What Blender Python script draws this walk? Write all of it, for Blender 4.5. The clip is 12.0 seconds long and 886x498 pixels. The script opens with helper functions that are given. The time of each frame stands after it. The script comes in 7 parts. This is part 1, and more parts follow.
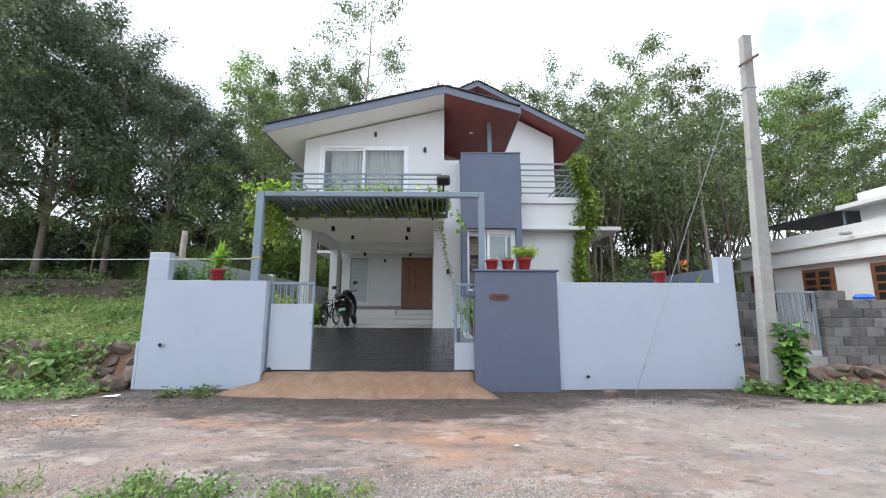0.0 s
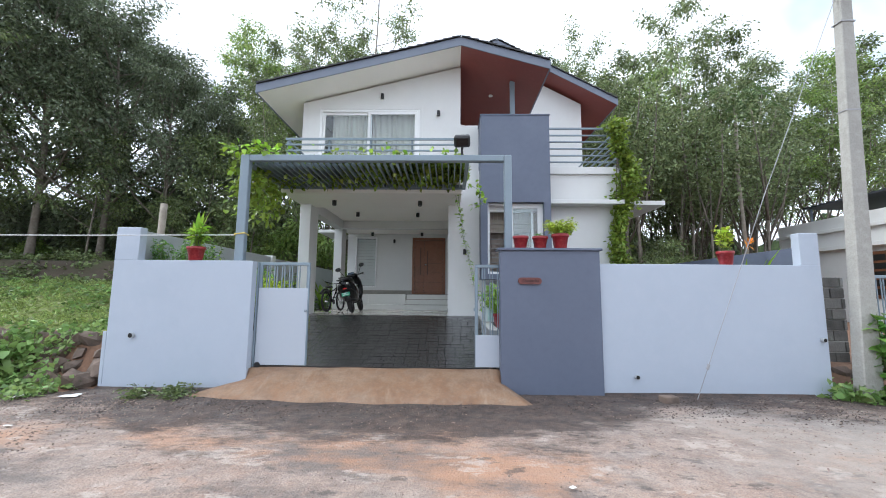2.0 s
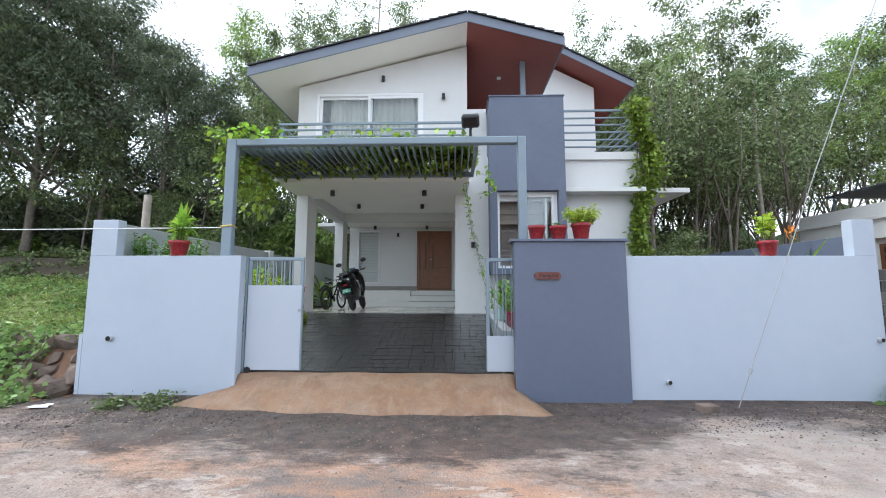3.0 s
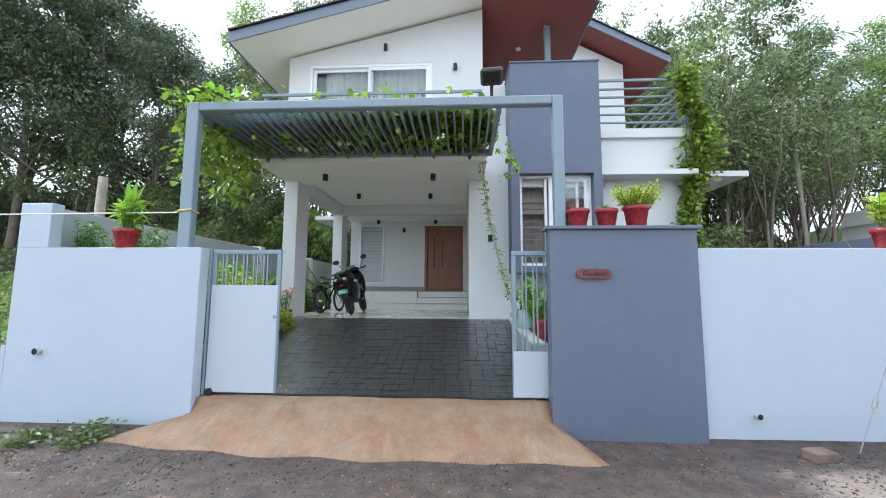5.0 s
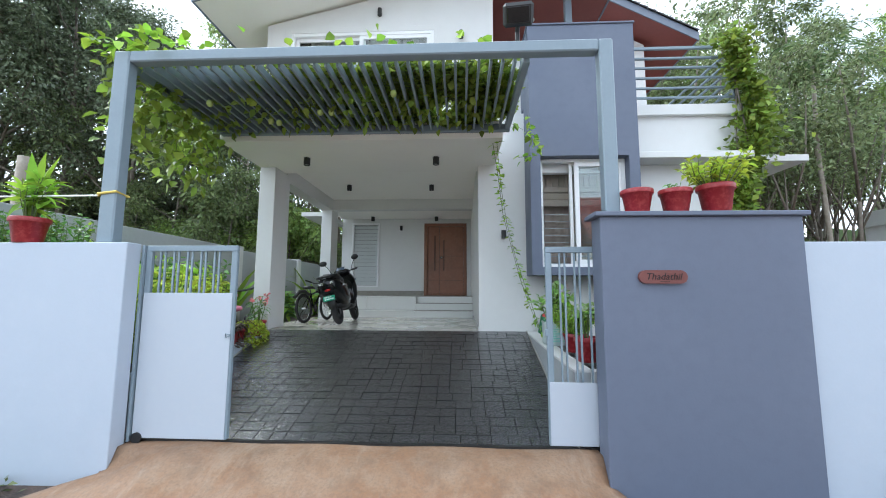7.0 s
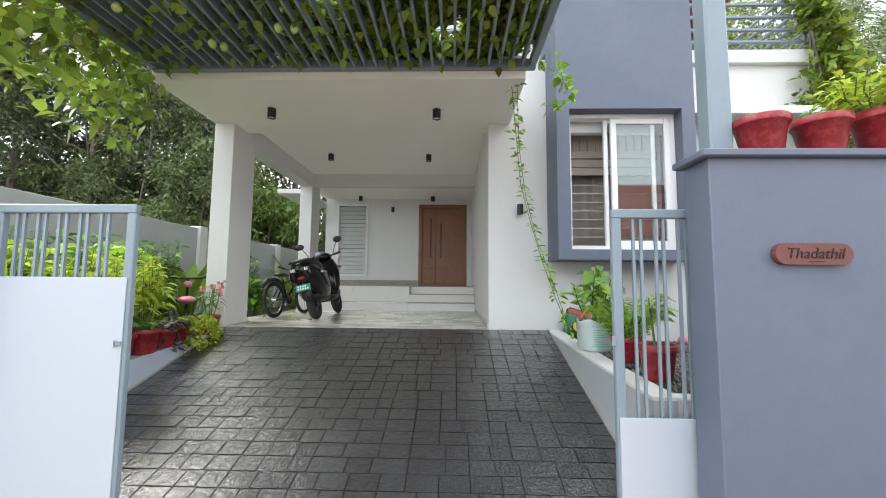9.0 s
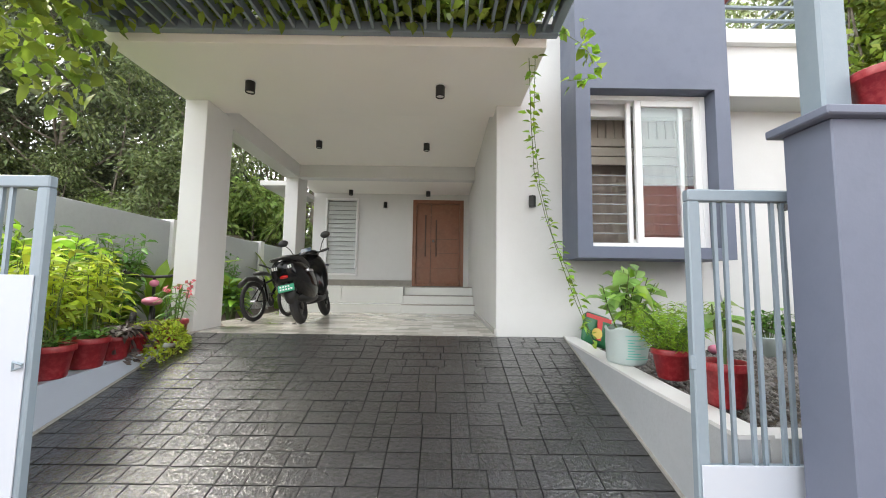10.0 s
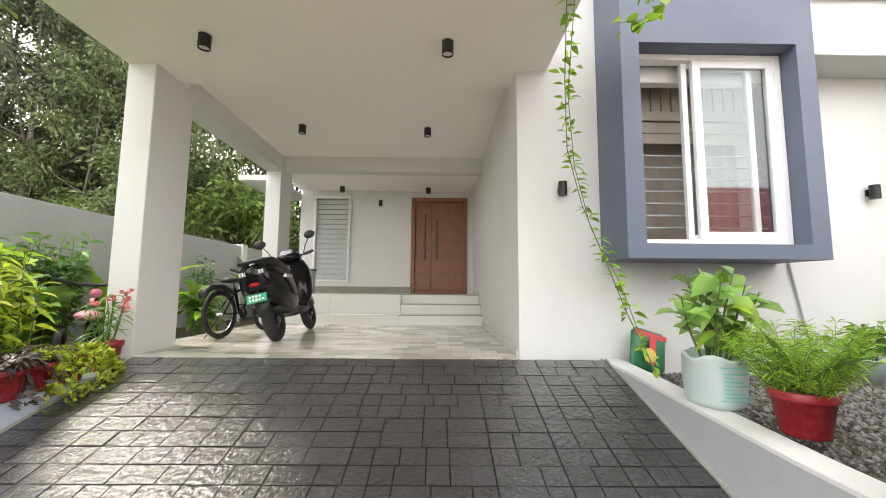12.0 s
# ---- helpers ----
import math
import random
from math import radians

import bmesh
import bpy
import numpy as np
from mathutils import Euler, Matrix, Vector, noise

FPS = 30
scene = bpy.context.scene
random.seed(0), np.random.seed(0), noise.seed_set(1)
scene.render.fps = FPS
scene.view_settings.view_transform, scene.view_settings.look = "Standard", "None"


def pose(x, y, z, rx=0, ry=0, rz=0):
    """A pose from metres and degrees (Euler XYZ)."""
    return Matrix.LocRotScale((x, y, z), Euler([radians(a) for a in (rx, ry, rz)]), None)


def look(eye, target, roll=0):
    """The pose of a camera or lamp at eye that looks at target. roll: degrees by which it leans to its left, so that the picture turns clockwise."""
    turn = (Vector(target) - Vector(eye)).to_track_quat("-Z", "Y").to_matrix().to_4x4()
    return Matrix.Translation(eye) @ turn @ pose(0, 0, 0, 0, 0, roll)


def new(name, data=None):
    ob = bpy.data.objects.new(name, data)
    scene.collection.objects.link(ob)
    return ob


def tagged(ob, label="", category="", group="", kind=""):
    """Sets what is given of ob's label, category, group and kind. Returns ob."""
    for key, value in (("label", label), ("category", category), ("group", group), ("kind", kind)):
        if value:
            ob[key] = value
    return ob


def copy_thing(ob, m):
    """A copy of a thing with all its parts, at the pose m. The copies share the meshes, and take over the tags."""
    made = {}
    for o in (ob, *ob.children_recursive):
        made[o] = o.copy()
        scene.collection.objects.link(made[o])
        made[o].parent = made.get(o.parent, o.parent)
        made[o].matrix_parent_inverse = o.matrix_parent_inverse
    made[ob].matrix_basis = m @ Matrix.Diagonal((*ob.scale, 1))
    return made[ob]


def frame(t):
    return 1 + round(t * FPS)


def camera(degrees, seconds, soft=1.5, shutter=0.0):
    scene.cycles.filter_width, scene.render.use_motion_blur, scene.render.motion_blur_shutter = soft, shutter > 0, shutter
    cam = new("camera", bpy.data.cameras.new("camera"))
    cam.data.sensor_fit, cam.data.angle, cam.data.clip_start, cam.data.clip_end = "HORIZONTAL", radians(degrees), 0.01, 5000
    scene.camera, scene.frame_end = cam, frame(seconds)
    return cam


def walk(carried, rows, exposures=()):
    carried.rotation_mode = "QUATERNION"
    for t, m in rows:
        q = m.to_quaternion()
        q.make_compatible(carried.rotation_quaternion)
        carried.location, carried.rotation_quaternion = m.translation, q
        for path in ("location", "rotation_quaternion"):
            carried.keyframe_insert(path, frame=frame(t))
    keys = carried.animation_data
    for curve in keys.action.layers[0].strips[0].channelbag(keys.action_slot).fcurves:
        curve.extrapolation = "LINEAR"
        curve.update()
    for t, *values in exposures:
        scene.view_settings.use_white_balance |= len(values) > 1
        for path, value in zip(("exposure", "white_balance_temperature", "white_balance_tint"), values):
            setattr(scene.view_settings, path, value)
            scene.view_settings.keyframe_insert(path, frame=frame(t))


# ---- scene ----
cam = camera(97.7, 12.0, soft=1.0)
PATH = [
    (0, (0.249, -0.345, 1.561), (0.268, 1.631, 1.871), 0.2),
    (0.5, (0.203, -0.02, 1.597), (0.215, 1.959, 1.886), 0.2),
    (1, (0.222, 0.311, 1.59), (0.222, 2.293, 1.86), 0.3),
    (1.5, (0.205, 0.633, 1.584), (0.187, 2.618, 1.831), 0.4),
    (2, (0.125, 0.988, 1.601), (0.089, 2.974, 1.829), 0.5),
    (2.5, (0.096, 1.329, 1.595), (0.04, 3.317, 1.808), 0.3),
    (3, (0.078, 1.643, 1.63), (0.016, 3.632, 1.832), 0.1),
    (5, (-0.025, 2.965, 1.641), (-0.131, 4.952, 1.845), 0.3),
    (5.5, (-0.094, 3.272, 1.678), (-0.203, 5.259, 1.88), 0.4),
    (6, (-0.107, 3.602, 1.696), (-0.21, 5.589, 1.9), 0.3),
    (6.5, (-0.141, 3.871, 1.709), (-0.24, 5.858, 1.921), 0.2),
    (7, (-0.212, 4.173, 1.697), (-0.304, 6.159, 1.913), 0.2),
    (9, (-0.383, 5.434, 1.66), (-0.436, 7.426, 1.831), 0.5),
    (9.5, (-0.449, 5.732, 1.665), (-0.473, 7.724, 1.836), 0.7),
    (10, (-0.554, 6.01, 1.664), (-0.55, 8.003, 1.836), 0.8),
    (10.5, (-0.612, 6.271, 1.672), (-0.595, 8.263, 1.853), 0.9),
    (11, (-0.621, 6.537, 1.688), (-0.6, 8.527, 1.891), 0.8),
    (11.5, (-0.646, 6.756, 1.682), (-0.621, 8.746, 1.885), 0.6),
    (12, (-0.655, 6.938, 1.69), (-0.636, 8.928, 1.889), 0.5),
]
EXPOSURES = [(0, 0.74, 6100, 9), (3, 0.90, 5950, 7), (5, 1.08, 5850, 4), (7, 1.15, 5850, 4), (9, 1.50, 6600, 7), (10.5, 1.80, 7050, 10), (12, 1.92, 7250, 11)]
walk(cam, [(t, look(eye, target, roll)) for t, eye, target, roll in PATH], EXPOSURES)

# ---------- sky and sun ----------
SUN_EL, SUN_AZ = 46.0, 283.0          # degrees; azimuth clockwise from +y
world = bpy.data.worlds.new("overcast_sky")
scene.world = world
world.use_nodes = True
wn, wl = world.node_tree.nodes, world.node_tree.links
wn.clear()
w_out, w_bg = wn.new("ShaderNodeOutputWorld"), wn.new("ShaderNodeBackground")
w_sky = wn.new("ShaderNodeTexSky")
w_sky.sky_type, w_sky.sun_disc = "NISHITA", False
w_sky.sun_elevation, w_sky.sun_rotation = radians(SUN_EL), radians(SUN_AZ)
w_tc, w_noise, w_ramp, w_mix = (wn.new(k) for k in ("ShaderNodeTexCoord", "ShaderNodeTexNoise", "ShaderNodeValToRGB", "ShaderNodeMix"))
w_noise.inputs["Scale"].default_value, w_noise.inputs["Detail"].default_value = 2.2, 5
w_ramp.color_ramp.elements[0].position, w_ramp.color_ramp.elements[0].color = 0.30, (0.35, 0.35, 0.35, 1)
w_ramp.color_ramp.elements[1].position, w_ramp.color_ramp.elements[1].color = 0.48, (1, 1, 1, 1)
w_mix.data_type = "RGBA"
w_mix.inputs[7].default_value = (8.6, 9.0, 9.7, 1)
wl.new(w_tc.outputs["Generated"], w_noise.inputs["Vector"])
wl.new(w_noise.outputs["Fac"], w_ramp.inputs["Fac"])
wl.new(w_ramp.outputs["Color"], w_mix.inputs[0])
wl.new(w_sky.outputs["Color"], w_mix.inputs[6])
wl.new(w_mix.outputs[2], w_bg.inputs["Color"])
w_bg.inputs["Strength"].default_value = 0.12
wl.new(w_bg.outputs["Background"], w_out.inputs["Surface"])
sun = new("sun", bpy.data.lights.new("sun", "SUN"))
sun.data.energy, sun.data.angle, sun.data.color = 1.8, radians(28), (1.0, 0.96, 0.90)
_el, _az = radians(SUN_EL), radians(SUN_AZ)
sun.matrix_world = look((0, 0, 30), Vector((0, 0, 30)) - Vector((math.sin(_az) * math.cos(_el), math.cos(_az) * math.cos(_el), math.sin(_el))))

# ---------- materials ----------
def mat(name, base, rough=0.6, metal=0.0, var=(), bump=0.0, bump_scale=60.0, rough_var=0.0, spec=0.5, coat=0.0, random_val=0.0, random_hue=0.0, island=False):
    """A surface with base colour, blotches at given sizes [(scale, colour, amount)], fine relief and per-piece variation."""
    m = bpy.data.materials.new(name)
    m.use_nodes = True
    n, l = m.node_tree.nodes, m.node_tree.links
    b = n["Principled BSDF"]
    b.inputs["Roughness"].default_value, b.inputs["Metallic"].default_value = rough, metal
    b.inputs["Specular IOR Level"].default_value, b.inputs["Coat Weight"].default_value = spec, coat
    geo = n.new("ShaderNodeNewGeometry")
    col = n.new("ShaderNodeRGB")
    col.outputs[0].default_value = (*base, 1)
    out = col.outputs[0]
    for i, (scale, colour, amount) in enumerate(var):
        no, mr, mx = n.new("ShaderNodeTexNoise"), n.new("ShaderNodeMapRange"), n.new("ShaderNodeMix")
        no.inputs["Scale"].default_value, no.inputs["Detail"].default_value, no.inputs["Roughness"].default_value = scale, 6, 0.62
        off = n.new("ShaderNodeVectorMath")
        off.operation = "ADD"
        off.inputs[1].default_value = (3.7 * i, 1.3 * i, 5.1 * i)
        l.new(geo.outputs["Position"], off.inputs[0])
        l.new(off.outputs[0], no.inputs["Vector"])
        mr.inputs["From Min"].default_value, mr.inputs["From Max"].default_value, mr.inputs["To Max"].default_value = 0.46, 0.66, amount
        l.new(no.outputs["Fac"], mr.inputs["Value"])
        mx.data_type = "RGBA"
        l.new(mr.outputs["Result"], mx.inputs[0])
        l.new(out, mx.inputs[6])
        mx.inputs[7].default_value = (*colour, 1)
        out = mx.outputs[2]
    if random_val or random_hue:
        hs = n.new("ShaderNodeHueSaturation")
        src = geo.outputs["Random Per Island"] if island else n.new("ShaderNodeObjectInfo").outputs["Random"]
        for key, amt, mid in (("Value", random_val, 1.0), ("Hue", random_hue, 0.5)):
            if amt:
                mr = n.new("ShaderNodeMapRange")
                mr.inputs["To Min"].default_value, mr.inputs["To Max"].default_value = mid - amt, mid + amt
                if key == "Hue":
                    ml = n.new("ShaderNodeMath")
                    ml.operation = "FRACT"
                    ms = n.new("ShaderNodeMath")
                    ms.operation = "MULTIPLY"
                    ms.inputs[1].default_value = 7.31
                    l.new(src, ms.inputs[0])
                    l.new(ms.outputs[0], ml.inputs[0])
                    l.new(ml.outputs[0], mr.inputs["Value"])
                else:
                    l.new(src, mr.inputs["Value"])
                l.new(mr.outputs["Result"], hs.inputs[key])
        l.new(out, hs.inputs["Color"])
        out = hs.outputs["Color"]
    l.new(out, b.inputs["Base Color"])
    if bump or rough_var:
        no = n.new("ShaderNodeTexNoise")
        no.inputs["Scale"].default_value, no.inputs["Detail"].default_value = bump_scale, 8
        l.new(geo.outputs["Position"], no.inputs["Vector"])
        if bump:
            bp = n.new("ShaderNodeBump")
            bp.inputs["Strength"].default_value, bp.inputs["Distance"].default_value = bump, 0.02
            l.new(no.outputs["Fac"], bp.inputs["Height"])
            l.new(bp.outputs["Normal"], b.inputs["Normal"])
        if rough_var:
            mr = n.new("ShaderNodeMapRange")
            mr.inputs["From Min"].default_value, mr.inputs["From Max"].default_value = 0.35, 0.65
            mr.inputs["To Min"].default_value, mr.inputs["To Max"].default_value = max(0.02, rough - rough_var), min(1, rough + rough_var)
            n2 = n.new("ShaderNodeTexNoise")
            n2.inputs["Scale"].default_value, n2.inputs["Detail"].default_value = 1.7, 6
            l.new(geo.outputs["Position"], n2.inputs["Vector"])
            l.new(n2.outputs["Fac"], mr.inputs["Value"])
            l.new(mr.outputs["Result"], b.inputs["Roughness"])
    return m


def leaf_mat(name, base, val=0.5, hue=0.02, translucent=0.35, rough=0.38):
    """Leaf: two-sided, lets light through, each leaf its own shade."""
    m = mat(name, base, rough=rough, random_val=val, random_hue=hue, island=True, spec=0.4, var=((1.2, tuple(c * 1.5 for c in base), 0.5),))
    n, l = m.node_tree.nodes, m.node_tree.links
    b, out = n["Principled BSDF"], n["Material Output"]
    tr, mx = n.new("ShaderNodeBsdfTranslucent"), n.new("ShaderNodeMixShader")
    l.new(b.inputs["Base Color"].links[0].from_socket, tr.inputs["Color"])
    mx.inputs[0].default_value = translucent
    l.new(b.outputs[0], mx.inputs[1])
    l.new(tr.outputs[0], mx.inputs[2])
    l.new(mx.outputs[0], out.inputs["Surface"])
    return m


def glass_mat(name, tint, rough=0.02):
    """Thin clear pane: straight see-through with a mirror gloss that grows at grazing angles."""
    m = bpy.data.materials.new(name)
    m.use_nodes = True
    n, l = m.node_tree.nodes, m.node_tree.links
    n.remove(n["Principled BSDF"])
    clear, gloss, lw, power, ramp_, mx = (n.new(k) for k in ("ShaderNodeBsdfTransparent", "ShaderNodeBsdfGlossy", "ShaderNodeLayerWeight", "ShaderNodeMath", "ShaderNodeMath", "ShaderNodeMixShader"))
    clear.inputs["Color"].default_value = (*tint, 1)
    gloss.inputs["Roughness"].default_value = rough
    power.operation, power.inputs[1].default_value = "POWER", 4.0
    ramp_.operation, ramp_.inputs[1].default_value, ramp_.inputs[2].default_value = "MULTIPLY_ADD", 0.9, 0.06
    lw.inputs["Blend"].default_value = 0.5
    l.new(lw.outputs["Facing"], power.inputs[0])
    l.new(power.outputs[0], ramp_.inputs[0])
    l.new(ramp_.outputs[0], mx.inputs[0])
    l.new(clear.outputs[0], mx.inputs[1])
    l.new(gloss.outputs[0], mx.inputs[2])
    l.new(mx.outputs[0], n["Material Output"].inputs["Surface"])
    return m


M_WHITE = mat("white_wall_paint", (0.67, 0.67, 0.66), 0.62, var=((0.7, (0.62, 0.62, 0.61), 0.55), (6, (0.64, 0.635, 0.62), 0.4), (26, (0.70, 0.69, 0.66), 0.12)), bump=0.05, bump_scale=45, rough_var=0.08)
M_BOUND = mat("boundary_wall_paint", (0.43, 0.48, 0.56), 0.6, var=((0.6, (0.395, 0.445, 0.525), 0.6), (5, (0.45, 0.495, 0.57), 0.4), (22, (0.42, 0.45, 0.50), 0.14)), bump=0.04, bump_scale=40, rough_var=0.08)
M_GREY = mat("grey_blue_paint", (0.115, 0.135, 0.19), 0.55, var=((0.8, (0.13, 0.15, 0.208), 0.6), (9, (0.103, 0.122, 0.173), 0.4)), bump=0.04, bump_scale=50, rough_var=0.08)
M_PALEGREY = mat("pale_grey_paint", (0.40, 0.42, 0.44), 0.6, var=((0.9, (0.36, 0.38, 0.40), 0.5), (8, (0.43, 0.44, 0.45), 0.3), (25, (0.3, 0.3, 0.29), 0.15)), bump=0.1, bump_scale=45)
M_STEEL = mat("grey_painted_steel", (0.21, 0.265, 0.31), 0.42, var=((3, (0.185, 0.235, 0.275), 0.5), (30, (0.24, 0.29, 0.33), 0.3)), bump=0.03, bump_scale=90)
M_STEELWHITE = mat("white_painted_sheet_steel", (0.44, 0.48, 0.545), 0.4, var=((1.4, (0.445, 0.485, 0.55), 0.5), (14, (0.5, 0.52, 0.55), 0.15)), bump=0.03, bump_scale=12)
M_FASCIA = mat("blue_grey_fascia", (0.17, 0.195, 0.25), 0.5, var=((2, (0.15, 0.17, 0.22), 0.5),), bump=0.05)
M_ROOFTILE = mat("dark_roof_tile", (0.05, 0.05, 0.055), 0.7, var=((4, (0.08, 0.075, 0.07), 0.6),), bump=0.2, random_val=0.25)
M_RED = mat("oxblood_soffit_board", (0.25, 0.064, 0.053), 0.5, var=((1.2, (0.215, 0.055, 0.046), 0.6), (12, (0.28, 0.075, 0.062), 0.4)), bump=0.05)
M_CEIL = mat("ceiling_paint", (0.90, 0.87, 0.82), 0.7, var=((0.5, (0.84, 0.81, 0.765), 0.5), (7, (0.87, 0.86, 0.84), 0.3)), bump=0.07, bump_scale=40)
M_STONE = mat("wet_black_stone", (0.021, 0.021, 0.024), 0.18, var=((2.2, (0.031, 0.031, 0.034), 0.7), (18, (0.016, 0.016, 0.018), 0.6), (70, (0.07, 0.07, 0.07), 0.2)), bump=0.5, bump_scale=32, rough_var=0.06, spec=0.5, coat=1.0, random_val=0.3)
nd, lk = M_STONE.node_tree.nodes, M_STONE.node_tree.links
flake, wet = nd.new("ShaderNodeTexNoise"), nd.new("ShaderNodeBump")
flake.inputs["Scale"].default_value, flake.inputs["Detail"].default_value = 30, 5
wet.inputs["Strength"].default_value, wet.inputs["Distance"].default_value = 0.7, 0.02
lk.new(nd.new("ShaderNodeNewGeometry").outputs["Position"], flake.inputs["Vector"])
lk.new(flake.outputs["Fac"], wet.inputs["Height"])
lk.new(wet.outputs["Normal"], nd["Principled BSDF"].inputs["Coat Normal"])
nd["Principled BSDF"].inputs["Coat Roughness"].default_value, nd["Principled BSDF"].inputs["Coat IOR"].default_value = 0.05, 1.7
M_JOINT = mat("dark_joint_mortar", (0.012, 0.012, 0.012), 0.85, var=((8, (0.03, 0.028, 0.025), 0.6),), bump=0.3)
M_TILE = mat("beige_grey_floor_tile", (0.56, 0.53, 0.48), 0.14, var=((1.5, (0.48, 0.45, 0.405), 0.6), (11, (0.62, 0.59, 0.54), 0.5)), random_val=0.30, rough_var=0.06)
M_GROUT = mat("pale_grout", (0.30, 0.28, 0.25), 0.8, var=((10, (0.22, 0.2, 0.18), 0.5),))
M_STEP = mat("white_step_tile", (0.70, 0.70, 0.67), 0.22, var=((1.4, (0.66, 0.66, 0.63), 0.5),))
M_CONC = mat("tan_cement", (0.26, 0.145, 0.08), 0.7, var=((0.7, (0.20, 0.105, 0.055), 0.9), (1.8, (0.31, 0.22, 0.15), 0.6), (4.5, (0.16, 0.098, 0.062), 0.5), (9, (0.33, 0.255, 0.19), 0.3), (45, (0.14, 0.095, 0.068), 0.4)), bump=0.3, bump_scale=24, rough_var=0.15)
nd, lk = M_CONC.node_tree.nodes, M_CONC.node_tree.links
streak_map, streak, streak_range, streak_mix = (nd.new(k) for k in ("ShaderNodeMapping", "ShaderNodeTexNoise", "ShaderNodeMapRange", "ShaderNodeMix"))
streak_map.inputs["Scale"].default_value = (3.2, 0.8, 0.8)
streak.inputs["Scale"].default_value, streak.inputs["Detail"].default_value, streak.inputs["Roughness"].default_value = 1.3, 8, 0.65
streak_range.inputs["From Min"].default_value, streak_range.inputs["From Max"].default_value, streak_range.inputs["To Max"].default_value = 0.56, 0.70, 0.4
streak_mix.data_type = "RGBA"
streak_mix.inputs[7].default_value = (0.40, 0.31, 0.23, 1)
lk.new(nd.new("ShaderNodeNewGeometry").outputs["Position"], streak_map.inputs["Vector"])
lk.new(streak_map.outputs[0], streak.inputs["Vector"])
lk.new(streak.outputs["Fac"], streak_range.inputs["Value"])
lk.new(streak_range.outputs["Result"], streak_mix.inputs[0])
lk.new(nd["Principled BSDF"].inputs["Base Color"].links[0].from_socket, streak_mix.inputs[6])
lk.new(streak_mix.outputs[2], nd["Principled BSDF"].inputs["Base Color"])
M_CEMENT = mat("grey_weathered_concrete", (0.36, 0.35, 0.32), 0.85, var=((1.5, (0.28, 0.27, 0.25), 0.6), (9, (0.44, 0.43, 0.40), 0.5), (40, (0.2, 0.2, 0.18), 0.3)), bump=0.3, bump_scale=40)
M_BLOCK = mat("cement_block", (0.17, 0.163, 0.152), 0.9, var=((2, (0.09, 0.085, 0.078), 0.7), (6, (0.24, 0.23, 0.21), 0.5), (30, (0.12, 0.115, 0.105), 0.5)), bump=0.6, bump_scale=40, random_val=0.4)
M_WOOD = mat("teak_wood", (0.235, 0.088, 0.042), 0.42, var=((2.2, (0.17, 0.07, 0.034), 0.7), (14, (0.27, 0.125, 0.065), 0.5)), bump=0.06, bump_scale=60)
M_WOODDARK = mat("dark_teak_groove", (0.09, 0.038, 0.02), 0.5)
M_BROWNWIN = mat("brown_window_wood", (0.16, 0.065, 0.03), 0.5, var=((5, (0.1, 0.04, 0.02), 0.6),), bump=0.1)
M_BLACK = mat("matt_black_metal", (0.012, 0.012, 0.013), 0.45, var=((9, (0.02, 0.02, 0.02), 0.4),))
M_UPVC = mat("white_upvc", (0.80, 0.80, 0.80), 0.28, var=((3, (0.76, 0.76, 0.76), 0.4),))
M_CURTAIN = mat("cream_curtain", (0.78, 0.75, 0.68), 0.85, var=((3, (0.70, 0.67, 0.60), 0.5),), bump=0.15)
M_BLIND = mat("taupe_interior", (0.52, 0.43, 0.36), 0.8, var=((2, (0.45, 0.37, 0.31), 0.5),))
M_TAUPE = mat("taupe_shutter_paint", (0.34, 0.29, 0.24), 0.6, var=((2, (0.29, 0.25, 0.205), 0.5), (18, (0.37, 0.32, 0.265), 0.3)), bump=0.08)
# plaster darkened in its colour so that the rooms look unlit
M_ROOMSHADE = mat("room_plaster_darkened_as_shade", (0.16, 0.14, 0.125), 0.9, var=((1, (0.12, 0.105, 0.095), 0.5),))
M_GLASS = glass_mat("window_glass", (0.93, 0.96, 0.96))
M_LOUVRE = mat("frosted_louvre_glass", (0.55, 0.58, 0.57), 0.22, var=((2, (0.48, 0.51, 0.50), 0.5),), spec=0.6)
M_POT = mat("glossy_red_plastic", (0.24, 0.010, 0.017), 0.4, var=((7, (0.24, 0.013, 0.018), 0.6), (28, (0.48, 0.09, 0.085), 0.4)), bump=0.1, bump_scale=30)
M_SOIL = mat("dark_potting_soil", (0.05, 0.035, 0.025), 0.95, var=((20, (0.09, 0.065, 0.045), 0.6),), bump=0.8, bump_scale=50)
M_BARK = mat("grey_brown_bark", (0.15, 0.125, 0.10), 0.9, var=((1.5, (0.09, 0.075, 0.06), 0.7), (9, (0.24, 0.215, 0.18), 0.5)), bump=0.7, bump_scale=14)
M_BARKPALE = mat("pale_rubber_bark", (0.27, 0.235, 0.19), 0.9, var=((1.0, (0.17, 0.145, 0.115), 0.7), (7, (0.38, 0.35, 0.30), 0.5)), bump=0.6, bump_scale=14)
M_STEM = mat("green_stem", (0.10, 0.15, 0.045), 0.6, var=((6, (0.13, 0.12, 0.05), 0.5),))
L_DARK = leaf_mat("dark_glossy_leaf", (0.12, 0.15, 0.085), translucent=0.3, rough=0.36)
L_RUBBER = leaf_mat("rubber_tree_leaf", (0.18, 0.225, 0.10), translucent=0.36)
L_YELLOWGREEN = leaf_mat("sunlit_yellow_green_leaf", (0.22, 0.31, 0.085), translucent=0.45)
L_BUSH = leaf_mat("undergrowth_leaf", (0.14, 0.18, 0.07), translucent=0.32)
L_VINE = leaf_mat("passion_vine_leaf", (0.21, 0.29, 0.045), translucent=0.42)
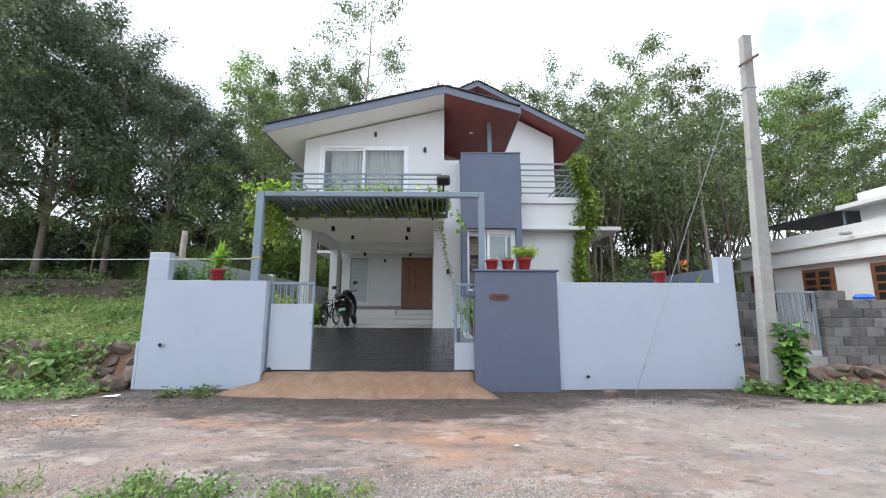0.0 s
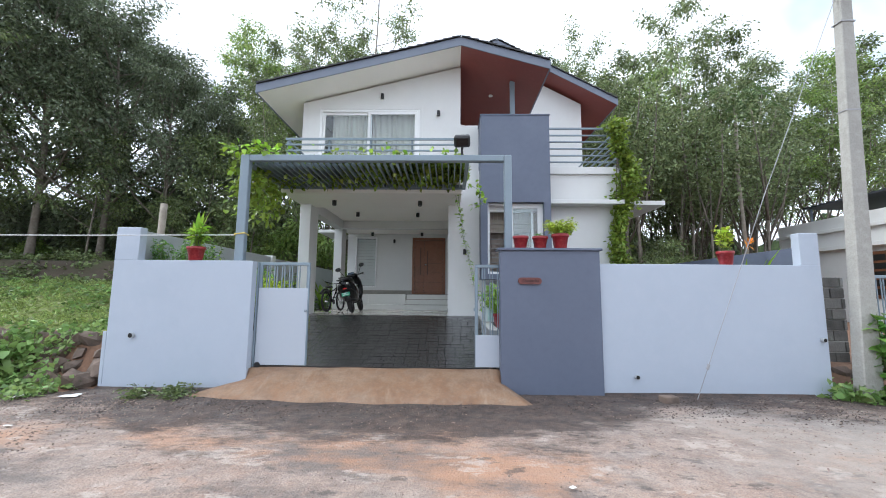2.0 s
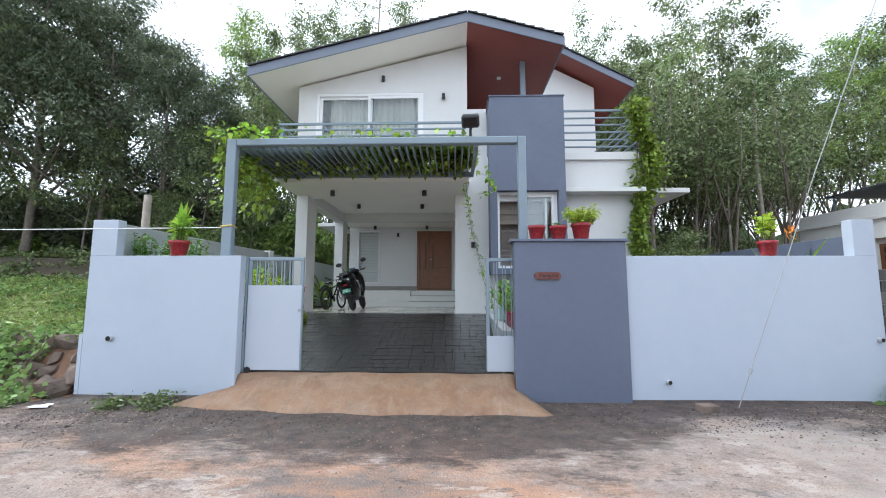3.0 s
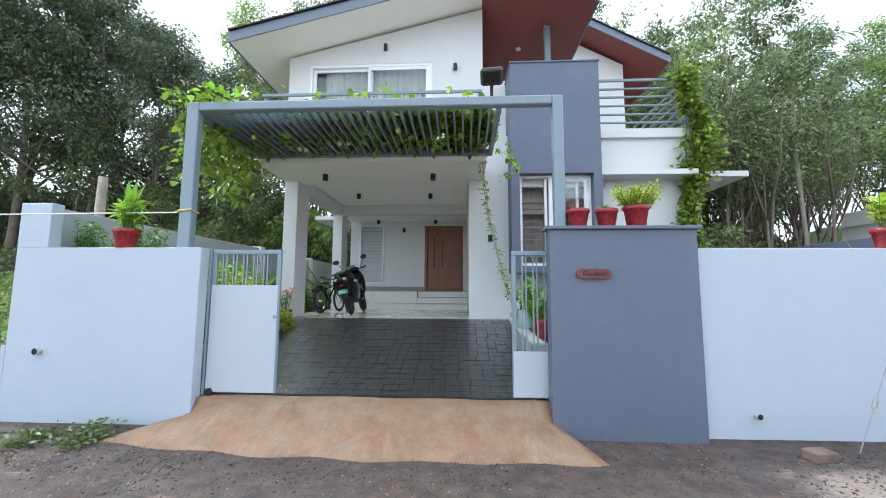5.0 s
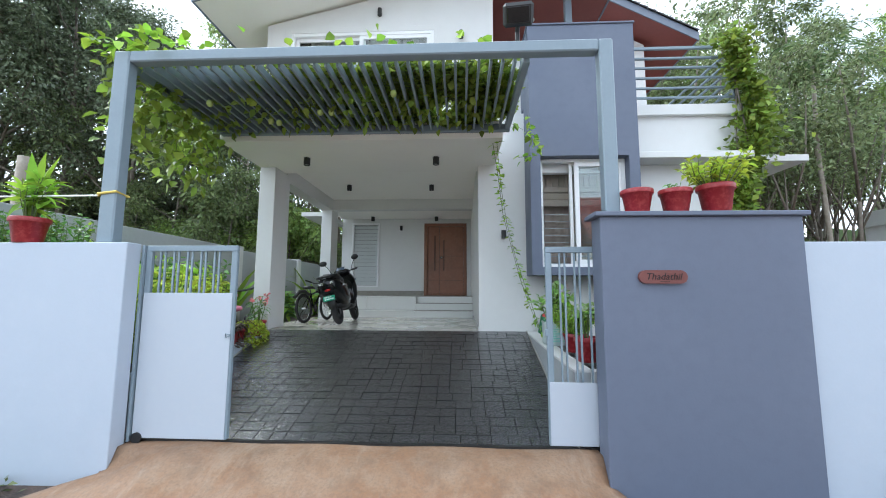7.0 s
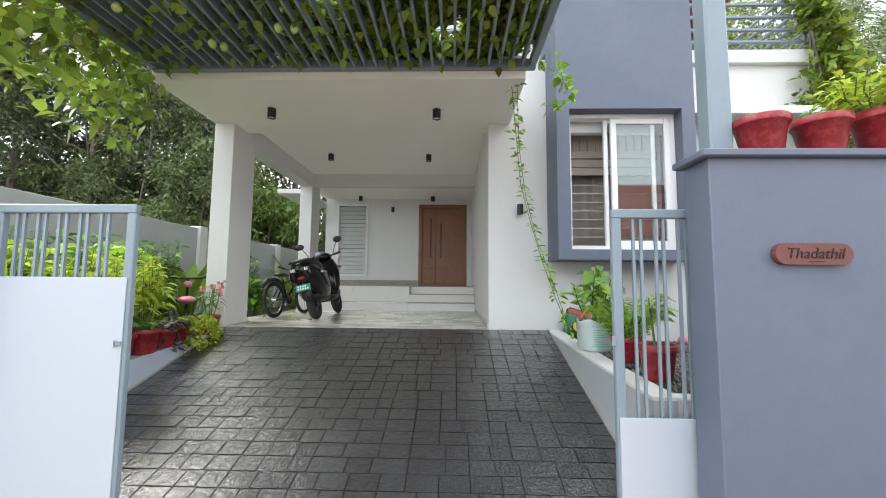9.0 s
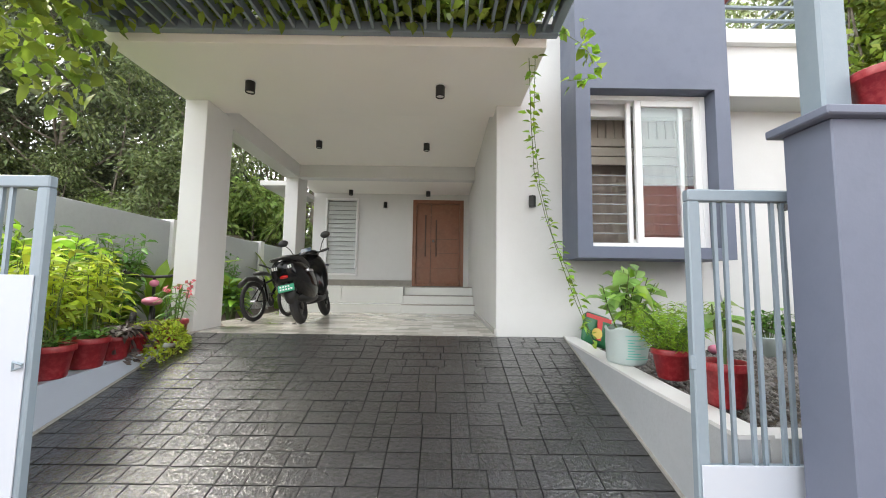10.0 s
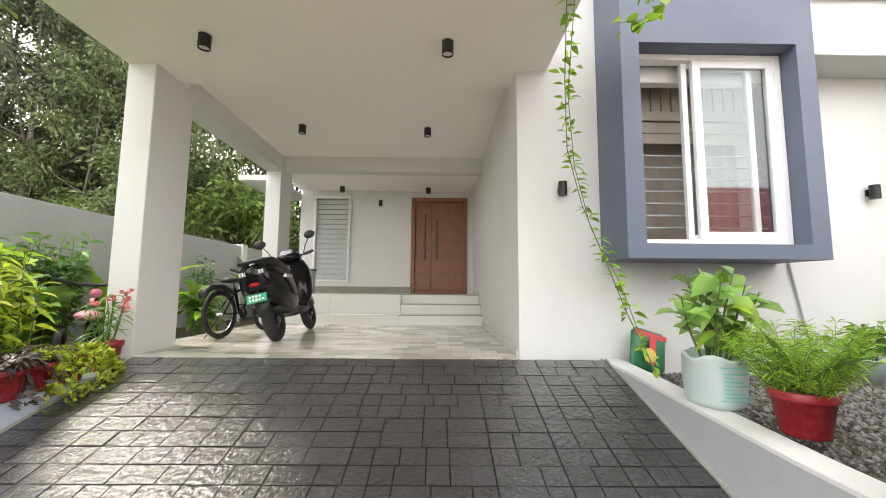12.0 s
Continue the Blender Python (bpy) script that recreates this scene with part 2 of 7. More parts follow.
L_LIME = leaf_mat("lime_leaf", (0.27, 0.44, 0.05), translucent=0.4)
L_YELLOW = leaf_mat("yellow_variegated_leaf", (0.42, 0.52, 0.06), translucent=0.4)
L_GREEN = leaf_mat("fresh_green_leaf", (0.13, 0.27, 0.055), translucent=0.38)
L_PURPLE = leaf_mat("striped_purple_leaf", (0.12, 0.10, 0.09), translucent=0.2)
L_GRASS = leaf_mat("grass_blade", (0.22, 0.285, 0.085), translucent=0.35)
L_WEED = leaf_mat("roadside_weed_leaf", (0.19, 0.29, 0.09), translucent=0.3)
L_PALE = leaf_mat("pale_green_broad_leaf", (0.29, 0.45, 0.13), translucent=0.38)
L_PINK = leaf_mat("pink_petal", (0.65, 0.18, 0.22), translucent=0.3)
L_ORANGE = leaf_mat("orange_petal", (0.75, 0.22, 0.03), translucent=0.3)
L_PALM = leaf_mat("palm_frond_leaf", (0.075, 0.13, 0.04), translucent=0.3)
M_GRAVEL = mat("dark_gravel", (0.16, 0.15, 0.14), 0.85, random_val=0.5, random_hue=0.03, island=True)
M_PEBBLE = mat("laterite_road_stone", (0.22, 0.165, 0.135), 0.85, random_val=0.45, random_hue=0.02, island=True)
M_DARKSTONE = mat("damp_dark_stone", (0.075, 0.056, 0.048), 0.85, random_val=0.6, random_hue=0.02, island=True)
M_GRIT = mat("pale_verge_grit", (0.32, 0.29, 0.26), 0.85, random_val=0.45, random_hue=0.015, island=True)
M_ROCK = mat("laterite_rubble_rock", (0.17, 0.125, 0.10), 0.9, var=((2.5, (0.06, 0.05, 0.042), 0.7), (10, (0.20, 0.15, 0.12), 0.5)), bump=0.7, bump_scale=16, random_val=0.3)
M_EARTH = mat("red_earth", (0.22, 0.12, 0.075), 0.95, var=((0.5, (0.14, 0.085, 0.055), 0.6), (3, (0.28, 0.17, 0.11), 0.5), (25, (0.12, 0.075, 0.05), 0.5)), bump=0.6, bump_scale=14)
M_TURF = mat("grassy_slope", (0.22, 0.25, 0.085), 0.95, var=((0.5, (0.20, 0.13, 0.08), 0.7), (2.2, (0.27, 0.31, 0.10), 0.6), (16, (0.10, 0.13, 0.045), 0.6)), bump=0.8, bump_scale=20)
M_LITTERSHADE = mat("leaf_litter_and_tree_shade", (0.055, 0.042, 0.028), 0.95, var=((0.6, (0.07, 0.09, 0.035), 0.7), (8, (0.09, 0.066, 0.042), 0.5)), bump=0.6, bump_scale=14)
M_RUBBERTYRE = mat("tyre_rubber", (0.014, 0.014, 0.015), 0.75, var=((30, (0.03, 0.028, 0.026), 0.5),), bump=0.2)
M_GLOSSBLACK = mat("gloss_black_plastic", (0.006, 0.006, 0.007), 0.12, spec=0.35)
M_SATINBLACK = mat("satin_black_plastic", (0.018, 0.018, 0.019), 0.5, var=((20, (0.025, 0.025, 0.025), 0.4),))
M_CHROME = mat("brushed_metal", (0.55, 0.55, 0.56), 0.25, metal=1.0, var=((20, (0.45, 0.45, 0.46), 0.4),))
M_GREENPLATE = mat("green_number_plate", (0.02, 0.36, 0.20), 0.4)
M_TAIL = mat("red_tail_lens", (0.45, 0.012, 0.012), 0.15)
M_PLAQUE = mat("red_brown_carved_plaque", (0.15, 0.047, 0.04), 0.5, var=((12, (0.11, 0.035, 0.03), 0.6),), bump=0.15)
M_LETTER = mat("dark_engraved_letter", (0.012, 0.005, 0.005), 0.7)
M_BAG = mat("white_woven_sack", (0.47, 0.55, 0.54), 0.55, var=((5, (0.5, 0.55, 0.53), 0.5),), bump=0.25, bump_scale=120)
M_TEAL = mat("teal_print", (0.16, 0.50, 0.42), 0.6)
M_ROPE = mat("yellow_nylon_rope", (0.65, 0.50, 0.12), 0.7)
M_WIRE = mat("galvanised_wire", (0.35, 0.35, 0.36), 0.5, metal=0.6)
M_BORESHADE = mat("pipe_bore_shade", (0.01, 0.01, 0.01), 0.8)
M_LENS = mat("lamp_lens", (0.75, 0.75, 0.72), 0.2)
M_FRUIT = mat("pale_green_passion_fruit", (0.42, 0.52, 0.16), 0.4, var=((20, (0.5, 0.58, 0.25), 0.5),))
M_BLUE = mat("blue_plastic_sheet", (0.02, 0.12, 0.5), 0.4)
M_ROOFSHEET = mat("dark_metal_roof_sheet", (0.045, 0.05, 0.06), 0.5, var=((2, (0.07, 0.075, 0.08), 0.5),))
M_REDROOF = mat("red_roof_tile", (0.30, 0.06, 0.05), 0.6, var=((2, (0.22, 0.045, 0.04), 0.5),), bump=0.3)
M_PAPER = mat("scrap_paper", (0.72, 0.72, 0.70), 0.8)
M_PINKPLASTIC = mat("pink_plastic", (0.62, 0.20, 0.30), 0.4)
M_REDPACK = mat("red_printed_packet", (0.55, 0.03, 0.03), 0.35)
M_DKGREENPACK = mat("dark_green_print", (0.02, 0.14, 0.06), 0.35)


def road_mat():
    """Old tarred lane: worn bitumen, red laterite dust and pale dried patches."""
    m = mat("worn_tarred_lane", (0.30, 0.205, 0.16), 0.8, var=(
        (0.28, (0.33, 0.18, 0.12), 0.8), (0.6, (0.22, 0.19, 0.17), 0.85), (1.3, (0.36, 0.28, 0.23), 0.6), (2.2, (0.11, 0.09, 0.083), 0.6),
        (4.5, (0.42, 0.36, 0.315), 0.45), (9, (0.13, 0.105, 0.095), 0.5), (22, (0.38, 0.30, 0.25), 0.5), (60, (0.10, 0.08, 0.072), 0.6), (120, (0.46, 0.39, 0.34), 0.4)), bump=1.0, bump_scale=40, rough_var=0.2)
    n, l = m.node_tree.nodes, m.node_tree.links
    b = n["Principled BSDF"]
    src = b.inputs["Base Color"].links[0].from_socket
    geo = n.new("ShaderNodeNewGeometry")
    # bare bitumen, orange dust and broken pale crust, each with a ragged edge
    for i, (scale, lo, hi, colour, amount) in enumerate(((0.42, 0.50, 0.57, (0.125, 0.105, 0.097), 0.8), (0.36, 0.53, 0.62, (0.40, 0.215, 0.125), 0.65), (1.5, 0.56, 0.60, (0.43, 0.37, 0.325), 0.65), (2.8, 0.58, 0.62, (0.075, 0.062, 0.058), 0.7))):
        mo, no_, mr_, mx_ = (n.new(k) for k in ("ShaderNodeMapping", "ShaderNodeTexNoise", "ShaderNodeMapRange", "ShaderNodeMix"))
        mo.inputs["Location"].default_value, mo.inputs["Scale"].default_value = (11.3 * i + 4, 7.1 * i, 0), (0.8, 1.5, 1)
        no_.inputs["Scale"].default_value, no_.inputs["Detail"].default_value, no_.inputs["Roughness"].default_value = scale, 12, 0.72
        mr_.inputs["From Min"].default_value, mr_.inputs["From Max"].default_value, mr_.inputs["To Max"].default_value = lo, hi, amount
        mx_.data_type = "RGBA"
        mx_.inputs[7].default_value = (*colour, 1)
        l.new(geo.outputs["Position"], mo.inputs["Vector"])
        l.new(mo.outputs[0], no_.inputs["Vector"])
        l.new(no_.outputs["Fac"], mr_.inputs["Value"])
        l.new(mr_.outputs["Result"], mx_.inputs[0])
        l.new(src, mx_.inputs[6])
        src = mx_.outputs[2]
    # damp tar stain along the foot of the boundary, with a ragged outline of its own
    sep, no, ad, mr, mx = (n.new(k) for k in ("ShaderNodeSeparateXYZ", "ShaderNodeTexNoise", "ShaderNodeMath", "ShaderNodeMapRange", "ShaderNodeMix"))
    no.inputs["Scale"].default_value, no.inputs["Detail"].default_value, no.inputs["Roughness"].default_value = 0.9, 12, 0.8
    mp = n.new("ShaderNodeMapping")
    mp.inputs["Scale"].default_value = (0.55, 1.25, 1)
    l.new(geo.outputs["Position"], mp.inputs["Vector"])
    l.new(mp.outputs[0], no.inputs["Vector"])
    l.new(geo.outputs["Position"], sep.inputs[0])
    ml = n.new("ShaderNodeMath")
    ml.operation = "MULTIPLY_ADD"
    ml.inputs[1].default_value, ml.inputs[2].default_value = 5.0, -2.5
    l.new(no.outputs["Fac"], ml.inputs[0])
    # the stain spreads widest in front of the gate
    near, wide = n.new("ShaderNodeMath"), n.new("ShaderNodeMapRange")
    near.operation = "ABSOLUTE"
    shift = n.new("ShaderNodeMath")
    shift.operation = "ADD"
    shift.inputs[1].default_value = 1.0
    l.new(sep.outputs["X"], shift.inputs[0])
    l.new(shift.outputs[0], near.inputs[0])
    wide.inputs["From Min"].default_value, wide.inputs["From Max"].default_value, wide.inputs["To Min"].default_value, wide.inputs["To Max"].default_value = 2.4, 4.6, 1.15, 0.0
    l.new(near.outputs[0], wide.inputs["Value"])
    front = n.new("ShaderNodeMath")
    front.operation = "ADD"
    l.new(sep.outputs["Y"], front.inputs[0])
    l.new(wide.outputs["Result"], front.inputs[1])
    ad.operation = "ADD"
    l.new(front.outputs[0], ad.inputs[0])
    l.new(ml.outputs[0], ad.inputs[1])
    mr.inputs["From Min"].default_value, mr.inputs["From Max"].default_value, mr.inputs["To Max"].default_value = 6.35, 6.95, 0.93
    l.new(ad.outputs[0], mr.inputs["Value"])
    mx.data_type = "RGBA"
    l.new(mr.outputs["Result"], mx.inputs[0])
    l.new(src, mx.inputs[6])
    tone, tone_mix = n.new("ShaderNodeTexNoise"), n.new("ShaderNodeMix")
    tone.inputs["Scale"].default_value, tone.inputs["Detail"].default_value, tone.inputs["Roughness"].default_value = 5.0, 10, 0.75
    l.new(geo.outputs["Position"], tone.inputs["Vector"])
    tone_map = n.new("ShaderNodeMapRange")
    tone_map.inputs["From Min"].default_value, tone_map.inputs["From Max"].default_value = 0.40, 0.64
    l.new(tone.outputs["Fac"], tone_map.inputs["Value"])
    tone_mix.data_type = "RGBA"
    tone_mix.inputs[6].default_value, tone_mix.inputs[7].default_value = (0.030, 0.025, 0.025, 1), (0.105, 0.072, 0.058, 1)
    l.new(tone_map.outputs["Result"], tone_mix.inputs[0])
    l.new(tone_mix.outputs[2], mx.inputs[7])
    # ragged pale grey-tan colour that grows stronger towards the east end of the lane
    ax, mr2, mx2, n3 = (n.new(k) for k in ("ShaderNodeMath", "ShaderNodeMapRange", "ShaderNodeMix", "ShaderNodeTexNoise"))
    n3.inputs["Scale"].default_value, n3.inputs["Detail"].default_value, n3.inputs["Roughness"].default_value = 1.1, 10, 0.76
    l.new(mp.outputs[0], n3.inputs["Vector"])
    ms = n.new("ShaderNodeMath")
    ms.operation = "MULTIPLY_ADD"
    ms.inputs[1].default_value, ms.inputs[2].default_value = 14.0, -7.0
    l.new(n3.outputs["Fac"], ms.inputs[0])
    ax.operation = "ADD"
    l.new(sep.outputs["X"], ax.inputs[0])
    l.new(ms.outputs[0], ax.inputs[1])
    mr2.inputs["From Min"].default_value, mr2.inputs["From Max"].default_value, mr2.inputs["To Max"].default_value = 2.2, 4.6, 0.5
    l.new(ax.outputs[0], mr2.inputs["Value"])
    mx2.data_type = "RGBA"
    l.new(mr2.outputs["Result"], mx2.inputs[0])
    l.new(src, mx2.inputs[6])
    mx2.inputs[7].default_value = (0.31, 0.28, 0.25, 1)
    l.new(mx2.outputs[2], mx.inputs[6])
    l.new(mx.outputs[2], b.inputs["Base Color"])
    return m


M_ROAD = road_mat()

# ---------- building tools ----------
rnd = random.Random(7)
nrs = np.random.RandomState(7)


def link(name, bm, material, parent=None, label="", smooth=False):
    me = bpy.data.meshes.new(name)
    bm.to_mesh(me)
    bm.free()
    for mm in (material if isinstance(material, (list, tuple)) else [material]):
        me.materials.append(mm)
    if smooth:
        me.polygons.foreach_set("use_smooth", [True] * len(me.polygons))
    ob = new(name, me)
    if parent is not None:
        ob.parent = parent
    if label:
        tagged(ob, label)
    return ob


def part(name, bm, material, parent, label="", smooth=False):
    """One mesh under a thing or under a part. Meshes are built in the parent's own space."""
    return link(name, bm, material, parent, label, smooth)


def thing(name, m, label, category, group="", kind=""):
    ob = new(name)
    ob.matrix_world = m
    ob.empty_display_size = 0.1
    return tagged(ob, label, category, group, kind)


def structure(name, bm, material, label, category="structure", smooth=False):
    return tagged(link(name, bm, material, None, "", smooth), label, category, "", "structure")


def box(bm, x0, x1, y0, y1, z0, z1, bevel=0.0):
    vs = [bm.verts.new((x, y, z)) for x in (x0, x1) for y in (y0, y1) for z in (z0, z1)]
    fs = [bm.faces.new([vs[i] for i in q]) for q in ((0, 1, 3, 2), (4, 6, 7, 5), (0, 4, 5, 1), (2, 3, 7, 6), (0, 2, 6, 4), (1, 5, 7, 3))]
    if bevel:
        es = list({e for f in fs for e in f.edges})
        bmesh.ops.bevel(bm, geom=es, offset=bevel, segments=1, affect="EDGES", profile=0.5)
    return vs


def boxes(*specs, bevel=0.0):
    bm = bmesh.new()
    for s in specs:
        box(bm, *s, bevel=bevel)
    return bm


def ring(bm, c, a, b, ra, rb, n):
    return [bm.verts.new(c + a * (ra * math.cos(2 * math.pi * i / n)) + b * (rb * math.sin(2 * math.pi * i / n))) for i in range(n)]


def axes_of(d):
    d = d.normalized()
    u = d.cross(Vector((0, 0, 1)) if abs(d.z) < 0.9 else Vector((1, 0, 0))).normalized()
    return u, d.cross(u).normalized()


def tube(bm, pts, radii, n=8, caps=True):
    pts = [Vector(p) for p in pts]
    if not isinstance(radii, (list, tuple)):
        radii = [radii] * len(pts)
    rings = []
    u0 = None
    for i, p in enumerate(pts):
        d = pts[min(i + 1, len(pts) - 1)] - pts[max(i - 1, 0)]
        u, v = axes_of(d)
        if u0 is not None:
            u = (u0 - d.normalized() * u0.dot(d.normalized())).normalized()
            v = d.normalized().cross(u)
        u0 = u
        rings.append(ring(bm, p, u, v, radii[i], radii[i], n))
    for a, b in zip(rings, rings[1:]):
        for i in range(n):
            bm.faces.new((a[i], a[(i + 1) % n], b[(i + 1) % n], b[i]))
    if caps:
        bm.faces.new(rings[0][::-1])
        bm.faces.new(rings[-1])
    return bm


def tubes(*specs, n=8):
    bm = bmesh.new()
    for pts, r in specs:
        tube(bm, pts, r, n)
    return bm


def lathe(bm, profile, n=20, centre=(0, 0, 0), axis="z"):
    """Turns (radius, height) pairs round an axis; radius 0 closes it."""
    c = Vector(centre)
    rows = []
    for r, h in profile:
        if r <= 1e-6:
            p = {"z": Vector((0, 0, h)), "x": Vector((h, 0, 0)), "y": Vector((0, h, 0))}[axis]
            rows.append([bm.verts.new(c + p)])
        else:
            row = []
            for i in range(n):
                a = 2 * math.pi * i / n
                p = {"z": Vector((r * math.cos(a), r * math.sin(a), h)), "x": Vector((h, r * math.cos(a), r * math.sin(a))), "y": Vector((r * math.sin(a), h, r * math.cos(a)))}[axis]
                row.append(bm.verts.new(c + p))
            rows.append(row)
    for a, b in zip(rows, rows[1:]):
        for i in range(n):
            j = (i + 1) % n
            if len(a) == 1 and len(b) > 1:
                bm.faces.new((a[0], b[j], b[i]))
            elif len(b) == 1 and len(a) > 1:
                bm.faces.new((a[i], a[j], b[0]))
            elif len(a) > 1:
                bm.faces.new((a[i], a[j], b[j], b[i]))
    bmesh.ops.recalc_face_normals(bm, faces=bm.faces)
    return bm


def extrude_xz(bm, poly, y0, y1):
    """A slab from an outline in x and z, between two depths."""
    a = [bm.verts.new((x, y0, z)) for x, z in poly]
    b = [bm.verts.new((x, y1, z)) for x, z in poly]
    bm.faces.new(a)
    bm.faces.new(b[::-1])
    for i in range(len(poly)):
        j = (i + 1) % len(poly)
        bm.faces.new((a[j], a[i], b[i], b[j]))
    bmesh.ops.recalc_face_normals(bm, faces=bm.faces)
    return bm


def holed(outer, inner, y0, y1):
    """A slab in x and z with a rectangular hole, all one skin."""
    bm = bmesh.new()
    def rect_at(r, y):
        return [bm.verts.new((x, y, z)) for x, z in ((r[0], r[2]), (r[1], r[2]), (r[1], r[3]), (r[0], r[3]))]
    of, nf, ob_, nb = rect_at(outer, y0), rect_at(inner, y0), rect_at(outer, y1), rect_at(inner, y1)
    for i in range(4):
        j = (i + 1) % 4
        bm.faces.new((of[i], of[j], nf[j], nf[i]))
        bm.faces.new((ob_[j], ob_[i], nb[i], nb[j]))
        bm.faces.new((of[j], of[i], ob_[i], ob_[j]))
        bm.faces.new((nf[i], nf[j], nb[j], nb[i]))
    bmesh.ops.recalc_face_normals(bm, faces=bm.faces)
    return bm


def extrude_yz(bm, poly, x0, x1):
    a = [bm.verts.new((x0, y, z)) for y, z in poly]
    b = [bm.verts.new((x1, y, z)) for y, z in poly]
    bm.faces.new(a)
    bm.faces.new(b[::-1])
    for i in range(len(poly)):
        j = (i + 1) % len(poly)
        bm.faces.new((a[j], a[i], b[i], b[j]))
    bmesh.ops.recalc_face_normals(bm, faces=bm.faces)
    return bm


def leaf_cloud(centres, along, length, width, rs, fold=0.25, droop=0.0):
    """Arrays of folded four-cornered leaves: base, two sides, tip. Returns vertices and faces."""
    n = len(centres)
    c, d = np.asarray(centres, float), np.asarray(along, float)
    d = d / np.maximum(np.linalg.norm(d, axis=1, keepdims=True), 1e-9)
    r = rs.normal(size=(n, 3))
    s = np.cross(d, r)
    s /= np.maximum(np.linalg.norm(s, axis=1, keepdims=True), 1e-9)
    up = np.cross(s, d)
    ln, wd = (np.asarray(length).reshape(-1, 1) * np.ones((n, 1))), (np.asarray(width).reshape(-1, 1) * np.ones((n, 1)))
    mid = c + d * ln * 0.45
    tip = c + d * ln + np.array([0, 0, -1.0]) * ln * droop
    v = np.stack([c, mid + s * wd / 2 + up * wd * fold, tip, mid - s * wd / 2 + up * wd * fold], 1).reshape(-1, 3)
    f = np.arange(4 * n).reshape(n, 4)
    return v, f


def shaped_leaves(centres, along, length, width, rs, droop=0.25, fold=0.16):
    """Arrays of pointed leaves with a midrib, bent along their length."""
    n = len(centres)
    c, d = np.asarray(centres, float), np.asarray(along, float)
    d = d / np.maximum(np.linalg.norm(d, axis=1, keepdims=True), 1e-9)
    s = np.cross(d, np.array([0, 0, 1.0]) + rs.normal(size=(n, 3)) * 0.35)
    s /= np.maximum(np.linalg.norm(s, axis=1, keepdims=True), 1e-9)
    up = np.cross(s, d)
    ln, wd = (np.asarray(length).reshape(-1, 1) * np.ones((n, 1))), (np.asarray(width).reshape(-1, 1) * np.ones((n, 1)))
    dn = np.array([0, 0, -1.0])
    m1 = c + d * ln * 0.34 + dn * ln * droop * 0.10
    m2 = c + d * ln * 0.70 + dn * ln * droop * 0.45
    tip = c + d * ln + dn * ln * droop
    a1, b1 = m1 + s * wd * 0.5 + up * wd * fold, m1 - s * wd * 0.5 + up * wd * fold
    a2, b2 = m2 + s * wd * 0.36 + up * wd * fold * 0.7, m2 - s * wd * 0.36 + up * wd * fold * 0.7
    v = np.stack([c, m1, m2, tip, a1, a2, b1, b2], 1).reshape(-1, 3)
    tri = np.array([[0, 4, 1], [0, 1, 6], [4, 5, 2], [4, 2, 1], [1, 2, 7], [1, 7, 6], [5, 3, 2], [2, 3, 7]])
    return v, (tri[None] + 8 * np.arange(n)[:, None, None]).reshape(-1, 3)


def cloud_mesh(name, chunks):
    """One mesh from (vertices, faces) chunks."""
    vs, fs, k = [], [], 0
    mixed = len({np.asarray(f).shape[1] for _, f in chunks}) > 1
    for v, f in chunks:
        f = np.asarray(f)
        if mixed and f.shape[1] == 4:
            f = np.concatenate([f[:, [0, 1, 2]], f[:, [0, 2, 3]]])
        vs.append(np.asarray(v))
        fs.append(f + k)
        k += len(v)
    v, f = np.concatenate(vs), np.concatenate(fs)
    me = bpy.data.meshes.new(name)
    me.vertices.add(len(v))
    me.vertices.foreach_set("co", v.astype(np.float32).ravel())
    me.loops.add(f.size)
    me.loops.foreach_set("vertex_index", f.astype(np.int32).ravel())
    me.polygons.add(len(f))
    me.polygons.foreach_set("loop_start", (np.arange(len(f)) * f.shape[1]).astype(np.int32))
    me.update(calc_edges=True)
    return me


def cloud(name, chunks, material, parent=None):
    me = cloud_mesh(name, chunks)
    me.materials.append(material)
    ob = new(name, me)
    if parent is not None:
        ob.parent = parent
    return ob


def blob_points(rs, n, c, r, shell=0.5):
    """Points in an ellipsoid, more of them near its skin."""
    d = rs.normal(size=(n, 3))
    d /= np.linalg.norm(d, axis=1, keepdims=True)
    k = shell + (1 - shell) * rs.rand(n, 1)
    return np.asarray(c) + d * k * np.asarray(r), d

# ---------- ground ----------
def smooth_step(a, b, v):
    k = np.clip((v - a) / (b - a), 0, 1)
    return k * k * (3 - 2 * k)


def ground_height(x, y):
    x, y = np.asarray(x, float), np.asarray(y, float)
    left = smooth_step(-5.72, -6.0, x)
    front = 7.75 + 0.25 * np.sin(x * 1.3)
    h = left * (0.85 * smooth_step(front, front + 0.55, y) + 0.95 * smooth_step(8.4, 14.0, y) + 1.0 * smooth_step(14.5, 16.2, y))
    inside = smooth_step(-5.7, -5.6, x) * smooth_step(6.25, 6.15, x) * smooth_step(7.6, 7.7, y)
    h = h + inside * 0.25 * smooth_step(21, 24, 24 + 0 * y)
    right = smooth_step(6.3, 6.9, x)
    h = h + right * (0.42 * smooth_step(7.5, 8.3, y))
    far = smooth_step(19, 30, y)
    h = h * (1 - far) + far * (1.2 + 0.9 * smooth_step(5, -25, x))
    bumps = 0.05 * np.sin(x * 2.1 + 1.0) * np.sin(y * 1.7) + 0.03 * np.sin(x * 5.3) * np.sin(y * 4.1 + 2)
    return h + bumps * np.clip(h, 0, 1) + 0.012 * np.sin(x * 0.9) * np.sin(y * 1.4)


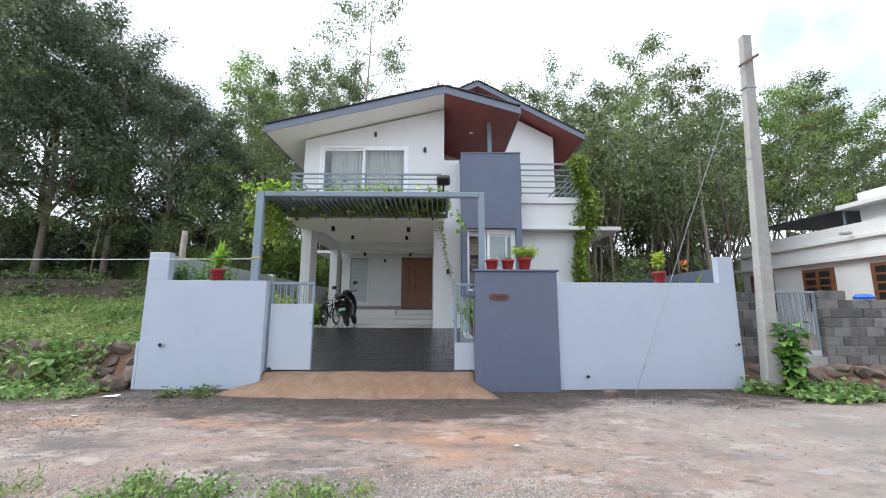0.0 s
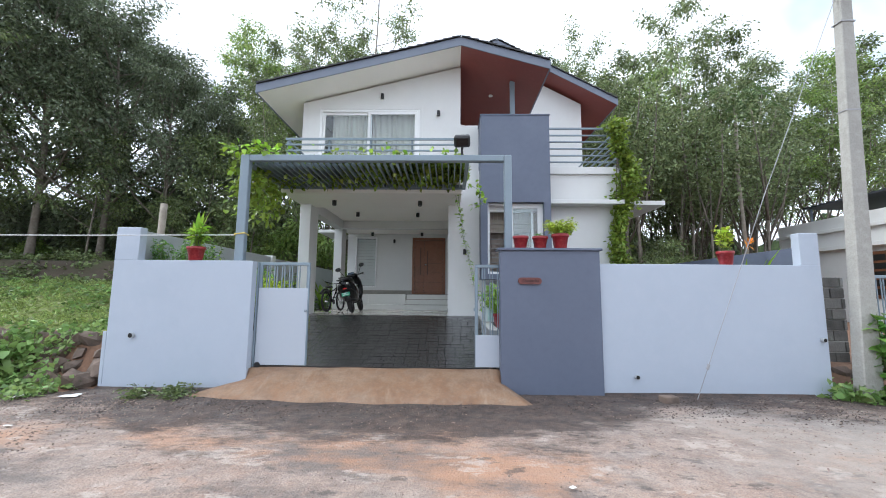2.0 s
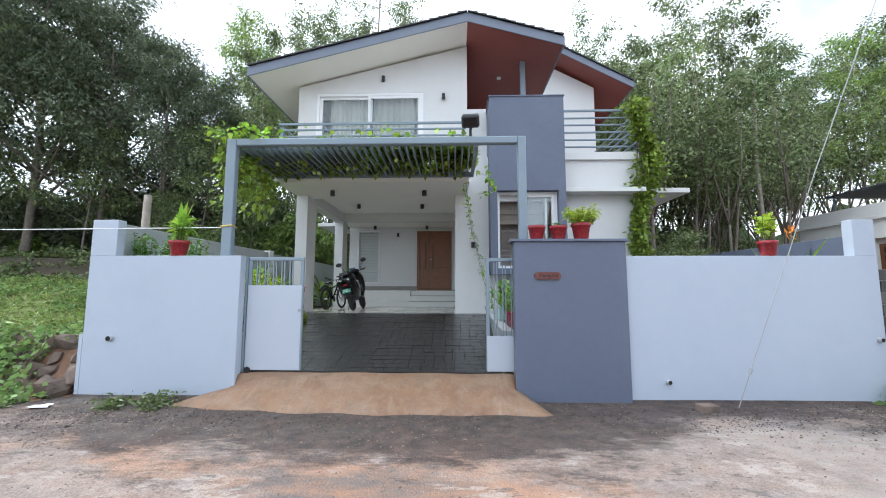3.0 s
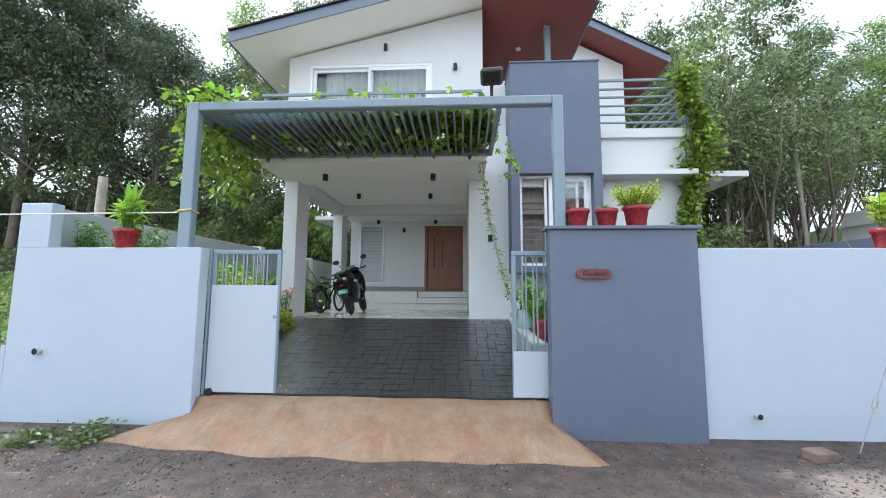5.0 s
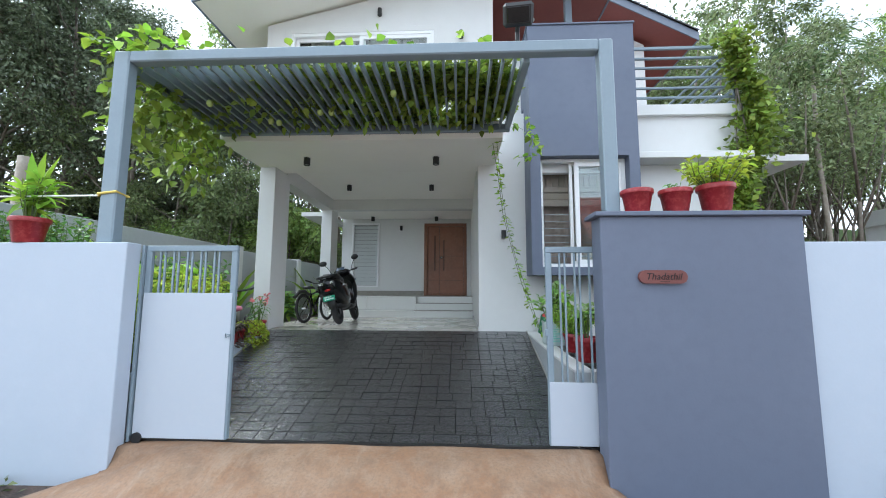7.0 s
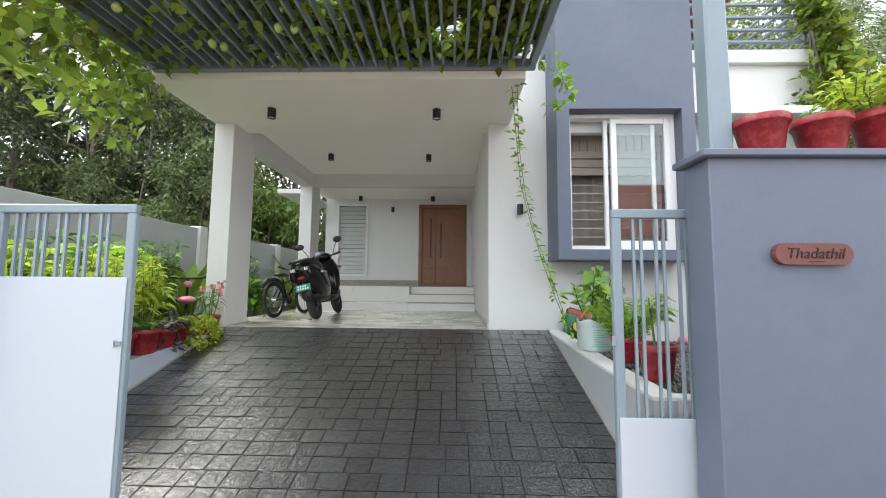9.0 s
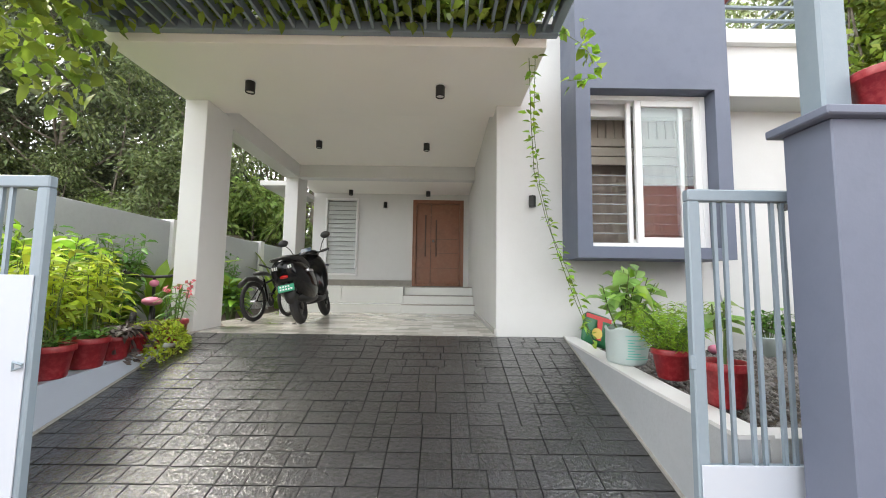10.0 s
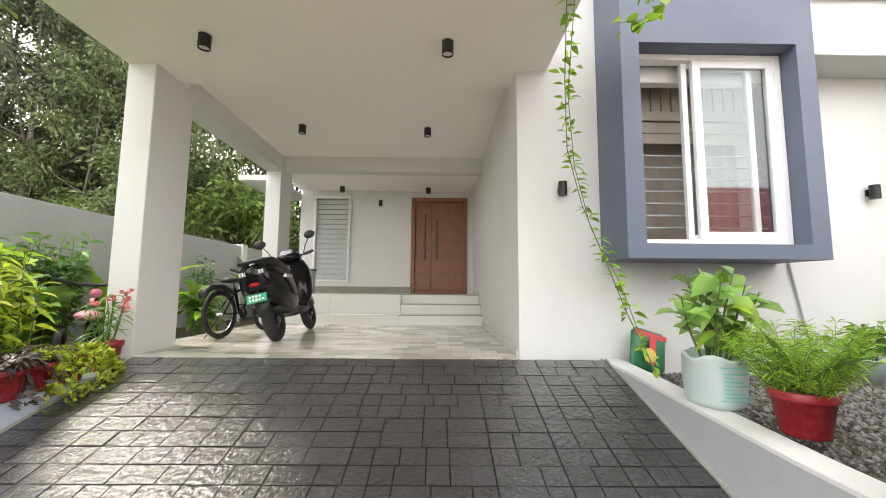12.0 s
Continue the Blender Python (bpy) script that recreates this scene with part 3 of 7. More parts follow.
gx = np.unique(np.concatenate([np.linspace(-400, -40, 8), np.linspace(-40, -14, 14), np.arange(-14, 14.01, 0.25), np.linspace(14, 40, 14), np.linspace(40, 400, 8)]).round(3))
gy = np.unique(np.concatenate([np.linspace(-400, -30, 8), np.linspace(-30, -3, 12), np.arange(-3, 20.01, 0.25), np.linspace(20, 60, 16), np.linspace(60, 500, 8)]).round(3))
GX, GY = np.meshgrid(gx, gy)
gv = np.stack([GX, GY, ground_height(GX, GY)], -1).reshape(-1, 3)
nx, ny = len(gx), len(gy)
gi = (np.arange(ny - 1)[:, None] * nx + np.arange(nx - 1)[None, :]).reshape(-1)
gf = np.stack([gi, gi + 1, gi + nx + 1, gi + nx], -1)
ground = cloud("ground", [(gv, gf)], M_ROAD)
for mm in (M_TURF, M_EARTH, M_LITTERSHADE):
    ground.data.materials.append(mm)
cx, cy = gv[gf].mean(1)[:, 0], gv[gf].mean(1)[:, 1]
slots = np.zeros(len(gf), np.int32)
wob = 0.25 * np.sin(cx * 2.3) + 0.15 * np.sin(cx * 5.1)
slots[(cy > 7.45 + wob * 0.6) & ((cx < -5.75) | (cx > 6.4))] = 2
slots[(cy > 7.8) & (cx > -5.75) & (cx < 6.4)] = 2
slots[(cy > 8.3 + wob) & (cx < -5.7)] = 1
# dark litter on this bank also puts the trees' shade into its colour
slots[(cy > 13.2 + 2 * wob) & (cx < -5.7)] = 3
slots[cy > 17] = 3
slots[(cy > 8.2 + wob) & (cx > 6.3)] = 2
slots[cy < -4] = 3
ground.data.polygons.foreach_set("material_index", slots)
ground.data.polygons.foreach_set("use_smooth", [True] * len(slots))
tagged(ground, "worn tarred lane with red laterite dust and grassy banks", "ground", "", "structure")

# ---------- boundary ----------
structure("wall_front_west", boxes((-5.65, -3.24, 7.53, 7.69, -0.1, 2.13), (-5.65, -5.24, 7.53, 7.69, 2.13, 2.70), bevel=0.006), M_BOUND, "white painted boundary wall with a raised end", "boundary wall")
structure("wall_front_west_footing", boxes((-5.71, -5.652, 7.53, 7.72, -0.1, 0.92)), M_BOUND, "white painted footing at the end of the boundary wall", "boundary wall")
structure("wall_front_east", boxes((2.63, 6.30, 7.53, 7.69, -0.1, 2.12), (5.98, 6.30, 7.53, 7.69, 2.12, 2.66), bevel=0.006), M_BOUND, "white painted boundary wall beside the grey gate pillar", "boundary wall")
pillar = structure("gate_pillar", boxes((0.97, 2.63, 7.48, 7.70, -0.1, 2.333), bevel=0.006), M_GREY, "blue-grey painted gate pillar with a thin coping", "pillar")
part("coping", boxes((0.92, 2.67, 7.44, 7.735, 2.333, 2.372), bevel=0.006), M_GREY, pillar)
bm = boxes((-5.65, -5.50, 7.69, 13.0, 0.0, 2.70), (-5.65, -5.50, 13.22, 22.0, 0.0, 2.66), bevel=0.005)
structure("wall_side_west", bm, M_PALEGREY, "pale grey painted side boundary wall", "boundary wall")
structure("pilaster_west", boxes((-5.68, -5.44, 13.0, 13.22, 0.0, 2.74), (-5.68, -5.44, 16.4, 16.62, 0.0, 2.7), bevel=0.005), M_WHITE, "white pilaster on the grey side wall", "pilaster")
structure("wall_side_east", boxes((6.15, 6.30, 7.69, 22.0, 0.0, 2.45), bevel=0.005), M_GREY, "dark grey side boundary wall", "boundary wall")

# cement apron from the lane up to the gate line
bm = bmesh.new()
NA = 44
rows = []
for j, (k, y_, z_) in enumerate(((0, 6.86, 0.0), (0.3, 7.08, 0.12), (0.65, 7.33, 0.235), (0.9, 7.50, 0.31), (1.0, 7.62, 0.328), (1.0, 7.95, 0.335))):
    row = []
    for i in range(NA + 1):
        s = i / NA
        xa, xb = -3.92 + 0.68 * k, 1.36 - 0.39 * k
        yy = y_ + (0.18 * math.sin(math.pi * s) * -0.35 + 0.22 * (1 - s) ** 4 + 0.03 * math.sin(s * 31)) * (1 - k)
        edge = min(1.0, min(s, 1 - s) * 9) if k < 1 else 1.0
        row.append(bm.verts.new((xa + (xb - xa) * s, yy, z_ * (0.45 + 0.55 * edge) + 0.012 * math.sin(s * 23 + j) * (1 - abs(k - 0.5)))))
    rows.append(row)
for a, b in zip(rows, rows[1:]):
    for i in range(NA):
        bm.faces.new((a[i], a[i + 1], b[i + 1], b[i]))
bot = [bm.verts.new((v.co.x, v.co.y - 0.02, -0.08)) for v in rows[0]]
for i in range(NA):
    bm.faces.new((bot[i], bot[i + 1], rows[0][i + 1], rows[0][i]))
for side in (0, NA):
    col = [r[side] for r in rows]
    low = [bm.verts.new((v.co.x, v.co.y, -0.08)) for v in col]
    for i in range(len(col) - 1):
        q = (low[i], col[i], col[i + 1], low[i + 1])
        bm.faces.new(q if side == 0 else q[::-1])
structure("apron", bm, M_CONC, "tan cement apron sloping from the lane to the gate", "driveway", smooth=True)

# ramp bed under the stones, and the planter kerbs at its sides
RY0, RZ0, RY1, RZ1 = 7.80, 0.33, 10.40, 1.07
RX0, RX1 = -3.30, 0.82
bm = bmesh.new()
extrude_yz(bm, [(7.70, 0.295), (RY1, RZ1 - 0.03), (RY1, 0.0), (7.70, 0.0)], RX0, RX1)
ramp = structure("ramp", bm, M_JOINT, "sloping driveway of dark cleft stone setts, wet and shiny", "driveway")
bm = bmesh.new()
extrude_yz(bm, [(7.86, 0.0), (7.86, 0.965), (8.6, 0.975), (10.40, 1.045), (10.52, 1.045), (10.52, 0.0)], 0.824, 0.97)
kerb_e = structure("planter_kerb_east", bm, M_PALEGREY, "grey planter kerb with a white top beside the ramp", "kerb")
part("kerb_top", extrude_yz(bmesh.new(), [(7.85, 0.965), (7.85, 0.985), (8.6, 0.995), (10.40, 1.065), (10.52, 1.065), (10.52, 1.045), (10.40, 1.045), (8.6, 0.975)], 0.818, 0.985), M_WHITE, kerb_e)
bm = bmesh.new()
extrude_yz(bm, [(7.80, 0.0), (7.80, 0.88), (10.45, 1.0), (10.45, 0.0)], -3.47, -3.304)
kerb_w = structure("planter_kerb_west", bm, M_BOUND, "white planter kerb beside the ramp", "kerb")
structure("planter_end_east", boxes((0.97, 6.15, 7.86, 8.0, 0.0, 0.97), bevel=0.004), M_WHITE, "white low garden edging", "kerb")
structure("bed_east", boxes((0.97, 6.15, 8.0, 10.52, 0.2, 0.93)), M_SOIL, "dark soil garden bed under gravel", "garden bed")
structure("bed_west", boxes((-5.5, -3.47, 7.69, 22.0, 0.2, 0.90)), M_SOIL, "dark soil garden bed along the side wall", "garden bed")
structure("bed_rear", boxes((4.4, 6.15, 10.52, 22.0, 0.2, 0.92)), M_SOIL, "bare soil strip beside the house", "garden bed")

# ---------- house: ground floor ----------
structure("porch_slab", boxes((-3.70, 0.08, 10.40, 15.34, 0.2, 1.055)), M_GROUT, "porch floor bed", "floor")
structure("ceiling_porch_front", boxes((-3.65, 0.37, 9.35, 10.85, 3.80, 4.05), bevel=0.004), M_CEIL, "white canopy slab over the car porch front", "ceiling")
structure("ceiling_porch", boxes((-3.70, 0.08, 10.85, 13.62, 3.98, 4.05)), M_CEIL, "white porch ceiling", "ceiling")
structure("ceiling_entrance", boxes((-3.70, 0.08, 13.84, 15.34, 3.80, 4.05)), M_CEIL, "white ceiling over the entrance", "ceiling")
structure("beam_rear", boxes((-3.44, 0.08, 13.62, 13.84, 3.72, 4.05), bevel=0.004), M_WHITE, "white beam across the porch", "beam")
structure("beam_west", boxes((-3.70, -3.42, 11.04, 13.60, 3.70, 4.05), bevel=0.004), M_WHITE, "white side beam between the porch columns", "beam")
structure("column_front", boxes((-3.64, -3.37, 10.47, 11.04, 0.9, 3.80), bevel=0.006), M_WHITE, "white painted porch column", "column")
structure("column_rear", boxes((-3.70, -3.44, 13.60, 14.10, 0.9, 3.98), bevel=0.006), M_WHITE, "white painted rear porch column", "column")
structure("chajja_west", boxes((-4.35, -3.70, 13.9, 15.6, 3.62, 3.72), bevel=0.004), M_WHITE, "white concrete sunshade slab on the side wall", "sunshade")
# front wall with the entrance opening at the back of the porch
structure("wall_entrance", boxes((-3.70, -3.40, 15.34, 15.54, 0.9, 4.05), (-3.40, -2.60, 15.34, 15.54, 0.9, 1.80), (-3.40, -2.60, 15.34, 15.54, 3.67, 4.05),
                                 (-2.60, -1.275, 15.34, 15.54, 0.9, 4.05), (-1.275, -0.045, 15.34, 15.54, 3.66, 4.05), (-1.275, -0.045, 15.34, 15.54, 0.9, 1.56), (-0.045, 0.08, 15.34, 15.54, 0.9, 4.05)), M_WHITE, "white entrance wall of the house", "wall")
structure("wall_porch_east", boxes((0.08, 0.30, 10.74, 15.54, 0.9, 4.05)), M_WHITE, "white wall along the porch", "wall")
WX0, WX1, WZ0, WZ1 = 1.01, 2.35, 2.06, 3.77
structure("wall_front", boxes((0.08, 0.30, 10.52, 10.74, 0.9, 4.05), (0.30, WX0, 10.52, 10.74, 0.9, 4.70), (WX0, WX1, 10.52, 10.74, 0.9, WZ0), (WX0, WX1, 10.52, 10.74, WZ1, 4.70), (WX1, 4.36, 10.52, 10.74, 0.9, 4.60)), M_WHITE, "white front wall of the house", "wall")
structure("wall_east", boxes((4.14, 4.36, 10.74, 18.0, 0.9, 4.60)), M_WHITE, "white side wall of the house", "wall")
structure("wall_west_rear", boxes((-3.70, -3.48, 15.54, 18.0, 0.9, 4.05)), M_WHITE, "white side wall of the house", "wall")
structure("wall_rear", boxes((-3.70, 4.36, 18.0, 18.2, 0.9, 8.0)), M_WHITE, "white rear wall of the house", "wall")
structure("room_partition", boxes((0.30, 4.14, 13.6, 13.75, 0.9, 4.6), (0.30, 4.14, 10.74, 13.6, 0.85, 1.5), (0.30, 4.14, 10.74, 13.6, 4.5, 4.6)), M_ROOMSHADE, "plastered room behind the window, coloured dark as if unlit", "wall")
structure("floor_terrace", boxes((0.85, 4.36, 10.74, 18.0, 4.60, 4.70), (-3.65, 0.85, 10.85, 18.0, 4.06, 4.14)), M_CEMENT, "cement floor of the upper terrace", "floor")
structure("parapet_band", boxes((2.50, 4.42, 10.44, 10.52, 4.60, 4.78), (4.36, 4.44, 10.52, 18.0, 4.60, 4.78), (2.50, 4.36, 10.52, 10.74, 4.60, 4.78), bevel=0.005), M_WHITE, "white projecting band at the terrace edge", "parapet")
structure("chajja_front", boxes((2.50, 4.30, 10.14, 10.52, 3.77, 3.87), (4.362, 5.54, 10.64, 18.0, 3.86, 3.97), bevel=0.005), M_WHITE, "white concrete sunshade slab along the wall", "sunshade")

# grey window tower in front of the wall
TX0, TX1, TZ0, TZ1 = 0.855, 2.505, 1.94, 5.92
tower = structure("window_tower", holed((TX0, TX1, TZ0, TZ1), (WX0, WX1, WZ0, WZ1), 10.0, 10.518), M_GREY, "blue-grey painted tower framing the front window", "tower")
part("upper_mass", boxes((TX0, TX1, 10.519, 11.1, 4.79, TZ1)), M_GREY, tower)
part("coping", boxes((TX0 - 0.02, TX1 + 0.02, 9.98, 11.12, TZ1, TZ1 + 0.03), bevel=0.004), M_GREY, tower)

# ---------- house: upper floor ----------
UX0, UX1, UZ0, UZ1 = -3.36, -0.70, 4.55, 6.46
structure("wall_upper_front", boxes((-3.82, UX0, 10.8, 11.0, 4.14, 6.62), (UX1, 0.38, 10.8, 11.0, 4.14, 6.62), (UX0, UX1, 10.8, 11.0, UZ1, 6.62), (UX0, UX1, 10.8, 11.0, 4.14, UZ0), (0.38, 0.86, 10.8, 11.0, 4.14, 6.02)), M_WHITE, "white upper wall with a sliding window", "wall")
bm = bmesh.new()
extrude_xz(bm, [(-3.82, 6.62), (0.38, 6.62), (0.38, 7.66), (-3.82, 6.64)], 10.8, 11.0)
structure("wall_upper_gable", bm, M_WHITE, "white gable wall under the roof", "wall")
structure("wall_upper_west", boxes((-3.82, -3.62, 11.0, 18.0, 4.14, 6.62)), M_WHITE, "white upper side wall", "wall")
structure("wall_upper_inner", boxes((0.18, 0.38, 11.0, 14.4, 4.14, 7.6)), M_WHITE, "white wall along the upper terrace", "wall")
structure("wall_side_bay", boxes((-4.10, -3.82, 11.6, 13.0, 4.9, 6.45), bevel=0.005), M_GREY, "grey painted bay on the upper side wall", "wall")
bm = bmesh.new()
extrude_xz(bm, [(0.38, 4.70), (4.82, 4.70), (4.82, 8.45), (1.71, 10.1), (0.38, 9.4)], 14.4, 14.6)
structure("wall_upper_rear", bm, M_WHITE, "white upper wall of the rear block", "wall")
structure("wall_upper_rear_side", boxes((4.62, 4.82, 14.6, 18.0, 4.70, 8.4)), M_WHITE, "white side wall of the rear block", "wall")
structure("room_upper", boxes((-3.6, 0.1, 12.6, 12.7, 4.14, 6.6), (-3.6, 0.1, 11.0, 12.6, 6.55, 6.62)), M_ROOMSHADE, "upper room behind the curtains, coloured dark as if unlit", "wall")

RF, RB = 9.93, 14.45
A_Z, L_X, L_Z, R_X, R_Z, AX = 7.92, -4.66, 6.69, 2.53, 7.30, 0.37
T = 0.20


def roof_slope(name, pts, t, y0, y1, mats, label):
    """A sloped slab whose outline in x and z is a line pushed down by t: top tiles, soffit and edge boards as parts."""
    (xa, za), (xb, zb) = pts
    bm = bmesh.new()
    extrude_xz(bm, [(xa, za), (xb, zb), (xb, zb - t), (xa, za - t)], y0 + 0.03, y1)
    slab = structure(name, bm, mats[0], label, "roof")
    bm = bmesh.new()
    extrude_xz(bm, [(xa, za + 0.004), (xb, zb + 0.004), (xb, zb - t - 0.012), (xa, za - t - 0.012)], y0 - 0.0, y0 + 0.028)
    part("fascia_board", bm, M_FASCIA, slab, "blue-grey fascia board")
    bm = bmesh.new()
    n_rows = max(4, int((y1 - y0) / 0.3))
    ncol = max(3, int(math.hypot(xb - xa, zb - za) / 0.22))
    dx, dz = (xb - xa) / ncol, (zb - za) / ncol
    nrm = Vector((-dz, 0, dx)).normalized()
    if nrm.z < 0:
        nrm = -nrm
    for i in range(ncol):
        for j in range(n_rows):
            ya = y0 - 0.05 + (y1 - y0 + 0.05) * j / n_rows
            yb = ya + (y1 - y0 + 0.05) / n_rows - 0.008
            p, q = Vector((xa + dx * i, 0, za + dz * i)), Vector((xa + dx * (i + 1), 0, za + dz * (i + 1)))
            if zb < za:
                p, q = q, p
            lo, hi = p + nrm * 0.05, q + nrm * 0.02
            vs = [bm.verts.new((c.x, y, c.z)) for c in (lo, hi) for y in (ya, yb)] + [bm.verts.new((p.x, y, p.z + 0.006)) for y in (ya, yb)] + [bm.verts.new((q.x, y, q.z + 0.006)) for y in (ya, yb)]
            bm.faces.new((vs[0], vs[1], vs[3], vs[2]))
            bm.faces.new((vs[4], vs[5], vs[1], vs[0]))
            bm.faces.new((vs[4], vs[0], vs[2], vs[6]))
            bm.faces.new((vs[5], vs[7], vs[3], vs[1]))
    tl = part("tile_course", bm, M_ROOFTILE, slab)
    tagged(tl, kind="stuff")
    return slab


s1 = roof_slope("roof_front_west", [(L_X, L_Z), (AX, A_Z)], T, RF, 18.0, (M_CEIL,), "gabled roof with grey fascia and pale soffit")
part("eave_board", boxes((L_X - 0.03, L_X, RF, 18.0, L_Z - T - 0.02, L_Z + 0.005)), M_FASCIA, s1)
s2 = roof_slope("roof_front_east", [(AX, A_Z), (R_X, R_Z)], T, RF, RB, (M_RED,), "short roof slope with oxblood soffit boards")
part("eave_board", boxes((R_X, R_X + 0.03, RF, RB, R_Z - T - 0.02, R_Z + 0.005)), M_FASCIA, s2)
s3 = roof_slope("roof_rear_east", [(1.71, 10.42), (5.78, 8.24)], 0.2, 13.6, 18.6, (M_RED,), "rear gable slope with deep oxblood soffit")
part("eave_board", boxes((5.78, 5.81, 13.6, 18.6, 8.02, 8.245)), M_FASCIA, s3)
s4 = roof_slope("roof_rear_west", [(-0.6, 9.3), (1.71, 10.42)], 0.2, 13.6, 18.6, (M_RED,), "rear gable slope behind the front roof")
structure("roof_post", boxes((1.72, 1.84, 10.9, 11.02, TZ1 + 0.03, 7.33), bevel=0.004), M_STEEL, "grey steel post under the roof", "post")

# ---------- woods behind ----------
def branch_tree(rs, height, lean, trunk_r, crown_from, spread, limbs, twigs, leaf_n, leaf_len, leaf_w, clump_r, droop=0.2, steep=1.0):
    """Tapered trunk with limbs and twig tips; returns trunk bmesh and leaf arrays."""
    bm = bmesh.new()
    top = Vector((lean[0], lean[1], height))
    pts, rad = [], []
    ph = rs.rand() * 6
    for i in range(9):
        k = i / 8
        wob = Vector((math.sin(k * 5 + ph), math.cos(k * 4 + ph), 0)) * 0.018 * height * k
        pts.append(Vector((0, 0, -0.6)).lerp(top, k) + wob)
        rad.append(trunk_r * (1 - 0.88 * k) * (1.35 if i == 0 else 1))
    tube(bm, pts, rad, 7)
    tips = []
    for i in range(limbs):
        k = crown_from + (1 - crown_from) * ((i + rs.rand() * 0.7) / limbs)
        f = min(k * 8, 7.999)
        base = pts[int(f)].lerp(pts[int(f) + 1], f - int(f))
        a = i * 2.4 + rs.rand() * 0.8
        ln = spread * (1.05 - 0.65 * (k - crown_from) / max(0.01, 1 - crown_from)) * (0.7 + 0.5 * rs.rand())
        up = (0.35 + 0.7 * rs.rand()) * steep
        end = base + Vector((math.cos(a) * ln, math.sin(a) * ln, ln * up))
        mid = base.lerp(end, 0.5) + Vector((0, 0, -0.08 * ln))
        r = trunk_r * (1 - 0.85 * k) * 0.55
        tube(bm, [base, mid, end], [r, r * 0.7, r * 0.25], 5, caps=False)
        for j in range(twigs):
            q = 0.35 + 0.65 * (j + 1) / twigs
            p = base.lerp(end, q)
            b = a + (rs.rand() - 0.5) * 2.6
            tl = ln * (0.25 + 0.3 * rs.rand())
            tip = p + Vector((math.cos(b) * tl, math.sin(b) * tl, tl * (0.2 + 0.7 * rs.rand())))
            tube(bm, [p, tip], [r * 0.35, r * 0.1], 4, caps=False)
            tips.append(tip)
            tips.append(p.lerp(tip, 0.55))
    tips.append(top)
    tips = np.array([tuple(t) for t in tips])
    pick = rs.randint(0, len(tips), leaf_n)
    size = clump_r * (0.6 + 0.8 * rs.rand(len(tips)))[pick][:, None]
    d = rs.normal(size=(leaf_n, 3))
    c = tips[pick] + d * size * np.array([0.55, 0.55, 0.36])
    out = d + np.array([0, 0, -0.35]) + rs.normal(size=(leaf_n, 3)) * 0.5
    sc = 0.6 + 0.8 * rs.rand(leaf_n)
    return bm, leaf_cloud(c, out, leaf_len * sc, leaf_w * sc, rs, 0.12, droop)


def tree_model(name, rs, label, category, group, bark, leaf, **kw):
    bm, lv = branch_tree(rs, **kw)
    t = thing(name, pose(0, 0, 0), label, category, group)
    part("trunk", bm, bark, t, smooth=True)
    cloud("crown", [lv], leaf, t)
    return t


rs = np.random.RandomState(11)
rubber = [tree_model("rubber_tree", rs, "tall slender rubber tree with a thin leafy crown", "tree", "rubber trees behind the house", M_BARKPALE, lf,
                     height=h, lean=(rs.normal() * 1.0, rs.normal() * 1.0), trunk_r=0.095, crown_from=cf, spread=2.2, limbs=15, twigs=5, leaf_n=n, leaf_len=0.17, leaf_w=0.082, clump_r=0.4, steep=1.5)
          for h, cf, n, lf in ((15.2, 0.30, 6200, L_RUBBER), (16.6, 0.46, 5600, L_BUSH), (14.2, 0.34, 6200, L_YELLOWGREEN), (17.4, 0.50, 5400, L_RUBBER), (15.8, 0.38, 5800, L_BUSH), (16.0, 0.42, 5600, L_YELLOWGREEN), (15.0, 0.26, 5800, L_RUBBER))]
lone = tree_model("spindly_tree", rs, "tall spindly tree with a sparse open crown", "tree", "", M_BARKPALE, L_RUBBER,
                  height=21.0, lean=(0.8, 0.3), trunk_r=0.16, crown_from=0.6, spread=3.4, limbs=13, twigs=4, leaf_n=5200, leaf_len=0.16, leaf_w=0.08, clump_r=0.42, steep=1.3)
dark = [tree_model("broadleaf_tree", rs, "tall dark green broadleaf tree with a dense crown", "tree", "dark trees by the grassy bank", M_BARK, L_DARK,
                   height=h, lean=(rs.normal() * 0.5, rs.normal() * 0.5), trunk_r=0.17, crown_from=0.22, spread=3.0, steep=1.5, limbs=26, twigs=6, leaf_n=21000, leaf_len=0.15, leaf_w=0.08, clump_r=0.5)
        for h in (12.0, 13.4, 12.6)]
bush = [tree_model("bush", rs, "leafy green undergrowth bush", "bush", "undergrowth below the trees", M_BARK, lf,
                   height=h, lean=(0.2, 0.1), trunk_r=0.05, crown_from=0.1, spread=1.2, limbs=12, twigs=4, leaf_n=4200, leaf_len=ll * 0.65, leaf_w=ll * 0.28, clump_r=0.36)
        for h, ll, lf in ((2.6, 0.24, L_BUSH), (3.4, 0.2, L_BUSH), (2.0, 0.3, L_YELLOWGREEN))]
sapling = tree_model("sapling", rs, "thin understorey sapling with sparse leaves", "tree", "saplings below the trees", M_BARK, L_BUSH,
                     height=7.0, lean=(0.5, 0.3), trunk_r=0.06, crown_from=0.25, spread=1.8, limbs=12, twigs=4, leaf_n=4500, leaf_len=0.18, leaf_w=0.08, clump_r=0.5)


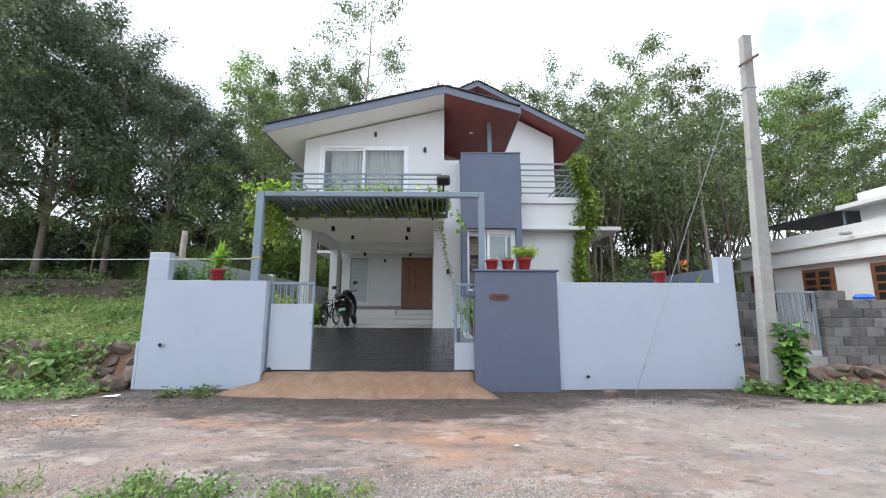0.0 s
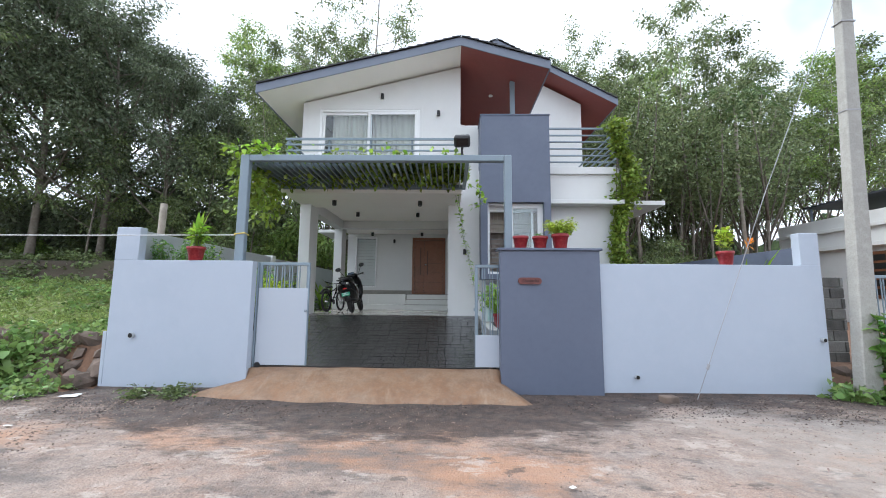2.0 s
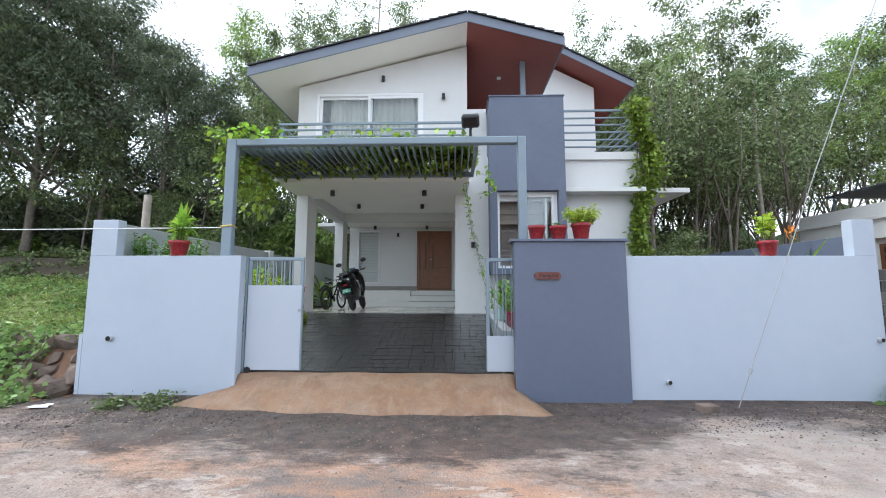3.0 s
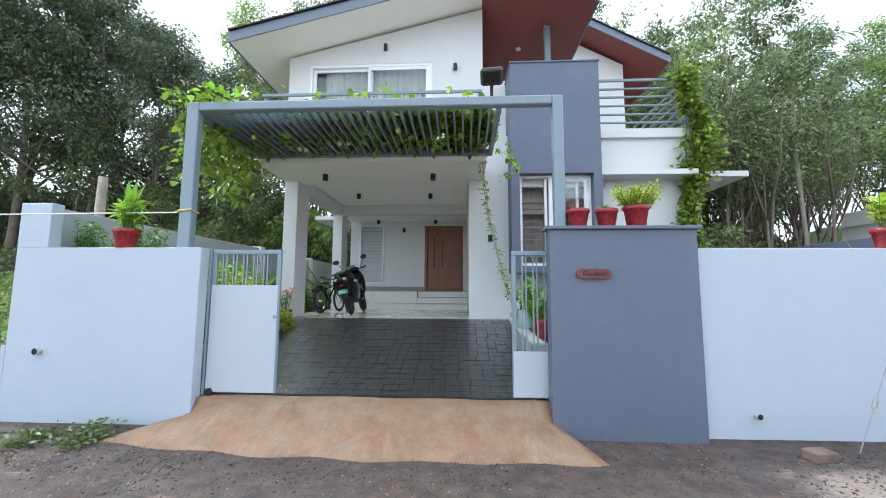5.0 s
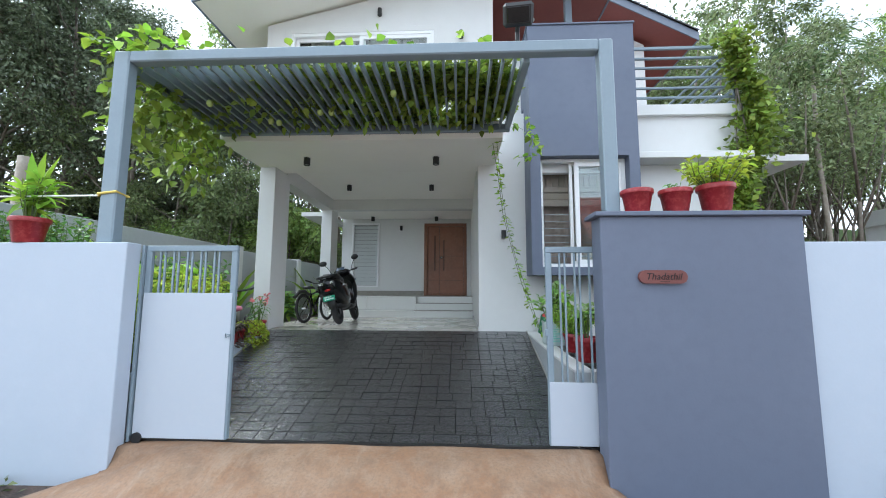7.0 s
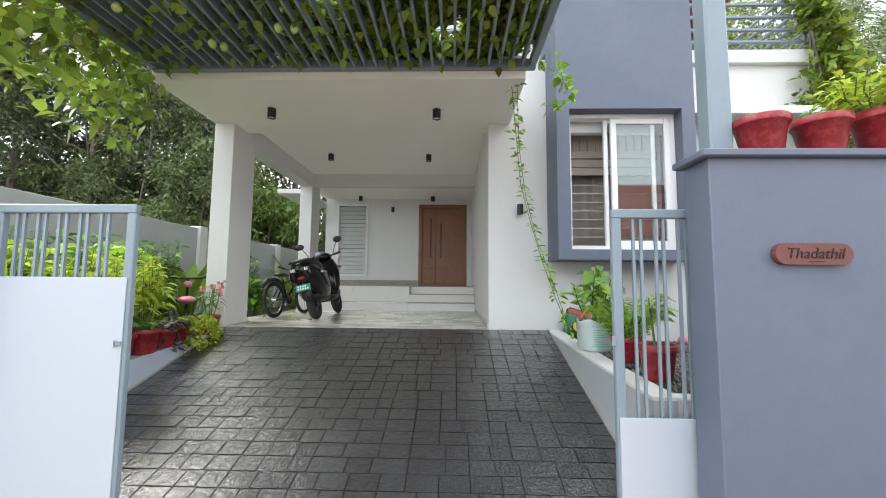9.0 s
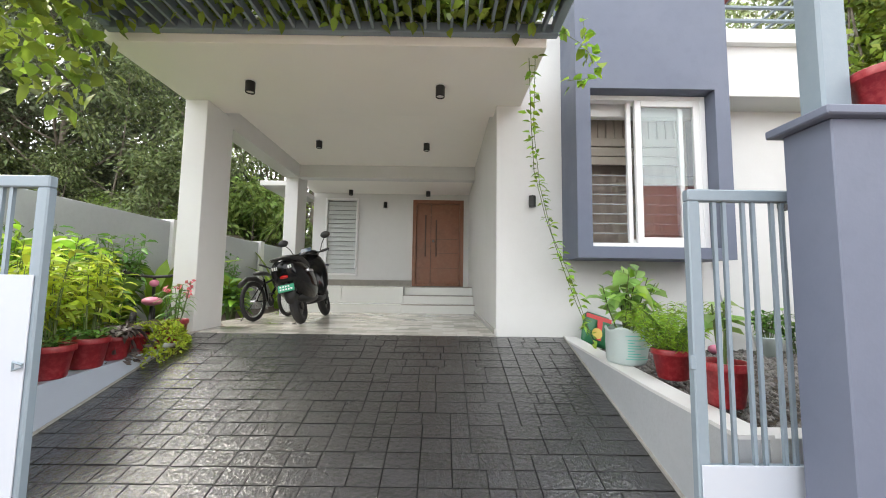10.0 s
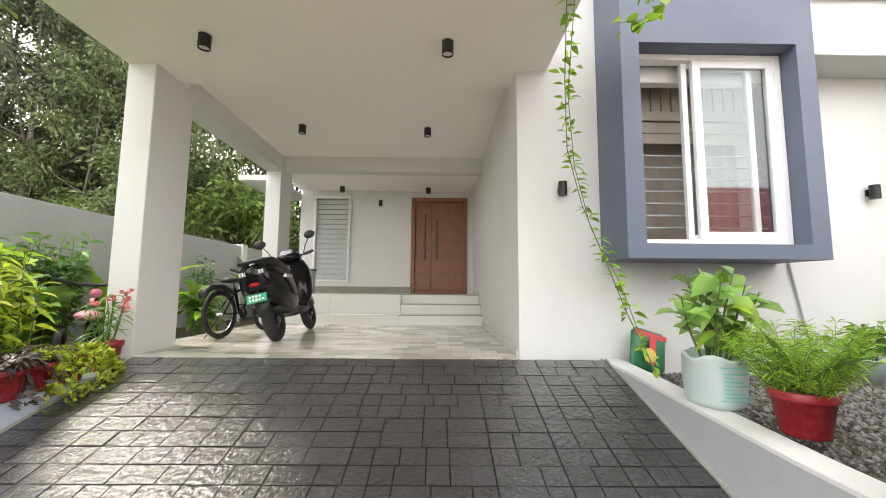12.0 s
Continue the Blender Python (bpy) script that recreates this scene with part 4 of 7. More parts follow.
def put(models, spots):
    used = set()
    for i, (x, y, s, turn) in enumerate(spots):
        m = models[i % len(models)]
        place = pose(x, y, float(ground_height(x, y)) - 0.05, 0, 0, turn) @ Matrix.Diagonal((s, s, s, 1))
        if m not in used:
            used.add(m)
            m.matrix_world = place
        else:
            c = copy_thing(m, pose(0, 0, 0))
            c.matrix_world = place


spots = []
for row, (y, step) in enumerate(((24.0, 2.5), (28.0, 2.6), (33.0, 3.0))):
    for k in range(int(56 / step)):
        x = -15 + k * step + (row % 2) * 1.6 + rs.normal() * 0.7
        if (17.0 < x and y < 27) or (-6.5 < x < 4.5 and y < 30) or (x < -9 and y < 27):
            continue
        spots.append((x, y + rs.normal() * 0.9, 0.88 + 0.08 * row + 0.2 * rs.rand(), rs.rand() * 360))
for x, y, s in ((28.5, 27.5, 1.1), (33, 29, 1.2), (38, 31, 1.2), (8.8, 21.5, 0.74), (-10.6, 23.0, 0.86), (-7.4, 22.5, 0.8), (-8.6, 19.0, 0.62), (-12.5, 25.0, 0.98), (-14.5, 26.5, 1.05), (-9.5, 26.0, 1.02), (-18.0, 13.2, 0.82), (1.0, 27.0, 0.93), (4.5, 26.0, 0.94), (32, 24, 1.0)):
    spots.append((x, y, s, rs.rand() * 360))
bare = thing("young_tree", pose(0, 0, 0), "thin forked dark trunk of a young tree", "tree", "thin trunks below the canopy")
bm = bmesh.new()
tube(bm, [(0, 0, -0.5), (0.1, 0.05, 2.0), (0.02, 0.1, 3.6)], [0.06, 0.05, 0.042], 6)
tube(bm, [(0.02, 0.1, 3.5), (0.7, 0.3, 5.4), (1.0, 0.3, 7.4)], [0.04, 0.03, 0.014], 5)
tube(bm, [(0.02, 0.1, 3.5), (-0.5, -0.1, 5.6), (-1.1, 0.2, 8.0)], [0.04, 0.03, 0.014], 5)
tube(bm, [(0.05, 0.05, 2.8), (-0.6, 0.4, 4.4), (-0.9, 0.6, 6.2)], [0.04, 0.03, 0.015], 5)
part("trunk", bm, M_BARK, bare, smooth=True)
tips = np.array([[1.0, 0.3, 7.3], [-1.1, 0.2, 7.9], [-0.9, 0.6, 6.1], [0.7, 0.3, 5.6], [-0.5, 0, 6.0]])
c = tips[rs.randint(0, 5, 900)] + rs.normal(size=(900, 3)) * 0.5
cloud("crown", [leaf_cloud(c, rs.normal(size=(900, 3)) + [0, 0, -0.3], 0.17, 0.075, rs)], L_RUBBER, bare)
put(rubber, spots)
put([lone], [(-5.2, 23.5, 1.05, 40)])
tspots = [(-9.5 + 36 * rs.rand(), 20.5 + 11 * rs.rand(), 1.0 + 0.6 * rs.rand(), rs.rand() * 360) for k in range(190)]
put([bare], [q for q in tspots if not (-4.6 < q[0] < 5.4 and q[1] < 22) and not (q[0] > 17.5 and q[1] < 26)])
put(dark, [(-13.4, 18.6, 0.74, 80), (-15.8, 18.2, 0.92, 200), (-14.4, 23.5, 0.86, 300), (-18.4, 17.6, 1.05, 40), (-21.4, 16.8, 1.18, 100), (-24.8, 17.4, 1.2, 330), (-18.6, 22.5, 1.05, 250), (-23.0, 22.0, 1.25, 10), (-28.5, 19, 1.3, 140), (-11.6, 20.5, 0.66, 20)])
bspots = []
for k in range(22):
    x = -26 + k * 2.3 + rs.normal() * 0.5
    if x < 17:
        bspots.append((x, 19.6 + rs.rand() * 2.0 + (3 if -5 < x < 5 else 0), 0.45 + 0.45 * rs.rand(), rs.rand() * 360))
for k in range(20):
    bspots.append((-30 + k * 3.4 + rs.normal(), 30 + rs.rand() * 5, 1.0 + 0.8 * rs.rand(), rs.rand() * 360))
for x, y, s in ((5.2, 15.5, 0.6), (5.3, 12.6, 0.5), (5.6, 17.5, 0.8), (7.4, 14.5, 0.8), (8.4, 16.5, 0.9), (-4.6, 18.5, 0.8), (-4.9, 20.5, 1.0), (-8.6, 17.6, 0.9), (-6.9, 18.8, 0.9), (-9.8, 18.2, 1.0), (-12.2, 17.6, 0.8)):
    bspots.append((x, y, s, rs.rand() * 360))
put(bush, bspots)
for x, y, k in ((-8.6, 18.6, 0.7), (-11.2, 18.0, 0.65)):
    copy_thing(bush[2], pose(0, 0, 0)).matrix_world = pose(x, y, float(ground_height(x, y)) - 0.05, 0, 0, 60 * k + 20 * y) @ Matrix.Diagonal((k, k, k, 1))
low_dark = tree_model("dark_bush", rs, "dense dark undergrowth bush below the trees", "bush", "dark undergrowth", M_BARK, L_DARK,
                      height=3.2, lean=(0.2, 0.1), trunk_r=0.05, crown_from=0.08, spread=1.8, limbs=14, twigs=4, leaf_n=6000, leaf_len=0.17, leaf_w=0.09, clump_r=0.5)
put([low_dark], [(-31 + k * 2.1 + rs.normal() * 0.4, 21.5 + 3.0 * rs.rand(), 1.0 + 0.5 * rs.rand(), rs.rand() * 360) for k in range(11)] + [(6.5 + k * 3.0, 27 + 3 * rs.rand(), 0.9 + 0.4 * rs.rand(), rs.rand() * 360) for k in range(5)])
put([sapling], [(-11, 17.8, 0.8, 20), (-15.5, 17.2, 0.8, 70), (-19.5, 16.6, 0.9, 150), (-7.2, 19.5, 0.8, 120), (-23, 17.5, 1.0, 200), (8.0, 22, 0.9, 0), (12, 24, 1.0, 90), (15.5, 25, 0.9, 200)])
# far wood edge that closes the view
bm = bmesh.new()
N = 90
prev = None
for i in range(N + 1):
    a = radians(-75 + 150 * i / N)
    r_ = 62
    x, y = math.sin(a) * r_, math.cos(a) * r_
    h = 9.0 + 1.4 * math.sin(i * 0.9) + 1.1 * math.sin(i * 2.3 + 1)
    cur = (bm.verts.new((x, y, -1)), bm.verts.new((x, y, h)))
    if prev:
        bm.faces.new((prev[0], cur[0], cur[1], prev[1]))
    prev = cur
structure("backdrop", bm, mat("distant_woodland", (0.05, 0.08, 0.035), 0.95, var=((0.5, (0.03, 0.05, 0.02), 0.8), (2.5, (0.09, 0.13, 0.05), 0.7)), bump=0.5, bump_scale=3), "distant line of dark woodland", "woodland")

# ---------- windows, doors and steps ----------
def sash(parent, x0, x1, z0, z1, y, w, label=""):
    s = part("sash", boxes((x0, x0 + w, y, y + 0.045, z0, z1), (x1 - w, x1, y, y + 0.045, z0, z1), (x0 + w, x1 - w, y, y + 0.045, z0, z0 + w), (x0 + w, x1 - w, y, y + 0.045, z1 - w, z1), bevel=0.004), M_UPVC, parent, label)
    g = part("pane", boxes((x0 + w, x1 - w, y + 0.018, y + 0.024, z0 + w, z1 - w)), M_GLASS, s)
    g.visible_shadow = False
    return s


def curtain(name, x0, x1, y, z0, z1, amp, waves, material, label):
    bm = bmesh.new()
    n = int(waves * 8)
    rows = []
    for zz in np.linspace(z0, z1, 6):
        row = []
        for i in range(n + 1):
            s = i / n
            a = amp * (0.6 + 0.4 * math.sin(s * 17 + 1))
            row.append(bm.verts.new((x0 + (x1 - x0) * s, y + a * math.sin(2 * math.pi * waves * s + 0.3 * math.sin(zz * 2)), zz)))
        rows.append(row)
    for a, b in zip(rows, rows[1:]):
        for i in range(n):
            bm.faces.new((a[i], a[i + 1], b[i + 1], b[i]))
    bmesh.ops.solidify(bm, geom=list(bm.faces), thickness=0.004)
    return tagged(link(name, bm, material, None, "", True), label, "curtain")


# sliding window in the tower
win = thing("window_1", pose(0, 0, 0), "white sliding window set in the grey tower", "window", "", "structure")
FW0, FW1, FZ0, FZ1, FY = WX0 + 0.002, WX1 - 0.002, WZ0 + 0.002, WZ1 - 0.002, 10.16
part("window_frame", boxes((FW0, FW0 + 0.06, FY, FY + 0.11, FZ0, FZ1), (FW1 - 0.06, FW1, FY, FY + 0.11, FZ0, FZ1), (FW0 + 0.06, FW1 - 0.06, FY, FY + 0.11, FZ0, FZ0 + 0.05), (FW0 + 0.06, FW1 - 0.06, FY, FY + 0.11, FZ1 - 0.05, FZ1), bevel=0.004), M_UPVC, win)
sash(win, 1.495, 2.13, FZ0 + 0.05, FZ1 - 0.05, FY + 0.055, 0.05)
sash(win, 1.565, FW1 - 0.06, FZ0 + 0.05, FZ1 - 0.05, FY + 0.004, 0.07)
gr = thing("window_grille", pose(0, 0, 0), "horizontal steel bars behind the window glass", "grille", "", "structure")
for i in range(8):
    z = 2.14 + i * 0.113
    part("bar", tubes(([(WX0, 10.42, z), (WX1, 10.42, z)], 0.007), n=6), M_PALEGREY, gr)
part("blind_box", boxes((WX0 + 0.01, WX1 - 0.01, 10.34, 10.44, 3.60, 3.765), bevel=0.01), M_UPVC, gr, "pale blind box above the bars")
sh = thing("panelled_shutter", pose(0, 0, 0), "taupe panelled shutter with upright boards behind the window", "shutter")
for i in range(15):
    part("board", boxes((WX0 - 0.1 + i * 0.104, WX0 - 0.1 + i * 0.104 + 0.096, 10.60, 10.62, 3.44, 3.96), bevel=0.004), M_TAUPE, sh)
for z0, z1, dy in ((3.34, 3.44, -0.012), (3.22, 3.33, 0.0), (3.11, 3.21, -0.008)):
    part("rail", boxes((WX0 - 0.1, WX1 + 0.1, 10.59 + dy, 10.625, z0, z1), bevel=0.004), M_TAUPE, sh)
curtain("window_blind", WX0 - 0.1, 2.45, 10.77, 1.95, 3.95, 0.012, 9, M_BLIND, "taupe curtain hanging behind the sliding window")

# wide sliding window upstairs
win2 = thing("window_2", pose(0, 0, 0), "wide white sliding window with drawn curtains", "window", "", "structure")
Y2 = 10.79
part("window_frame", boxes((UX0, UX0 + 0.06, Y2, Y2 + 0.12, UZ0, UZ1), (UX1 - 0.06, UX1, Y2, Y2 + 0.12, UZ0, UZ1), (UX0 + 0.06, UX1 - 0.06, Y2, Y2 + 0.12, UZ0, UZ0 + 0.06), (UX0 + 0.06, UX1 - 0.06, Y2, Y2 + 0.12, UZ1 - 0.06, UZ1), bevel=0.004), M_UPVC, win2)
part("surround", boxes((UX0 - 0.12, UX0, 10.785, 10.8, UZ0, UZ1 + 0.1), (UX1, UX1 + 0.08, 10.785, 10.8, UZ0, UZ1 + 0.1), (UX0, UX1, 10.785, 10.8, UZ1, UZ1 + 0.1), bevel=0.003), M_WHITE, win2)
XM = (UX0 + UX1) / 2
sash(win2, UX0 + 0.06, XM + 0.05, UZ0 + 0.06, UZ1 - 0.06, Y2 + 0.06, 0.07)
sash(win2, XM - 0.05, UX1 - 0.06, UZ0 + 0.06, UZ1 - 0.06, Y2 + 0.01, 0.07)
curtain("curtain", UX0 + 0.3, XM + 0.02, 10.975, 4.5, 6.44, 0.04, 9, M_CURTAIN, "pleated cream curtain behind the upper window")
curtain("curtain", XM + 0.05, UX1 + 0.2, 10.975, 4.5, 6.44, 0.038, 10, M_CURTAIN, "pleated cream curtain behind the upper window")

# louvre window beside the entrance
lw = thing("window_3", pose(0, 0, 0), "tall louvre window with frosted glass slats", "window", "", "structure")
LX0, LX1, LZ0, LZ1 = -3.40, -2.60, 1.80, 3.67
part("window_frame", boxes((LX0, LX0 + 0.05, 15.30, 15.42, LZ0, LZ1), (LX1 - 0.05, LX1, 15.30, 15.42, LZ0, LZ1), (LX0 + 0.05, LX1 - 0.05, 15.30, 15.42, LZ0, LZ0 + 0.05), (LX0 + 0.05, LX1 - 0.05, 15.30, 15.42, LZ1 - 0.05, LZ1), bevel=0.003), M_UPVC, lw)
for i in range(16):
    z = LZ0 + 0.06 + i * 0.109
    bm = bmesh.new()
    extrude_yz(bm, [(15.35, z), (15.357, z - 0.002), (15.40, z + 0.105), (15.393, z + 0.107)], LX0 + 0.05, LX1 - 0.05)
    part("slat", bm, M_LOUVRE, lw)
# added black board in place of the shade behind the slats
structure("louvre_shade_board", boxes((-3.40, -2.60, 15.45, 15.5, 1.8, 3.67)), M_BLACK, "black board standing in for the unlit room behind the louvre window", "wall")

# entrance door
door = thing("door_1", pose(0, 0, 0), "closed teak double door with long wooden pulls", "door", "", "structure")
DX0, DX1, DZ0, DZ1 = -1.275, -0.045, 1.57, 3.66
part("door_frame", boxes((DX0, DX0 + 0.09, 15.31, 15.46, DZ0, DZ1), (DX1 - 0.09, DX1, 15.31, 15.46, DZ0, DZ1), (DX0 + 0.09, DX1 - 0.09, 15.31, 15.46, DZ1 - 0.09, DZ1), (DX0 + 0.09, DX1 - 0.09, 15.31, 15.46, DZ0, DZ0 + 0.05), bevel=0.006), M_WOOD, door)
DM = DX0 + 0.44
for (xa, xb), cuts in (((DX0 + 0.094, DM - 0.004), (2.0,)), ((DM + 0.004, DX1 - 0.094), (2.0, 2.36, 2.7))):
    lf = part("door_leaf", boxes((xa, xb, 15.36, 15.40, DZ0 + 0.054, DZ1 - 0.094), bevel=0.004), M_WOOD, door)
    for z in cuts:
        part("groove", boxes((xa + 0.03, xb - 0.03, 15.3575, 15.3605, z, z + 0.007)), M_WOODDARK, lf)
for x, z0, z1 in ((DM - 0.13, 2.28, 3.3), (DM + 0.13, 2.28, 3.18)):
    part("pull", boxes((x - 0.016, x + 0.016, 15.335, 15.362, z0, z1), bevel=0.008), M_WOODDARK, door, "long dark wooden pull")
part("knob", lathe(bmesh.new(), [(0, 15.325), (0.03, 15.33), (0.034, 15.345), (0.02, 15.362)], 14, (DM + 0.06, 0, 2.66), "y"), M_CHROME, door, "round brushed lock", True)
# added black board in place of an unlit hall
structure("entrance_shade_board", boxes((-1.275, -0.045, 15.47, 15.53, 1.56, 3.66)), M_BLACK, "black board standing in for the unlit hall behind the door", "wall")

# steps and plinth
steps = thing("entrance_steps", pose(0, 0, 0), "three low white-tiled steps up to the door", "steps", "", "structure")
for i, (y, za, zb) in enumerate(((13.45, 1.06, 1.235), (13.76, 1.235, 1.40), (14.06, 1.40, 1.565))):
    part("step", boxes((-1.32, 0.076, y, 15.34, za, zb), bevel=0.004), M_STEP, steps)
    part("nosing", boxes((-1.325, 0.077, y - 0.008, y + 0.03, zb - 0.012, zb + 0.003), bevel=0.003), M_GROUT, steps)
plinth = thing("entrance_plinth", pose(0, 0, 0), "white-tiled plinth beside the steps", "plinth", "", "structure")
part("lower_course", boxes((-3.42, -1.325, 13.45, 15.34, 1.06, 1.235), bevel=0.004), M_STEP, plinth)
for xa, xb in ((-3.42, -2.55), (-2.545, -1.325)):
    part("panel", boxes((xa, xb, 13.76, 15.34, 1.235, 1.56), bevel=0.004), M_STEP, plinth)
part("skirting", boxes((-3.40, -1.28, 15.32, 15.338, 1.562, 1.70)), M_GROUT, plinth)
low = structure("low_parapet", boxes((-3.43, -3.0, 14.10, 14.32, 1.56, 1.98), bevel=0.006), M_PALEGREY, "low grey parapet by the rear column", "parapet")
part("capping", boxes((-3.44, -2.98, 14.08, 14.34, 1.98, 2.02), bevel=0.005), M_GREY, low)
structure("baseboard", boxes((0.062, 0.078, 10.56, 13.45, 1.06, 1.13)), M_STEP, "white tile skirting along the porch wall", "baseboard")

# ---------- rails, pergola and gates ----------
def rail(name, x0, x1, y, zs, posts, z0, back, label):
    r = thing(name, pose(0, 0, 0), label, "railing", "", "structure")
    for i, z in enumerate(zs):
        h = 0.025 if i == 0 else 0.017
        part("bar", boxes((x0, x1, y - 0.02, y + 0.02, z - h, z + h), bevel=0.004), M_STEEL, r)
    for x in posts:
        part("post", boxes((x - 0.022, x + 0.022, y + 0.021, y + 0.06, z0, zs[0] - 0.02), bevel=0.004), M_STEEL, r)
    for x, yb in back:
        for i, z in enumerate(zs):
            part("side_bar", boxes((x - 0.02, x + 0.02, y + 0.062, yb, z - 0.018, z + 0.018), bevel=0.004), M_STEEL, r)
    return r


rail("balcony_rail", -3.64, 0.30, 9.44, (5.08, 4.95, 4.81, 4.67, 4.53, 4.39), (-3.60, -2.65, -1.70, -0.75, 0.25), 4.05, [(-3.62, 10.79)], "grey steel balcony railing with flat horizontal bars")
rail("terrace_rail", 2.53, 4.40, 10.50, (5.80, 5.62, 5.45, 5.27, 5.09, 4.92), (2.62, 4.36), 4.78, [(4.38, 14.3)], "grey steel terrace railing with horizontal bars")

perg = thing("pergola", pose(0, 0, 0), "grey steel pergola with close slats over the driveway gate", "pergola")
part("post", boxes((-3.62, -3.46, 7.60, 7.72, 2.131, 4.04), bevel=0.012), M_STEEL, perg)
part("post", boxes((1.07, 1.20, 7.60, 7.72, 2.373, 4.04), bevel=0.012), M_STEEL, perg)
part("front_beam", boxes((-3.458, 1.068, 7.60, 7.72, 3.925, 4.04), bevel=0.012), M_STEEL, perg)
part("rear_beam", boxes((-3.60, 0.46, 9.27, 9.345, 3.875, 3.975), bevel=0.008), M_STEEL, perg)
for xa, xb in ((-3.60, -3.53), (0.39, 0.46)):
    part("side_beam", boxes((xa, xb, 7.722, 9.268, 3.89, 3.985), bevel=0.008), M_STEEL, perg)
for i in range(33):
    x = -3.41 + i * 0.1165
    part("slat", boxes((x - 0.012, x + 0.012, 7.722, 9.268, 3.895, 3.975)), M_STEEL, perg)
part("rope_tie", tubes(([(-3.63, 7.59, 2.60), (-3.45, 7.59, 2.62), (-3.45, 7.73, 2.60), (-3.63, 7.73, 2.61), (-3.63, 7.59, 2.585)], 0.012), n=6), M_ROPE, perg, "yellow rope wound round the post")


def gate(name, x0, x1, y, z0, zs, z1, label, stile_l, stile_r):
    g = thing(name, pose(0, 0, 0), label, "gate")
    w = 0.055
    part("top_rail", boxes((x0, x1, y - 0.022, y + 0.022, z1 - w, z1), bevel=0.006), M_STEEL, g)
    for x, on in ((x0, stile_l), (x1 - w, stile_r)):
        if on:
            part("stile", boxes((x, x + w, y - 0.022, y + 0.022, z0, z1 - w), bevel=0.006), M_STEEL, g)
    part("panel", boxes((x0 + 0.012, x1 - 0.012 if not stile_r else x1 - 0.02, y - 0.03, y - 0.023, z0 + 0.005, zs), bevel=0.002), M_STEELWHITE, g, "white sheet metal panel")
    part("mid_rail", boxes((x0 + w, x1 - w, y - 0.02, y + 0.02, zs - 0.05, zs - 0.01)), M_STEEL, g)
    x = x0 + w + 0.075
    while x < x1 - w - 0.06:
        for dx in (0, 0.046):
            if x + dx < x1 - w - 0.015:
                part("bar", boxes((x + dx - 0.008, x + dx + 0.008, y - 0.008, y + 0.008, zs - 0.02, z1 - w + 0.002)), M_STEEL, g)
        x += 0.133
    return g


gl = gate("side_gate", -3.21, -2.32, 7.742, 0.36, 1.672, 2.12, "white and grey steel side gate with a sheet panel", True, True)
part("latch", tubes(([(-2.335, 7.70, 1.28), (-2.375, 7.70, 1.265), (-2.375, 7.70, 1.30), (-2.335, 7.70, 1.29)], 0.006), n=6), M_STEEL, gl)
# black disc drawn where the cut corner leaves a dark gap
part("corner_gap_disc", lathe(bmesh.new(), [(0, 7.700), (0.05, 7.700), (0.05, 7.712), (0, 7.712)], 14, (-3.15, 0, 0.365), "y"), M_BLACK, gl, "black disc standing in for the dark gap at the gate corner")
gr2 = gate("sliding_gate", 0.56, 3.76, 7.765, 0.36, 0.90, 2.105, "grey barred sliding gate with a white sheet panel, partly open", True, True)
part("latch", boxes((0.54, 0.565, 7.735, 7.742, 1.30, 1.36), bevel=0.003), M_STEEL, gr2)
part("roller", lathe(bmesh.new(), [(0, 7.75), (0.04, 7.75), (0.04, 7.78), (0, 7.78)], 14, (0.89, 0, 0.375), "y"), M_BLACK, gr2)
structure("gate_hinge_post", boxes((-3.238, -3.212, 7.695, 7.76, 0.335, 2.12), bevel=0.003), M_STEEL, "grey steel hinge post", "post")
structure("gate_track", boxes((-3.2, 3.8, 7.75, 7.785, 0.30, 0.345)), M_BLACK, "dark steel gate track in the driveway", "track")

# ---------- fittings ----------
def downlight(x, y, z, group):
    d = thing("ceiling_lamp", pose(x, y, z), "small black cylindrical ceiling spotlight, off", "lamp", group)
    part("rose", lathe(bmesh.new(), [(0, 0), (0.062, 0), (0.062, -0.006), (0.05, -0.008)], 20), M_UPVC, d)
    part("housing", lathe(bmesh.new(), [(0.05, -0.004), (0.05, -0.125), (0.044, -0.127), (0.044, -0.10)], 20), M_BLACK, d, smooth=False)
    part("lens", lathe(bmesh.new(), [(0.044, -0.112), (0, -0.112)], 20), M_LENS, d)
    return d


for x, y, z in ((-2.65, 10.03, 3.80), (-0.60, 10.07, 3.80), (-2.62, 12.27, 3.98), (-0.84, 12.32, 3.98), (-2.71, 14.95, 3.80), (-0.90, 14.98, 3.80)):
    downlight(x, y, z, "porch spotlights")


def wall_lamp(x, y, z):
    d = thing("wall_lamp", pose(x, y, z), "small black up-and-down wall light", "lamp", "black wall lights")
    part("bracket", boxes((-0.03, 0.03, -0.02, 0.0, -0.03, 0.03)), M_BLACK, d)
    part("housing", lathe(bmesh.new(), [(0, -0.065), (0.04, -0.065), (0.04, 0.065), (0, 0.065)], 18, (0, -0.06, 0)), M_BLACK, d)
    return d


for x, y, z in ((0.49, 10.52, 2.62), (3.43, 10.52, 2.62), (-1.70, 10.8, 6.81), (-0.20, 10.8, 6.33), (-1.95, 15.34, 3.52)):
    wall_lamp(x, y, z)
part("soffit_light", lathe(bmesh.new(), [(0, 0.0), (0.06, 0), (0.06, 0.03), (0, 0.03)], 16, (1.3, 11.9, 7.42)), M_LENS, thing("soffit_lamp", pose(0, 0, 0), "small recessed spotlight in the red soffit", "lamp"))

